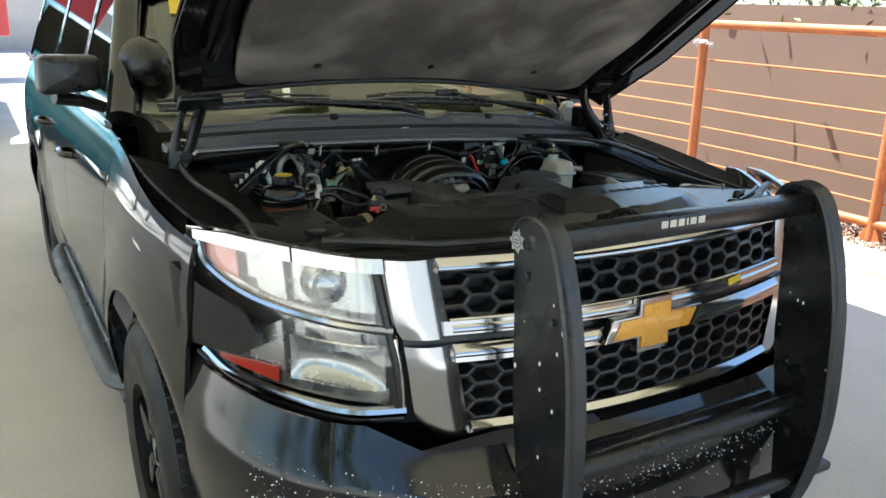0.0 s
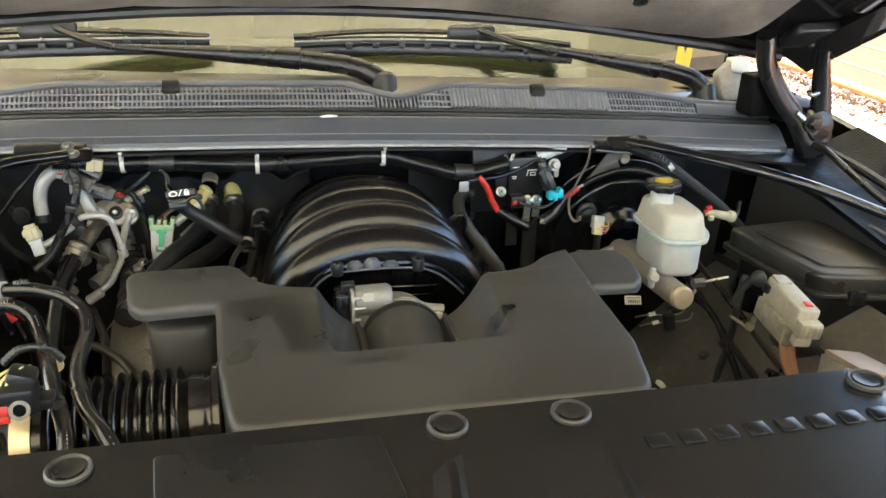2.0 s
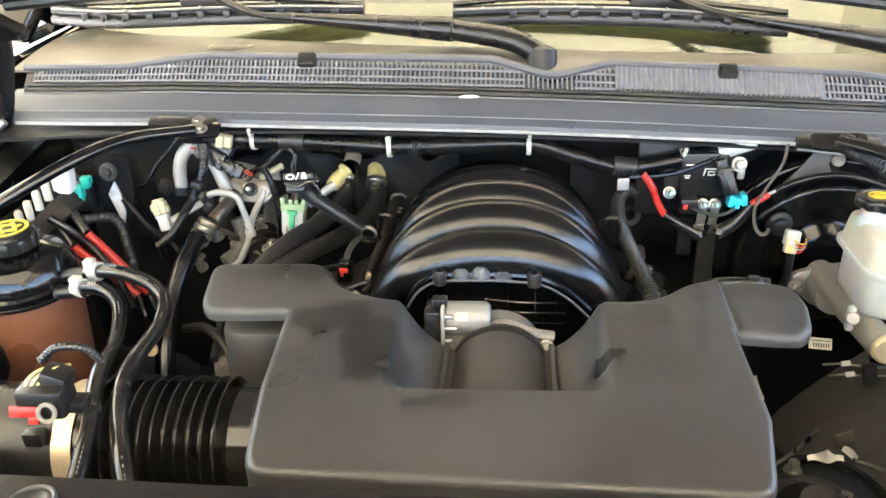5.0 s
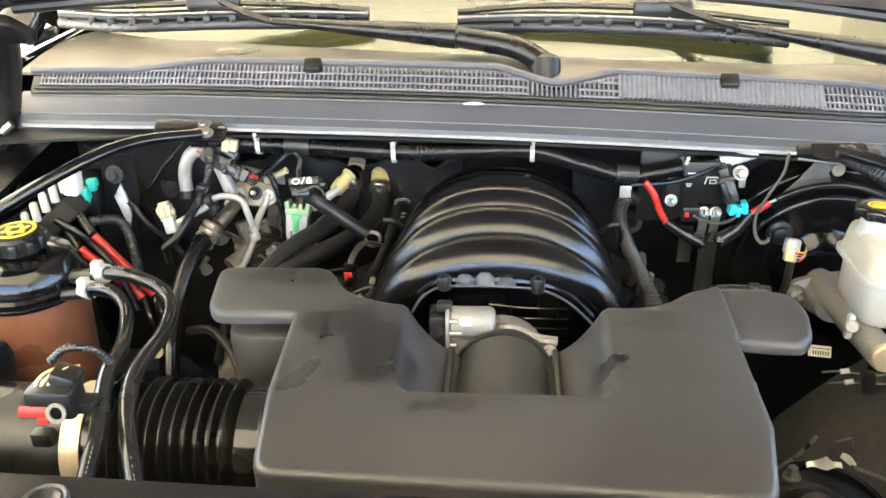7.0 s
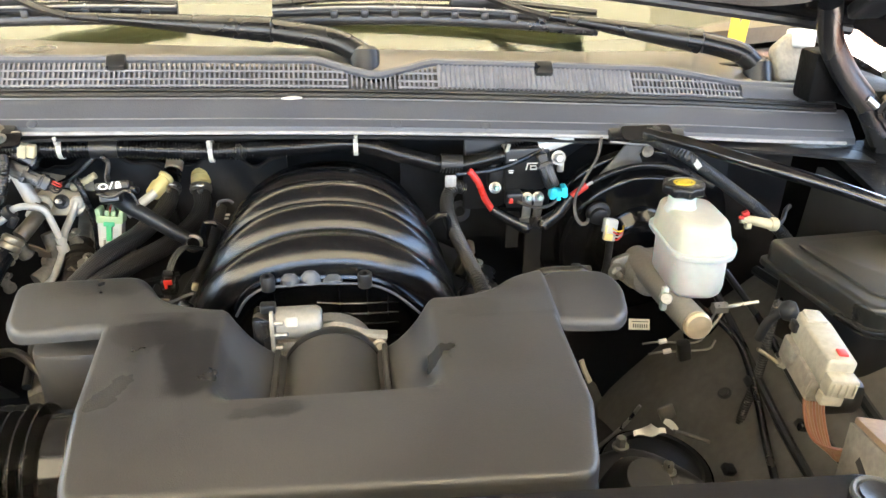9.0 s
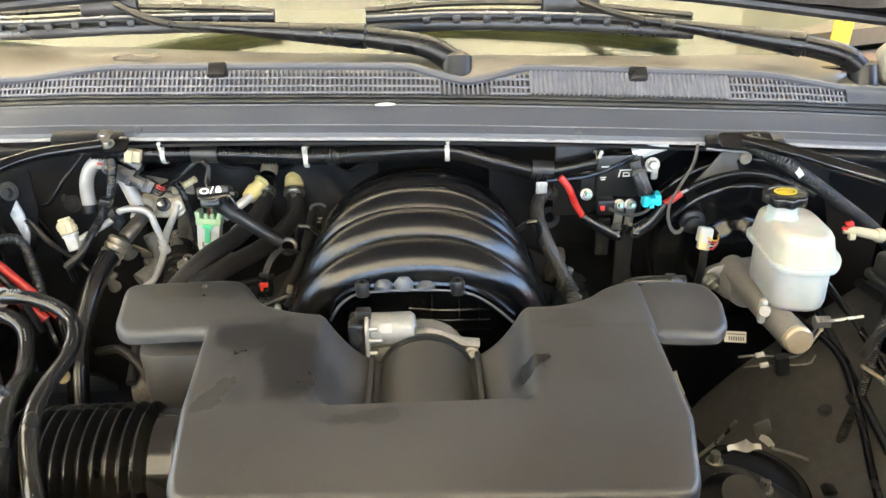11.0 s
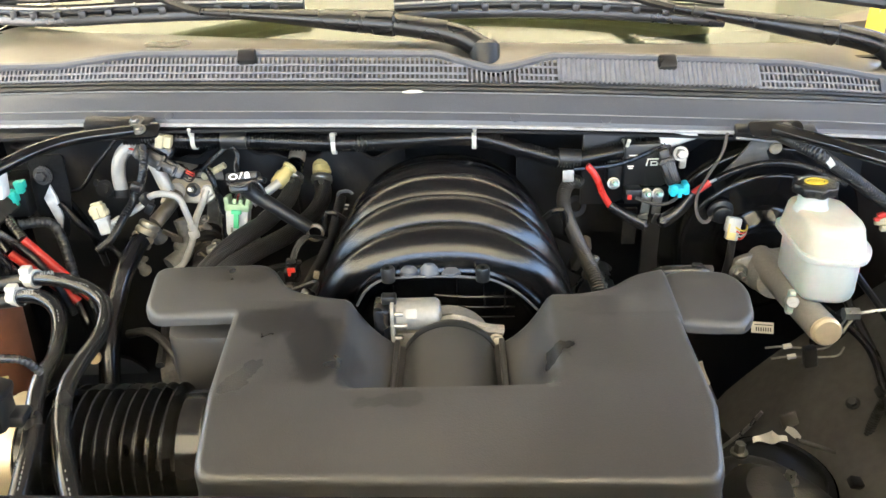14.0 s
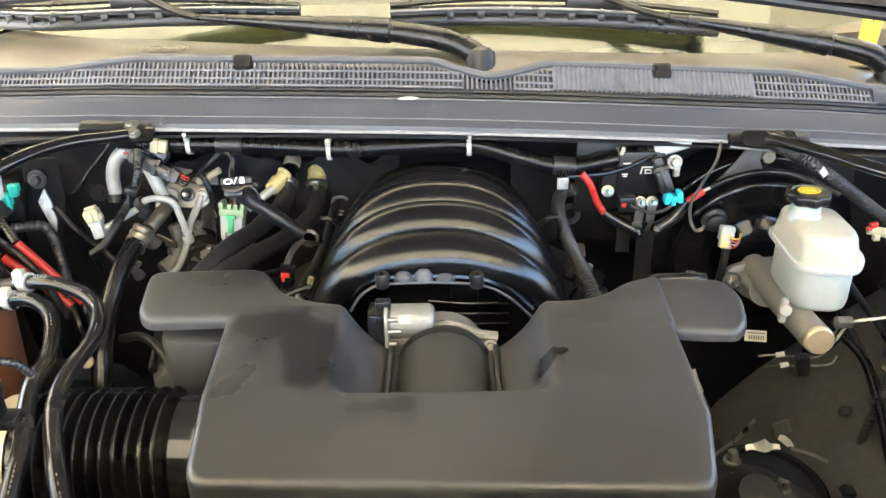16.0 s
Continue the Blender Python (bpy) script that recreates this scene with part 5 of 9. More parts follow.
def cowl():
    """The cowl panel below the windscreen, with its louvres."""
    c = thing("wiper_cowl", "weathered grey cowl panel with slotted air louvres below the windscreen", "cowl")
    def sag(x):
        return -0.045 * x - 0.03 * max(0, abs(x) - 0.5) - 0.045 * x * x
    def yb(x):
        return 0.06 * (abs(x) / 0.75) ** 3
    prof = [(1.115, 1.196), (1.117, 1.206), (1.127, 1.2135), (1.142, 1.226), (1.152, 1.2325), (1.165, 1.2355)]
    part("front_band", sheet(lambda u, v: (-0.77 + 1.54 * u, prof[round(v * 5)][0] + yb(-0.77 + 1.54 * u), prof[round(v * 5)][1] + sag(-0.77 + 1.54 * u)), 40, 5, 0.004), M["cowlgrey"], c)
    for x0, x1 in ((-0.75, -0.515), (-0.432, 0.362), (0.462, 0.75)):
        part("pale_lip", tube([(x0 + (x1 - x0) * k / 12, 1.113 + yb(x0 + (x1 - x0) * k / 12), 1.199 + sag(x0 + (x1 - x0) * k / 12)) for k in range(13)], 0.0027, 8, 0.02), M["cowledge"], c, "pale edge of the cowl")
    # Dark boxes stand in for the shaded gaps in the lip.
    for x0, x1 in ((-0.52, -0.425), (0.358, 0.468)):
        xm = (x0 + x1) / 2
        part("lip_gap_fill", box(x1 - x0, 0.020, 0.016, (xm, 1.120, 1.202 + sag(xm)), 0.004, rot(25, 2.6)), M["plastic"], c)
        part("recess_edge", tube([(x0, 1.108, 1.196 + sag(x0)), (xm, 1.106, 1.194 + sag(xm)), (x1, 1.108, 1.196 + sag(x1))], 0.0015, 6, 0.01), M["cowledge"], c)
    # Thin pale tubes stand in for highlights along the band's creases.
    part("facet_highlight", tube([(x / 20, 1.126 + yb(x / 20), 1.2142 + sag(x / 20)) for x in range(-15, 16)], 0.0008, 6, 0.02), M["cowllouvre"], c)
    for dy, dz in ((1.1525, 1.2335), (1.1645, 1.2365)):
        part("crease_highlight", tube([(x / 20, dy + yb(x / 20), dz + sag(x / 20)) for x in range(-15, 16)], 0.0010, 6, 0.02), M["cowllouvre"], c)
    for dy, dz, r in ((0.046, 0.054, 0.004), (0.056, 0.058, 0.003)):
        part("seal_lip", tube([(x / 20, 1.113 + dy + yb(x / 20), 1.182 + dz + sag(x / 20)) for x in range(-15, 16)], r, 6, 0.02), M["rubber"], c)
    # the louvred slope
    def top_edge(x):
        t = 1.0
        t -= 0.60 * max(0, 1 - abs(x - 0.038) / 0.075) ** 0.8
        if abs(x) > 0.46:
            t -= min(0.42, (abs(x) - 0.46) / 0.12 * 0.42)
        return t
    def slope(x, v, up=0.0):
        return Vector((x, 1.170 + 0.030 * v + yb(x), 1.245 + 0.027 * v + sag(x) + up))
    part("louvre_bed", sheet(lambda u, v: slope(-0.76 + 1.52 * u, v * top_edge(-0.76 + 1.52 * u), -0.008), 80, 2, 0.003), M["louvrebed"], c)
    part("louvre_rim", tube([slope(-0.76 + 1.52 * k / 100, top_edge(-0.76 + 1.52 * k / 100) + 0.05) for k in range(101)], 0.006, 8, raw=True), M["cowlgrey"], c)
    bars = bmesh.new()
    pitch = 0.0066
    for k in range(-112, 90):
        x = k * pitch
        t = top_edge(x)
        if 0.125 < x < 0.405:
            continue
        a, b = slope(x, 0.02, 0.0), slope(x, t, 0.0)
        w = Vector((0.0013, 0, 0))
        d = Vector((0, 0.004, -0.006))
        vs = [bars.verts.new(p) for p in (a - w, a + w, b + w, b - w, a - w + d, a + w + d, b + w + d, b - w + d)]
        for f in ((0, 1, 2, 3), (0, 4, 5, 1), (1, 5, 6, 2), (2, 6, 7, 3), (3, 7, 4, 0)):
            bars.faces.new([vs[i] for i in f])
    tagged(part("louvre_slats", bars, M["cowllouvre"], c, smooth=False), kind="stuff")
    for v in (0.05, 0.30, 0.62):
        for x0, x1 in ((-0.74, 0.0), (0.07, 0.125), (0.405, 0.59)):
            part("louvre_rail", tube([slope(x0 + (x1 - x0) * k / 24, min(v, top_edge(x0 + (x1 - x0) * k / 24)), -0.001) for k in range(25)], 0.0018, 6, raw=True), M["cowllouvre"], c)
    part("blank_panel", sheet(lambda u, v: slope(0.125 + 0.285 * u, v * top_edge(0.125 + 0.285 * u), 0.001 + (0.003 if round(u * 84) % 2 else 0)), 84, 1, 0.003), M["cowllouvre"], c)
    part("corner_panel", sheet(lambda u, v: slope(0.585 + 0.175 * u, -0.05 + (0.03 + top_edge(0.585 + 0.175 * u)) * v, 0.003 + 0.004 * math.sin(math.pi * v)), 14, 6, 0.004), M["cowlgrey"], c, "plain grey cowl end")
    part("corner_fairing", merge(slab(rounded([(-0.028, -0.030), (0.016, -0.036), (0.034, 0.018), (0.004, 0.040), (-0.030, 0.020)], 0.008, 4), -0.010, 0.010, 0.004, 3, False, lambda v: Vector((v.x, v.z, v.y)))), M["sensor"], c, "tan-grey corner fairing at the pillar", matrix=Matrix.Translation((0.700, 1.290, 1.232)) @ rot(-25, 0, 12) @ Matrix.Scale(1.1, 4))
    # Pale colour carries the reflection on the corner's top.
    part("corner_block", box(0.040, 0.030, 0.030, (0.716, 1.30, 1.262), 0.006, rot(-15, 10, 12), 3), M["grey_conn"], c, "cowl corner block, a reflection painted into its pale grey")
    part("cowl_end_cap", merge(box(0.050, 0.045, 0.075, (0.702, 1.205, 1.232), 0.006, rot(0, 0, 6)), box(0.12, 0.20, 0.03, (0.785, 1.28, 1.196), 0.008, rot(0, 4, 10))), M["latch"], c, "black plastic cowl end")
    # Solid black boxes take the place of shade in the open notches.
    for x in (-0.307, 0.279):
        part("notch_fill", box(0.026, 0.022, 0.02, slope(x, 0.86, 0.0), 0.004, rot(42)), M["plastic"], c)
    # apron between louvres and glass
    part("glass_apron", sheet(lambda u, v: (-0.80 + 1.6 * u, 1.203 + yb(-0.8 + 1.6 * u) + (0.135 + 0.15 * abs(2 * u - 1) ** 2.2) * v, 1.272 + sag(-0.8 + 1.6 * u) + 0.008 * math.sin(math.pi * v) - 0.016 * v * v - 0.018 * (1 - v)), 30, 8, 0.004), M["apron"], c)
    for x in (-0.408, 0.063, 0.185, 0.469):
        part("push_pin", lathe([(0.0068, -0.002), (0.0068, 0.0005), (0.004, 0.0015), (0, 0.0015)], (x, 1.1215 + yb(x), 1.2095 + sag(x)), rot(30), 16), M["cowlgrey"], c)
    part("cowl_bolt", merge(lathe([(0.012, 0), (0.012, 0.0015), (0.007, 0.002)], (-0.449, 1.116, 1.2055 + sag(-0.449)), rot(30), 16), bolt((-0.449, 1.116, 1.207 + sag(-0.449)), 0.006, 0.006, rot(30))), M["steel"], c)
    part("paint_scuff", lathe([(0.010, 0), (0.006, 0.0015), (0, 0.002)], (-0.075, 1.148, 1.2385), Matrix.Diagonal((1.5, 0.7, 1, 1)), 9), M["print"], c, "pale scuff on the cowl band")


def wipers():
    def wiper(px, py, pz, elbow, tip, blade, name):
        w = thing(name, "black wiper arm and blade resting on the windscreen base", "wiper", "wipers")
        part("pivot_cap", lathe([(0.022, -0.02), (0.022, 0.010), (0.016, 0.016), (0, 0.018)], (px, py, pz - 0.004), rot(-25), 18), M["plastic"], w)
        part("arm_head", tube([(px, py, pz), ((px * 2 + elbow[0]) / 3, (py * 2 + elbow[1]) / 3 + 0.002, (pz * 2 + elbow[2]) / 3 + 0.010), elbow], (0.017, 0.016), 12, 0.008, flat=1.0), M["wiper"], w)
        part("arm", tube([elbow, [(a + b) / 2 for a, b in zip(elbow, tip)], tip], (0.0190, 0.0050), 14, 0.02, flat=1.0), M["wiper"], w)
        part("arm_end", lathe([(0.0, -0.0165), (0.009, -0.0140), (0.0150, -0.007), (0.0170, 0.0), (0.0150, 0.007), (0.009, 0.0140), (0.0, 0.0165)], (px, py, pz), None, 20), M["wiper"], w)
        part("joint", box(0.003, 0.03, 0.030, elbow, 0.001), M["plastic"], w)
        bl = part("blade", tube(blade, 0.009, 8, 0.02, flat=1.2), M["rubber"], w)
        part("blade_frame", tube([(x, y + 0.004, z + 0.014 + 0.006 * math.sin(i)) for i, (x, y, z) in enumerate(blade)], 0.007, 6, 0.02, flat=0.7), M["plastic"], bl)
        part("steel_strip", tube([(x, y - 0.010, z + 0.007) for x, y, z in blade], 0.0022, 6, 0.02), M["lampgrey"], bl)
        part("lower_spine", tube([(x, y - 0.012, z - 0.012) for x, y, z in blade], 0.006, 8, 0.02, flat=1.4), M["plastic"], bl)
        spine = smooth_path([(x, y - 0.014, z - 0.003) for x, y, z in blade], 0.045)
        for q in spine[2:-1]:
            part("bridge_web", box(0.012, 0.006, 0.014, q, 0.002), M["plastic"], bl)
        for q in spine[1::3]:
            part("rivet", lathe([(0.0022, 0), (0.0018, 0.002), (0, 0.0022)], (q[0], q[1] + 0.002, q[2] + 0.012), rot(70), 8), M["steel"], bl)
        a, b = Vector(blade[0]), Vector(blade[-1])
        mid = Vector(blade[len(blade) // 2])
        part("bridge", box(0.09, 0.02, 0.03, mid + Vector((0, 0, 0.02)), 0.008), M["plastic"], bl)
        part("hook_rod", tube([tip, (tip[0] * 0.6 + mid.x * 0.4, tip[1] + 0.01, tip[2] + 0.01), (mid.x, mid.y, mid.z + 0.03)], 0.006, 6, 0.01), M["plastic"], w)
    wiper(0.026, 1.240, 1.269, (-0.105, 1.288, 1.299), (-0.402, 1.330, 1.317), [(-0.80, 1.445, 1.308), (-0.66, 1.385, 1.312), (-0.50, 1.368, 1.318), (-0.36, 1.366, 1.318), (-0.25, 1.368, 1.314)], "wiper")
    wiper(0.645, 1.285, 1.222, (0.547, 1.293, 1.264), (0.315, 1.330, 1.300), [(-0.109, 1.368, 1.306), (0.032, 1.366, 1.308), (0.208, 1.368, 1.300), (0.403, 1.375, 1.280)], "wiper")


def radiator_cover():
    r = thing("radiator_cover", "broad black plastic radiator cover with a raised centre", "engine cover")
    def front(x):
        return face_y(x, 1.1) + 0.015 if abs(x) < 0.62 else face_y(0.62, 1.1) + 0.015 + (abs(x) - 0.62) * 1.2
    edge_front = [(-0.54, 0.46), (-0.528, 0.394), (-0.497, 0.360), (-0.458, 0.314), (-0.387, 0.272), (-0.33, 0.254), (-0.265, 0.243), (-0.187, 0.233), (0.0, 0.218), (0.185, 0.211), (0.307, 0.226), (0.347, 0.242), (0.412, 0.300), (0.43, 0.38)]
    edge_run = [(-0.54, 0.08), (-0.45, 0.058), (-0.30, 0.040), (-0.10, 0.022), (0.15, 0.022), (0.30, 0.045), (0.41, 0.07)]
    def plate(u, v):
        x = -0.72 + 1.44 * u
        back_y = 0.478 - 0.03 * x - (0.10 * max(0, abs(x) - 0.42) / 0.3)
        y = front(x) + (back_y - front(x)) * v
        rise = min((y - lerp_table(edge_front, x)) / lerp_table(edge_run, x), (x + 0.540) / 0.085, (0.43 - x) / 0.075)
        rise = min(1.0, max(0.0, rise))
        lip = 0.010 * max(0.0, 1 - (y - front(x)) / 0.03)
        return (x, y, 1.130 + 0.027 * rise - 0.010 * min(1, max(0, abs(x) - 0.45) / 0.25) - lip)
    part("panel", sheet(plate, 160, 64, 0.006), M["radcover"], r)
    wb = bmesh.new()
    lo = [wb.verts.new(p) for p in ((-0.115, 0.246, 1.152), (0.080, 0.233, 1.152), (0.076, 0.400, 1.152), (-0.078, 0.408, 1.152))]
    hi = [wb.verts.new(p) for p in ((-0.078, 0.290, 1.184), (0.048, 0.272, 1.184), (0.062, 0.391, 1.179), (-0.062, 0.398, 1.179))]
    wb.faces.new(hi)
    for k in range(4):
        wb.faces.new((lo[k], lo[(k + 1) % 4], hi[(k + 1) % 4], hi[k]))
    bmesh.ops.bevel(wb, geom=[e for e in wb.edges if e.verts[0] in hi or e.verts[1] in hi], offset=0.007, segments=4, affect="EDGES")
    part("wedge", wb, M["radcover"], r, "raised wedge on the cover", sharp=25)
    part("inset", slab(rounded([(-0.29, 0.464), (-0.110, 0.457), (-0.100, 0.375), (-0.283, 0.380)], 0.006), 1.1565, 1.1590, 0.001, 1), M["plastic"], r, "blank label field")
    for x, y in ((-0.051, 0.456), (0.059, 0.452), (-0.352, 0.459), (0.352, 0.444)):
        pf = part("push_fastener", lathe([(0.0120, 0.0), (0.0120, 0.004), (0.005, 0.002), (0, 0.002)], (x, y, 1.1575), None, 20), M["plastic"], r)
        # The grey here paints in the highlight on the raised rim.
        part("fastener_ring", lathe([(0.018, 0.0), (0.018, 0.003), (0.0165, 0.0045), (0.0145, 0.0035), (0.0135, 0.001)], (x, y, 1.1575), None, 28), M["satin"], pf, "grey ring, the rim's highlight in its colour")
    # raised lettering as plain bars
    letters = []
    for i in range(9):
        letters.append(box(0.020, 0.017, 0.002, (0.118 + i * 0.0305, 0.402 - 0.0006 * i, 1.158), 0.001))
    part("lettering", merge(*letters), M["radcover"], r, "raised lettering bars")
    for x, y in ((-0.181, 0.190), (0.155, 0.178), (-0.525, 0.275), (0.461, 0.231), (-0.37, 0.20), (0.40, 0.19), (0.56, 0.30)):
        part("push_pin", lathe([(0.016, -0.02), (0.016, 0.006), (0.013, 0.012), (0.010, 0.014), (0, 0.0145)], (x, y, 1.129), None, 16), M["radcover"], r)
        part("pin_slot", box(0.010, 0.004, 0.012, (x + 0.014, y - 0.004, 1.138), 0.001), M["dark"], r)
    part("ring_fastener", lathe([(0.030, 0), (0.030, 0.008), (0.022, 0.010), (0.019, 0.003), (0, 0.003)], (-0.66, 0.45, 1.12), None, 24), M["radcover"], r)
    part("front_seal", tube([on_face(x / 10, 1.130, -0.105 if abs(x) < 6 else -0.12) for x in range(-7, 8)], 0.005, 8, 0.02), M["radcover"], r)
    part("front_seal", tube([on_face(x / 10, 1.145, -0.045 if abs(x) < 6 else -0.08) for x in range(-7, 8)], 0.010, 8, 0.02), M["rubber"], r)
    # hood latch
    l = thing("hood_latch", "black steel hood latch at the front of the radiator cover", "latch")
    part("latch_plate", box(0.10, 0.08, 0.045, (-0.045, 0.125, 1.142), 0.012), M["latch"], l)
    part("latch_housing", box(0.07, 0.07, 0.045, (0.005, 0.115, 1.140), 0.008), M["latch"], l)
    part("side_cheek", box(0.018, 0.05, 0.03, (-0.080, 0.125, 1.156), 0.006, rot(0, -32)), M["latch"], l)
    part("side_cheek", box(0.014, 0.055, 0.034, (0.020, 0.122, 1.156), 0.006, rot(8, 24)), M["latch"], l)
    part("back_tab", box(0.05, 0.012, 0.03, (-0.045, 0.165, 1.156), 0.005, rot(-20)), M["latch"], l)
    part("release_arm", tube([(-0.02, 0.16, 1.15), (0.0, 0.15, 1.178), (0.012, 0.13, 1.172)], 0.006, 8, 0.01), M["latch"], l)
    part("pull_cable", tube([(-0.06, 0.09, 1.16), (-0.03, 0.085, 1.172), (0.01, 0.09, 1.160)], 0.006, 8, 0.01), M["latch"], l)
    part("latch_hook", tube([(-0.075, 0.13, 1.16), (-0.06, 0.125, 1.182), (-0.025, 0.12, 1.186), (-0.005, 0.12, 1.165)], 0.007, 10, 0.01), M["latch"], l)
    part("latch_lever", tube([(-0.07, 0.125, 1.150), (-0.115, 0.115, 1.150)], 0.006, 8, 0.01), M["latch"], l)
    part("spring", tube([(-0.028 + 0.006 * math.cos(k * 1.1), 0.095 + 0.006 * math.sin(k * 1.1), 1.163 + 0.0006 * k) for k in range(30)], 0.0012, 5, 0.01), M["steel"], l)


def intake_cover():
    """The satin charcoal air duct over the engine, with its wings and round outlet."""
    d = thing("intake_resonator", "satin charcoal plastic intake duct with two side wings over the engine", "air duct")
    def ease(a, b, x):
        k = min(1.0, max(0.0, (x - a) / (b - a)))
        return k * k * (3 - 2 * k)
    outline = [(-0.234, 0.546, 0.022), (0.188, 0.533, 0.022), (0.205, 0.62, 0), (0.202, 0.748, 0.003), (0.264, 0.741, 0.016), (0.280, 0.758, 0.014),
               (0.288, 0.806, 0.02), (0.276, 0.836, 0.014), (0.225, 0.843, 0.02), (0.200, 0.834, 0.012), (0.168, 0.824, 0.022), (0.140, 0.800, 0.02), (0.108, 0.792, 0.02),
               (0.085, 0.792, 0), (0.020, 0.790, 0), (-0.070, 0.790, 0), (-0.138, 0.792, 0), (-0.165, 0.798, 0.02), (-0.198, 0.812, 0.035),
               (-0.226, 0.862, 0.02), (-0.356, 0.860, 0.02), (-0.346, 0.784, 0.014), (-0.332, 0.766, 0.012), (-0.249, 0.768, 0.004), (-0.246, 0.65, 0)]
    XO = -0.028
    def shape(c):
        z = c.z + (c.y - 0.55) * 0.07
        w = min(1.0, abs(c.x - XO) / 0.104)
        top = ease(1.02, 1.06, c.z)
        z -= 0.066 * (1 - w ** 3.2) * ease(0.648, 0.676, c.y) * top
        if c.z < 1.05 and (c.x < -0.2498 or c.x > 0.2056):
            z += 0.076
        if c.x > 0.19:
            z -= 0.008 * ease(0.198, 0.214, c.x) * ease(0.736, 0.744, c.y)
            z -= 0.005 * max(0, 1 - abs(c.x - 0.206) / 0.006) * ease(0.745, 0.752, c.y)
        return Vector((c.x, c.y, z))
    bm = slab(rounded([o[:2] for o in outline], [o[2] for o in outline], 5), 1.025, 1.115, 0.008, 4, True)
    cuts = [((0.198 + 0.0025 * k, 0, 0), (1, 0, 0)) for k in range(8)] + [((0, 0.734 + 0.005 * k, 0), (0, 1, 0)) for k in range(5)]
    cuts += [((XO - 0.108 + 0.006 * k, 0, 0), (1, 0, 0)) for k in range(37)] + [((0, 0.644 + 0.006 * k, 0), (0, 1, 0)) for k in range(25)]
    cuts += [((q, 0, 0), (1, 0, 0)) for q in (-0.2492, -0.2500, 0.2050, 0.2058)]
    for co, no in cuts:
        bmesh.ops.bisect_plane(bm, geom=bm.verts[:] + bm.edges[:] + bm.faces[:], plane_co=co, plane_no=no, dist=1e-5)
    for v in bm.verts:
        v.co = shape(v.co)
    part("body", bm, M["satin"], d)
    part("lower_flange", slab(rounded([(-0.235, 0.545), (0.189, 0.532), (0.206, 0.62), (0.205, 0.640), (-0.245, 0.642)], 0.02), 0.985, 1.085, 0.004, 2, True, lambda c: Vector((c.x, c.y, c.z + (c.y - 0.55) * 0.07))), M["satin"], d)
    part("wing_box", slab(rounded([(-0.25, 0.770), (-0.325, 0.771), (-0.338, 0.845), (-0.25, 0.845)], 0.02), 0.98, 1.098, 0.006, 2, False), M["satin"], d)
    part("outlet_spout", lathe([(0.051, 0), (0.0515, 0.12), (0.0505, 0.133), (0.0485, 0.136), (0.045, 0.135), (0.044, 0.02)], (XO, 0.662, 1.048), rot(-90), 48, True), M["satin"], d, "round outlet spout")
    part("spout_lip", lathe([(0.0525, 0.118), (0.0530, 0.121), (0.0530, 0.126), (0.0515, 0.129)], (XO, 0.662, 1.048), rot(-90), 48), M["plastic"], d)
    for x in (XO - 0.056, XO + 0.055):
        part("rib", box(0.006, 0.112, 0.03, (x, 0.732, 1.064), 0.002), M["satin"], d)
    return d


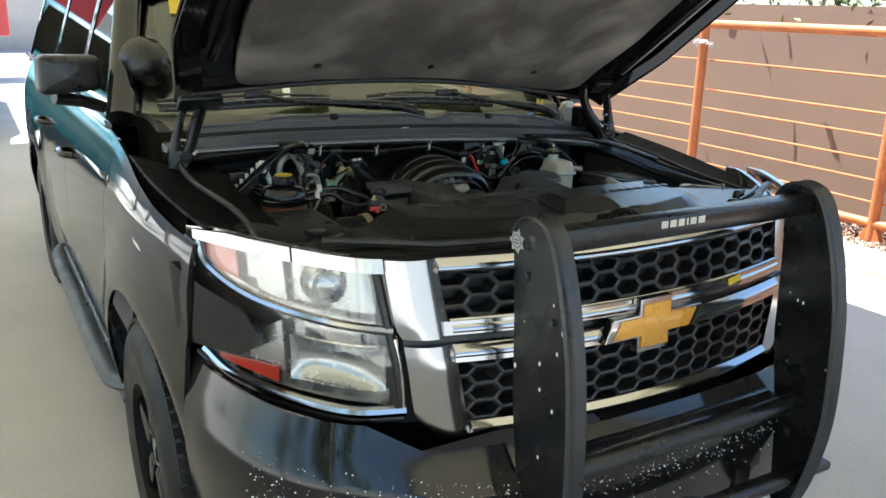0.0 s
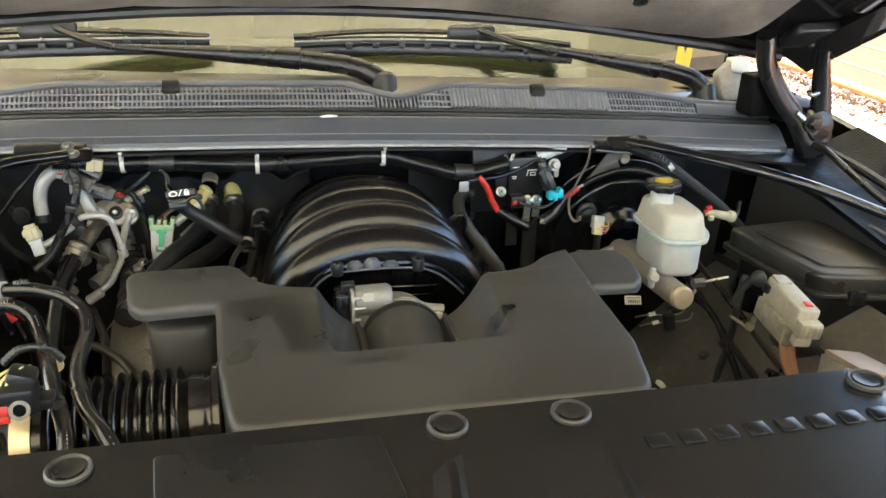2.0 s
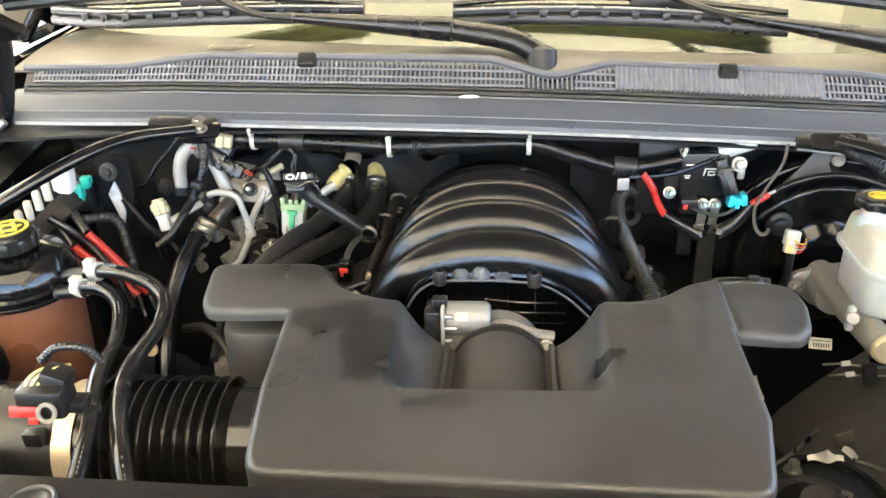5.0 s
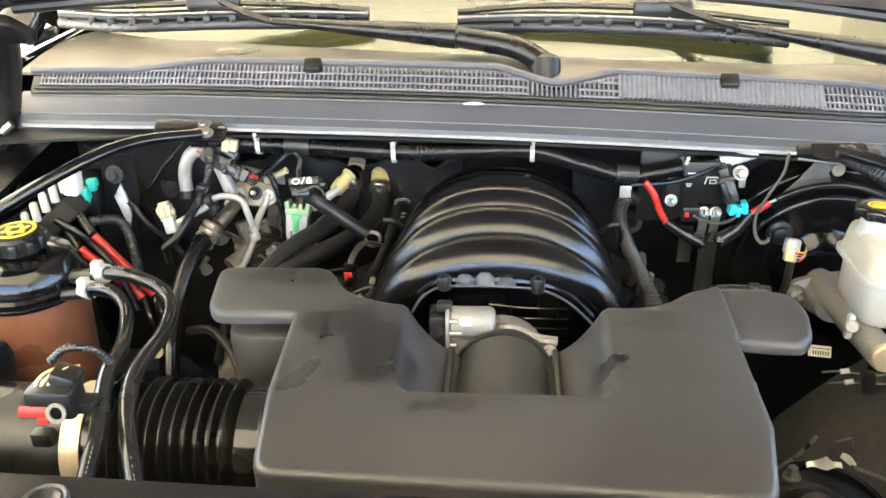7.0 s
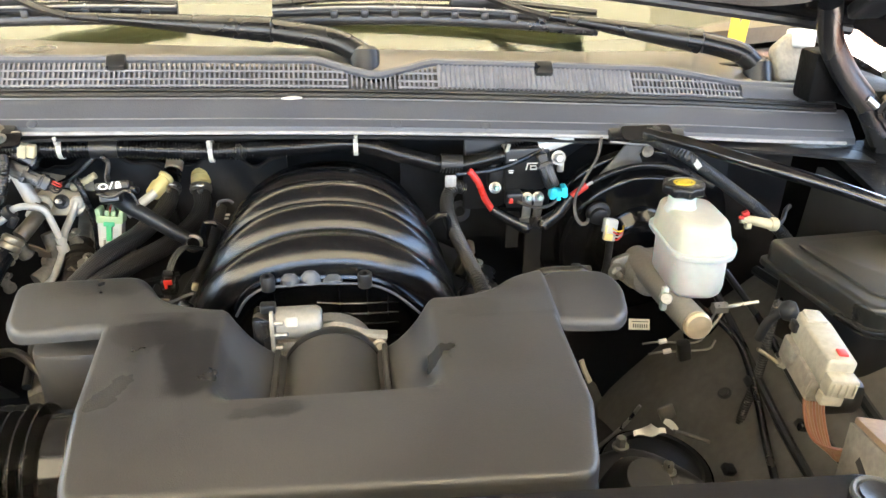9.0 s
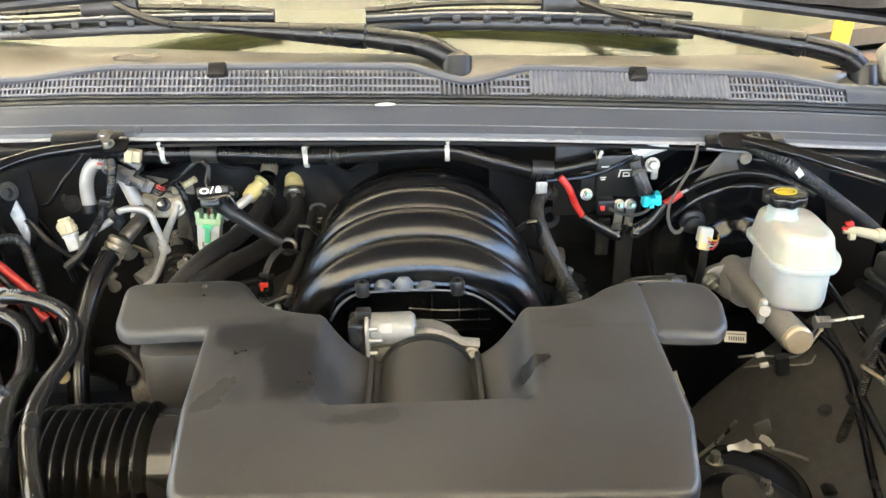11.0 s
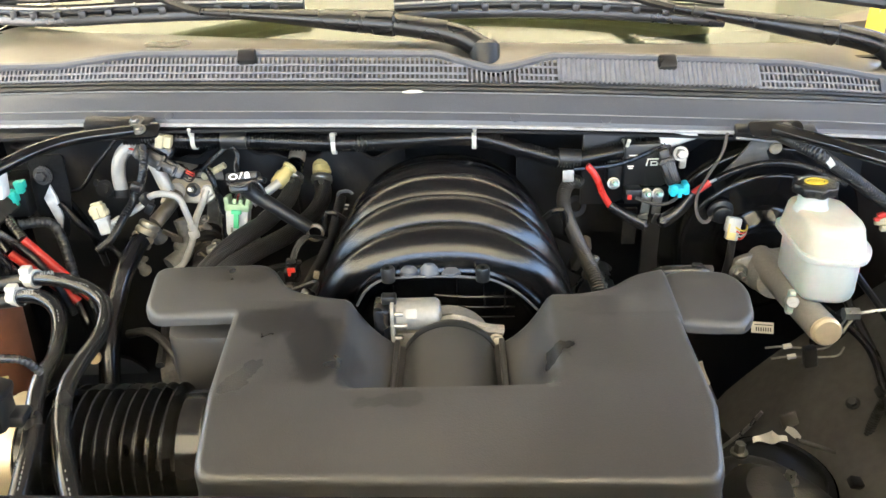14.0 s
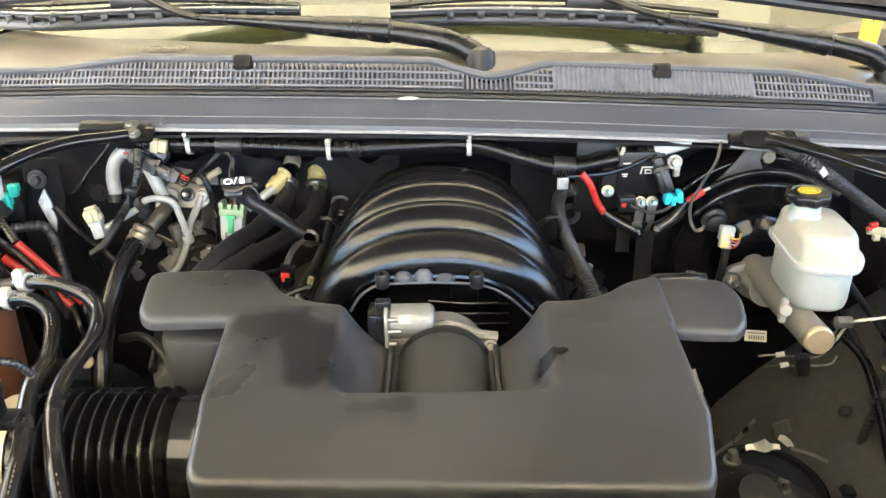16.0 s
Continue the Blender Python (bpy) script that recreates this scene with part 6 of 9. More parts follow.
def engine_top():
    """Intake manifold with arched runners, throttle body and coils."""
    e = thing("intake_manifold", "black plastic V8 intake manifold with arched runners", "engine manifold")
    XC = -0.037
    def arch(y, top, half, low, r, flat):
        pts = []
        for k in range(33):
            a = math.pi * k / 32
            c, s_ = math.cos(a), math.sin(a)
            pts.append((XC - half * math.copysign(abs(c) ** 0.85, c), y - 0.012 * s_, low + (top - low) * s_ ** 0.8))
        return tube(pts, r, 14, raw=True, flat=flat)
    for y, top, half in ((0.922, 1.120, 0.144), (0.983, 1.131, 0.141), (1.043, 1.134, 0.136), (1.102, 1.128, 0.131), (1.158, 1.115, 0.124)):
        part("runner", arch(y, top, half, 0.94, 0.031, 1.0), M["manifold"], e)
    def dome(u, v):
        a = math.pi * u
        c, s_ = math.cos(a), math.sin(a)
        half = 0.122 - 0.012 * v
        return (XC - half * math.copysign(abs(c) ** 0.85, c), 0.905 + 0.27 * v, 0.93 + 0.188 * s_ ** 0.8)
    part("plenum", sheet(dome, 24, 4, 0.008), M["manifold"], e)
    # front flange and ribbed mouth, backed near-black in place of the shade inside
    ring = [(-0.137, 1.070), (-0.125, 1.090), (-0.108, 1.103), (-0.092, 1.106), (-0.04, 1.107), (0.011, 1.103), (0.036, 1.093), (0.055, 1.078), (0.074, 1.058)]
    part("flange_lip", tube([(x, 0.872, z) for x, z in ring], 0.0016, 8, 0.01), M["cowlgrey"], e)
    part("flange_web", tube([(x, 0.882, z + 0.003) for x, z in ring], 0.0045, 8, 0.01), M["manifold"], e)
    part("flange_lip", tube([(x, 0.892, z + 0.008) for x, z in ring], 0.0016, 8, 0.01), M["cowlgrey"], e)
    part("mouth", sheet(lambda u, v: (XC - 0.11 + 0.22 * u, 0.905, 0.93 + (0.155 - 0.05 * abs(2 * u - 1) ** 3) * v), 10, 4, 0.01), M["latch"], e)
    for z in (1.02, 1.038, 1.052, 1.066):
        part("mouth_rib", tube([(XC - 0.01, 0.90, z), (XC + 0.03, 0.888, z + 0.003), (XC + 0.085, 0.898, z - 0.004)], 0.0016, 6, 0.01), M["manifold"], e)
    for x in (-0.118, -0.095, -0.020, 0.012, 0.036):
        part("mouth_web", box(0.0022, 0.010, 0.045, (x, 0.898, 1.070), 0.0006), M["manifold"], e)
    for x, z in ((-0.098, 1.103), (0.010, 1.101)):
        part("cover_peg", lathe([(0.0078, 0), (0.0082, 0.014), (0.0070, 0.017), (0.003, 0.017), (0.003, 0.013)], (x, 0.872, z), None, 18), M["plastic"], e)
    for x, k in ((-0.074, 1.0), (-0.051, 1.25), (-0.026, 0.7)):
        part("boss", lathe([(0.012, 0), (0.011, 0.006 * k), (0.006, 0.011 * k), (0, 0.012 * k)], (x, 0.882, 1.106), None, 16), M["cowlgrey"], e)
    for s, y in ((-1, 1.10), (1, 1.09)):
        part("clip_bracket", tube([(XC + s * 0.128, y, 1.06), (XC + s * 0.150, y - 0.01, 1.085), (XC + s * 0.165, y - 0.01, 1.085), (XC + s * 0.168, y - 0.01, 1.05)], 0.004, 6, 0.01), M["plastic"], e)
    t = thing("throttle_body", "cast aluminium electronic throttle body in front of the manifold", "throttle body")
    part("motor_housing", lathe([(0.015, 0), (0.0175, 0.003), (0.0175, 0.044), (0.015, 0.048)], (-0.087, 0.808, 1.098), rot(0, 90), 28), M["castworn"], t)
    part("motor_plate", slab(rounded([(-0.020, -0.030), (0.016, -0.030), (0.018, 0.012), (0.006, 0.021), (-0.012, 0.020), (-0.020, 0.008)], 0.005, 4), -0.002, 0.002, 0.0008, 2, False), M["castworn"], t, matrix=Matrix.Translation((-0.0885, 0.806, 1.098)) @ rot(90, 0, 90))
    for y, z, h in ((0.795, 1.106, 0.010), (0.791, 1.094, 0.014), (0.792, 1.078, 0.008)):
        part("motor_screw", lathe([(0.0034, 0), (0.0034, h), (0.0022, h + 0.001), (0, h + 0.001)], (-0.087, y, z), rot(0, 90), 12), M["steel"], t)
    part("pressed_cap", lathe([(0.0150, 0.0), (0.0130, 0.002), (0.0, 0.003)], (-0.0395, 0.808, 1.098), rot(0, 90), 24), M["steel"], t)
    part("cast_body", merge(box(0.105, 0.045, 0.055, (-0.052, 0.826, 1.050), 0.014), lathe([(0.048, 0), (0.05, 0.02)], (-0.03, 0.84, 1.04), rot(90), 28)), M["cast"], t)
    part("connector", merge(box(0.018, 0.032, 0.045, (-0.100, 0.808, 1.090), 0.004), box(0.016, 0.012, 0.010, (-0.092, 0.806, 1.119), 0.002)), M["plastic"], t)
    part("edge_plate", tube([(-0.045, 0.808, 1.083), (-0.02, 0.806, 1.091), (0.008, 0.808, 1.078), (0.030, 0.81, 1.073)], 0.006, 8, 0.008), M["cast"], t)
    for x, z in ((-0.088, 1.062), (0.022, 1.066)):
        part("bolt", bolt((x, 0.800, z), 0.0055, 0.006, rot(60)), M["castworn"], t)
    part("print_mark", box(0.012, 0.001, 0.010, (-0.068, 0.7925, 1.108), 0, rot(-35)), M["lampgrey"], t)


def air_inlet():
    b = thing("air_inlet_hose", "glossy black bellows hose from the air box to the intake duct", "air hose")
    c = Vector((0, 0.672, 1.036))
    prof = [(0.053, 0.200), (0.053, 0.240), (0.058, 0.243), (0.066, 0.246), (0.067, 0.250), (0.066, 0.254), (0.055, 0.257), (0.0555, 0.262), (0.0565, 0.264), (0.0565, 0.278), (0.053, 0.281)]
    x = 0.284
    while x < 0.408:
        prof += [(0.0510, x), (0.0600, x + 0.0026), (0.0635, x + 0.0036), (0.0642, x + 0.0046), (0.0635, x + 0.0056), (0.0600, x + 0.0066), (0.0510, x + 0.0092)]
        x += 0.0121
    prof += [(0.056, x + 0.002), (0.056, 0.44)]
    part("bellows", lathe(prof, c, rot(0, -90), 56), M["bellows"], b, "glossy bellows with ring folds")
    part("duct_neck", lathe([(0.052, 0.18), (0.052, 0.242)], c, rot(0, -90), 36), M["satin"], b)
    mf = thing("air_flow_housing", "dark air flow meter housing with a pale metal clamp band", "sensor housing")
    part("tube_body", lathe([(0.052, 0.42), (0.054, 0.45), (0.056, 0.60)], c, rot(0, -90), 36), M["plastic"], mf)
    part("clamp_band", lathe([(0.0585, 0.428), (0.0585, 0.447), (0.0565, 0.447), (0.0565, 0.428)], c, rot(0, -90), 36, True), M["tan_band"], mf)
    part("clamp_screw", box(0.02, 0.014, 0.016, (-0.46, 0.625, 1.076), 0.003), M["plastic"], mf)
    moved = Matrix.Translation((0.040, 0.004, 0.032))
    cn = part("sensor_plug", merge(box(0.044, 0.030, 0.030, (-0.470, 0.612, 1.098), 0.005), box(0.026, 0.024, 0.020, (-0.462, 0.622, 1.112), 0.005, rot(0, 20)), box(0.020, 0.020, 0.012, (-0.446, 0.618, 1.088), 0.003)), M["plastic"], mf, matrix=moved)
    part("red_lock", merge(box(0.026, 0.004, 0.010, (-0.484, 0.596, 1.094), 0.001, rot(-20)), box(0.010, 0.004, 0.008, (-0.476, 0.595, 1.086), 0.001, rot(-20))), M["red"], cn, matrix=moved)
    part("ring_face", lathe([(0.006, 0), (0.0095, 0), (0.0095, 0.002), (0.006, 0.002)], (-0.461, 0.594, 1.095), rot(70), 18, True), M["sensor"], cn, matrix=moved)
    for q in range(3):
        part("yellow_wire", tube([(-0.485 + 0.005 * q, 0.606, 1.108), (-0.482 + 0.005 * q, 0.612, 1.118 - 0.002 * q), (-0.472 + 0.005 * q, 0.622, 1.122), (-0.458, 0.64, 1.114)], 0.0014, 7, 0.005), M["yellowed"], mf, "yellowed sensor wire", matrix=moved)
    part("wire_loop", tube([(-0.478, 0.63, 1.125), (-0.462, 0.635, 1.136), (-0.440, 0.64, 1.132), (-0.430, 0.645, 1.115)], 0.0042, 10, ribs=0.004), M["hose"], mf, matrix=moved)
    ab = thing("air_box", "black plastic air filter box in the corner of the bay", "air box")
    part("lower_half", box(0.26, 0.30, 0.16, (-0.685, 0.60, 0.985), 0.025), M["plastic"], ab)
    part("upper_half", box(0.27, 0.305, 0.06, (-0.685, 0.60, 1.080), 0.02), M["plastic"], ab)


def coolant_tank():
    t = thing("coolant_tank", "coolant surge tank with brown body and black lid", "coolant tank")
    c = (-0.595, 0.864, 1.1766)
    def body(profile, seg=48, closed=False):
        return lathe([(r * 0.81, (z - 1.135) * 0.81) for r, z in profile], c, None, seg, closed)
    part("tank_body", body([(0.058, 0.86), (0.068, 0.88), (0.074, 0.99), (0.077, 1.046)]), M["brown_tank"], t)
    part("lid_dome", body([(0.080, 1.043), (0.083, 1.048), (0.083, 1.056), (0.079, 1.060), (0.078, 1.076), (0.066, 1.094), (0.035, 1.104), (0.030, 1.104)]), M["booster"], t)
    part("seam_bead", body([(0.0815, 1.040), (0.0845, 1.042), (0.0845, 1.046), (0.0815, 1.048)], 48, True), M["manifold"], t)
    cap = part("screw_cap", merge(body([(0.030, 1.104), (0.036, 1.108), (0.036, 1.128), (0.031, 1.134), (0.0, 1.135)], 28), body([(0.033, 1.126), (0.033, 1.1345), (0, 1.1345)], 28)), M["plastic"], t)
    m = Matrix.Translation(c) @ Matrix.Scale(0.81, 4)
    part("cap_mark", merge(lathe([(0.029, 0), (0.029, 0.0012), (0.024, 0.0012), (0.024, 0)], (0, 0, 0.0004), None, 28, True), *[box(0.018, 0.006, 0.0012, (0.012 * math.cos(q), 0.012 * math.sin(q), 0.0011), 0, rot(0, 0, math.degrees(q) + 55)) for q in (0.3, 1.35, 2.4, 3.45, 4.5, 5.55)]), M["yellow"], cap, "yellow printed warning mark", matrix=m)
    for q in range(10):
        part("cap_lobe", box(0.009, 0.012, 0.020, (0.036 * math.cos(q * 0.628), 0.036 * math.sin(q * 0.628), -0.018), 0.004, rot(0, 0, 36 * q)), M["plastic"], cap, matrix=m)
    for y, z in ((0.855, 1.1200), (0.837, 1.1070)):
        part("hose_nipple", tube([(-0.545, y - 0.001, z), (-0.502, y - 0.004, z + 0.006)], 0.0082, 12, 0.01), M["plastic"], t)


def brakes():
    bo = thing("brake_booster", "large black round brake booster on the firewall", "brake booster")
    c = Vector((0.425, 1.16, 1.00))
    turn = rot(90 + 8)
    part("shell", lathe([(0.135, -0.08), (0.147, -0.012), (0.149, -0.006), (0.1475, -0.001), (0.144, 0.001), (0.126, 0.001), (0.1235, 0.003), (0.121, 0.022), (0.1185, 0.0255), (0.114, 0.027), (0.070, 0.024), (0.060, 0.026), (0.054, 0.040), (0.045, 0.044), (0.0, 0.044)], c, turn, 72), M["booster"], bo, sharp=60)
    part("rim_bead", lathe([(0.1485, -0.012), (0.1505, -0.009), (0.1485, -0.006), (0.146, -0.009)], c, turn, 56, True), M["paint"], bo)
    part("vent_grommet", lathe([(0.016, 0.0), (0.018, 0.003), (0.018, 0.008), (0.013, 0.011), (0.013, 0.018), (0.010, 0.020), (0, 0.020)], (0.352, 1.118, 1.064), turn, 24), M["rubber"], bo)
    r = thing("brake_master_cylinder", "cast master cylinder with a milky brake fluid reservoir", "brake cylinder")
    ax = Vector((0.392, 1.08, 1.005))
    part("cast_flange", merge(slab(rounded([(-0.050, -0.014), (-0.036, -0.018), (-0.018, -0.034), (0.030, -0.034), (0.062, -0.018), (0.062, 0.020), (0.020, 0.030), (-0.030, 0.020), (-0.050, 0.012)], 0.008, 4), -0.006, 0.006, 0.002, 2, False), lathe([(0.033, 0.0), (0.030, 0.020), (0.026, 0.040)], (0.0, -0.004, 0), None, 24)), M["cast"], r, matrix=Matrix.Translation((0.418, 1.078, 0.990)) @ rot(84, 0, -3))
    part("cylinder", tube([(0.408, 1.09, 1.00), (0.413, 0.98, 1.005), (0.421, 0.895, 1.007)], 0.0185, 24, 0.02), M["castworn"], r)
    part("end_plug", lathe([(0.0180, 0), (0.0180, 0.006), (0.0155, 0.009), (0, 0.009)], (0.422, 0.893, 1.007), rot(84), 28), M["tan_band"], r)
    part("bolt", merge(bolt((0.374, 1.070, 0.989), 0.0085, 0.010, rot(84)), lathe([(0.0045, 0.008), (0.0045, 0.026), (0.003, 0.028), (0, 0.028)], (0.374, 1.070, 0.989), rot(84), 12)), M["steel"], r)
    part("side_port", merge(lathe([(0.008, 0), (0.008, 0.016), (0.0065, 0.018)], (0.396, 0.940, 1.020), rot(60, -30), 16), box(0.008, 0.010, 0.014, (0.402, 0.945, 1.014), 0.003, rot(0, -12))), M["cast"], r)
    # reservoir: an upper and a lower part with a flange between
    def slim(pts):
        return [(0.447 + (x - 0.447) * 0.86, 0.985 + (y - 0.985) * 0.93) for x, y in pts]
    low = rounded(slim([(0.396, 0.925), (0.460, 0.915), (0.486, 0.95), (0.484, 1.03), (0.396, 1.035)]), 0.022, 5)
    res = part("reservoir", slab(low, 1.022, 1.085, 0.010, 3, False), M["white_tank"], r, "milky white plastic reservoir")
    flange = rounded(slim([(0.388, 0.918), (0.466, 0.905), (0.496, 0.945), (0.494, 1.045), (0.388, 1.05)]), 0.025, 5)
    part("seam", slab(flange, 1.080, 1.088, 0.002, 2, False), M["white_tank"], res)
    top = rounded(slim([(0.391, 0.924), (0.463, 0.911), (0.491, 0.95), (0.489, 1.04), (0.391, 1.044)]), 0.025, 5)
    cx, cy = 0.438, 0.98
    def shoulder(v):
        if v.z > 1.11:
            return Vector((cx + (v.x - cx) * 0.90, cy + (v.y - cy) * 0.90, v.z - 0.10 * (v.x - 0.40)))
        return v
    part("upper_tank", slab(top, 1.086, 1.128, 0.014, 4, True, shoulder), M["warm_lit_tank"], res)
    part("neck", lathe([(0.022, 0), (0.018, 0.008), (0.018, 0.026)], (0.424, 0.995, 1.120), None, 24), M["white_tank"], res)
    cap = part("cap", slab([(0.424 + (0.0262 + 0.0018 * math.cos(8 * q * math.pi / 36)) * math.cos(q * math.pi / 36), 0.995 + (0.0262 + 0.0018 * math.cos(8 * q * math.pi / 36)) * math.sin(q * math.pi / 36)) for q in range(72)], 1.144, 1.157, 0.003, 3, False), M["plastic"], res, "black lobed cap with a yellow mark")
    part("cap_print", merge(*[box(0.0028, 0.0016, 0.0005, (0.424 + 0.0205 * math.cos(a_), 0.995 + 0.0165 * math.sin(a_), 1.1574), 0, rot(0, 0, math.degrees(a_) + 90)) for a_ in [0.5 + 0.19 * q for q in range(12)]]), M["stripe"], cap)
    part("cap_mark", lathe([(0.0125, 0), (0.0125, 0.001), (0.0095, 0.001), (0.0095, 0)], (0.424, 0.995, 1.1575), Matrix.Diagonal((1.15, 0.85, 1, 1)), 20, True), M["yellow"], cap)
    part("cap_disc", lathe([(0.0080, 0), (0.0080, 0.0008), (0, 0.0008)], (0.424, 0.995, 1.1575), Matrix.Diagonal((1.15, 0.70, 1, 1)), 16), M["yellow"], cap)
    part("tank_foot", box(0.009, 0.010, 0.034, (0.393, 0.935, 1.022), 0.003), M["white_tank"], res)
    part("bleed_fitting", merge(lathe([(0.008, 0), (0.008, 0.018)], (0.446, 0.905, 1.022), rot(0, 90), 6), tube([(0.46, 0.905, 1.022), (0.505, 0.905, 1.028)], 0.0022, 6, 0.01)), M["steel"], r)
    part("brake_line", tube([(0.452, 0.90, 1.030), (0.447, 0.905, 1.005), (0.450, 0.92, 0.972), (0.438, 0.92, 0.9605), (0.406, 0.92, 0.963), (0.385, 0.92, 0.965), (0.368, 0.925, 0.960)], 0.0014, 8, 0.006), M["steel"], r)
    part("brake_line", tube([(0.470, 0.93, 0.955), (0.458, 0.92, 0.949), (0.425, 0.92, 0.948), (0.394, 0.92, 0.949), (0.378, 0.925, 0.943)], 0.0014, 8, 0.006), M["steel"], r)
    part("line_nut", merge(lathe([(0.0035, -0.005), (0.0035, 0.005)], (0.392, 0.918, 0.967), rot(0, 80), 6), lathe([(0.0035, -0.005), (0.0035, 0.005)], (0.400, 0.918, 0.951), rot(0, 80), 6)), M["chain"], r)
    part("line_clip", box(0.017, 0.014, 0.028, (0.421, 0.915, 0.953), 0.003, rot(0, -10)), M["plastic"], r)
    s = thing("vacuum_sensor_plug", "small grey and yellow wired plug on the booster", "connector")
    turn = Matrix.Translation((0.361, 1.082, 1.050)) @ rot(-18, 8, -6)
    part("shell", merge(box(0.0195, 0.018, 0.022, (0, 0, 0.006), 0.003), box(0.016, 0.015, 0.012, (0.001, 0, -0.009), 0.002)), M["grey_conn"], s, matrix=turn)
    part("yellow_lock", merge(box(0.012, 0.003, 0.010, (-0.002, -0.0088, -0.009), 0.001), box(0.003, 0.003, 0.016, (-0.007, -0.0096, 0.000), 0.001)), M["yellowed"], s, matrix=turn)
    for i, col in enumerate(("yellow", "red", "stripe", "red")):
        part("thin_lead", tube([turn @ Vector((0.002 + 0.002 * i, -0.009, 0.004 - 0.005 * i)), turn @ Vector((0.010, -0.013, 0.001 - 0.004 * i)), turn @ Vector((0.017, -0.008, 0.003 - 0.002 * i)), turn @ Vector((0.020, 0.004, 0.008))], 0.0012, 6, 0.003), M[col], s)
    part("lead", tube([(0.363, 1.08, 1.035), (0.362, 1.08, 1.00), (0.358, 1.085, 0.95)], 0.0055, 10, 0.01), M["rubber"], s)


def lettering(words, size, m):
    """Words in the built-in font as a thin mesh, centred on m."""
    cu = bpy.data.curves.new("words", "FONT")
    cu.body, cu.size, cu.extrude, cu.align_x, cu.align_y = words, size, 0.0002, "CENTER", "CENTER"
    ob = bpy.data.objects.new("words", cu)
    scene.collection.objects.link(ob)
    bpy.context.view_layer.update()
    me = bpy.data.meshes.new_from_object(ob)
    bm = bmesh.new()
    bm.from_mesh(me)
    bm.transform(m)
    bpy.data.objects.remove(ob)
    bpy.data.curves.remove(cu)
    bpy.data.meshes.remove(me)
    return bm


def corrugated(name, pts, r, label, ribs=0.005, material="hose", cat="wiring loom"):
    o = put(name, tube(pts, r, 12, ribs=ribs, depth=0.14), M[material])
    return tagged(o, label, cat)


def wiring():
    w = thing("firewall_loom", "black corrugated wiring loom tied along the firewall", "wiring loom")
    path = [(-0.475, 1.13, 1.194), (-0.40, 1.14, 1.183), (-0.317, 1.145, 1.178), (-0.188, 1.145, 1.169), (-0.09, 1.145, 1.170), (0.007, 1.145, 1.171), (0.075, 1.143, 1.152), (0.141, 1.14, 1.136), (0.212, 1.14, 1.147), (0.275, 1.14, 1.162)]
    part("sleeve", tube(path, 0.0132, 18, ribs=0.0042, depth=0.17), M["hose"], w)
    part("branch", tube([(0.145, 1.125, 1.128), (0.20, 1.122, 1.134), (0.24, 1.122, 1.148), (0.272, 1.128, 1.163)], 0.0040, 10, ribs=0.0032, depth=0.2), M["hose"], w)
    for x, z in ((-0.382, 1.182), (-0.188, 1.169), (0.007, 1.171), (0.217, 1.148)):
        part("cable_tie", merge(lathe([(0.0150, -0.003), (0.0150, 0.003), (0.0132, 0.003), (0.0132, -0.003)], (x, 1.143, z), rot(0, 90), 18, True), tube([(x, 1.127, z + 0.010), (x + 0.001, 1.120, z + 0.022)], 0.003, 6, 0.01)), M["white"], w, "pale nylon cable tie")
    part("tape_wrap", tube([(-0.345, 1.143, 1.180), (-0.31, 1.144, 1.178)], 0.0135, 12, 0.01), M["rubber"], w)
    part("tape_wrap", tube([(0.125, 1.14, 1.140), (0.155, 1.14, 1.137)], 0.0135, 12, 0.01), M["rubber"], w)
    part("ivory_clip", merge(box(0.011, 0.014, 0.019, (-0.422, 1.118, 1.190), 0.002, rot(0, 14)), box(0.011, 0.012, 0.017, (-0.412, 1.119, 1.188), 0.002, rot(0, 14))), M["ivory"], w)
    part("pale_end", tube([(0.265, 1.135, 1.160), (0.31, 1.13, 1.178)], 0.011, 10, 0.01), M["grey_conn"], w)
    part("foil_tab", box(0.016, 0.004, 0.018, (0.137, 1.12, 1.120), 0.002), M["foil"], w)
    # braces from cowl to fenders
    for pts, nm in (([(-0.45, 1.10, 1.212), (-0.519, 1.05, 1.218), (-0.566, 0.99, 1.212), (-0.66, 0.92, 1.17), (-0.74, 0.88, 1.12)], "cowl_brace"), ([(0.400, 1.08, 1.196), (0.435, 1.02, 1.200), (0.485, 0.93, 1.205), (0.60, 0.87, 1.18), (0.74, 0.82, 1.13)], "cowl_brace")):
        b = thing(nm, "black steel brace from the cowl to the fender", "brace", "cowl braces")
        part("rod", tube(pts, 0.0105, 16, 0.01, flat=0.75), M["paint_dusty"], b)
        p = pts[0]
        part("foot", slab(rounded([(-0.035, -0.014), (0.035, -0.014), (0.035, 0.014), (-0.035, 0.014)], 0.008), 0, 0.004, 0.001), M["paint_dusty"], b, matrix=Matrix.Translation((p[0], p[1] + 0.004, p[2] - 0.004)) @ rot(25))
        part("bolt", bolt((p[0] + 0.01, p[1], p[2]), 0.006, 0.006, rot(25)), M["steel"], b)
    sp = thing("cowl_side_plate", "dusty dark grey cowl side plate with a round hole", "plate")
    part("plate", slab(rounded([(0.340, 1.108), (0.372, 1.138), (0.395, 1.166), (0.462, 1.160), (0.476, 1.138), (0.450, 1.124), (0.395, 1.120)], 0.008, 4), 0, 0.004, 0.001, 2, False, lambda v: Vector((v.x, 1.135 + v.z + 0.3 * (v.x - 0.40), v.y))), M["haze_lifted_black"], sp)
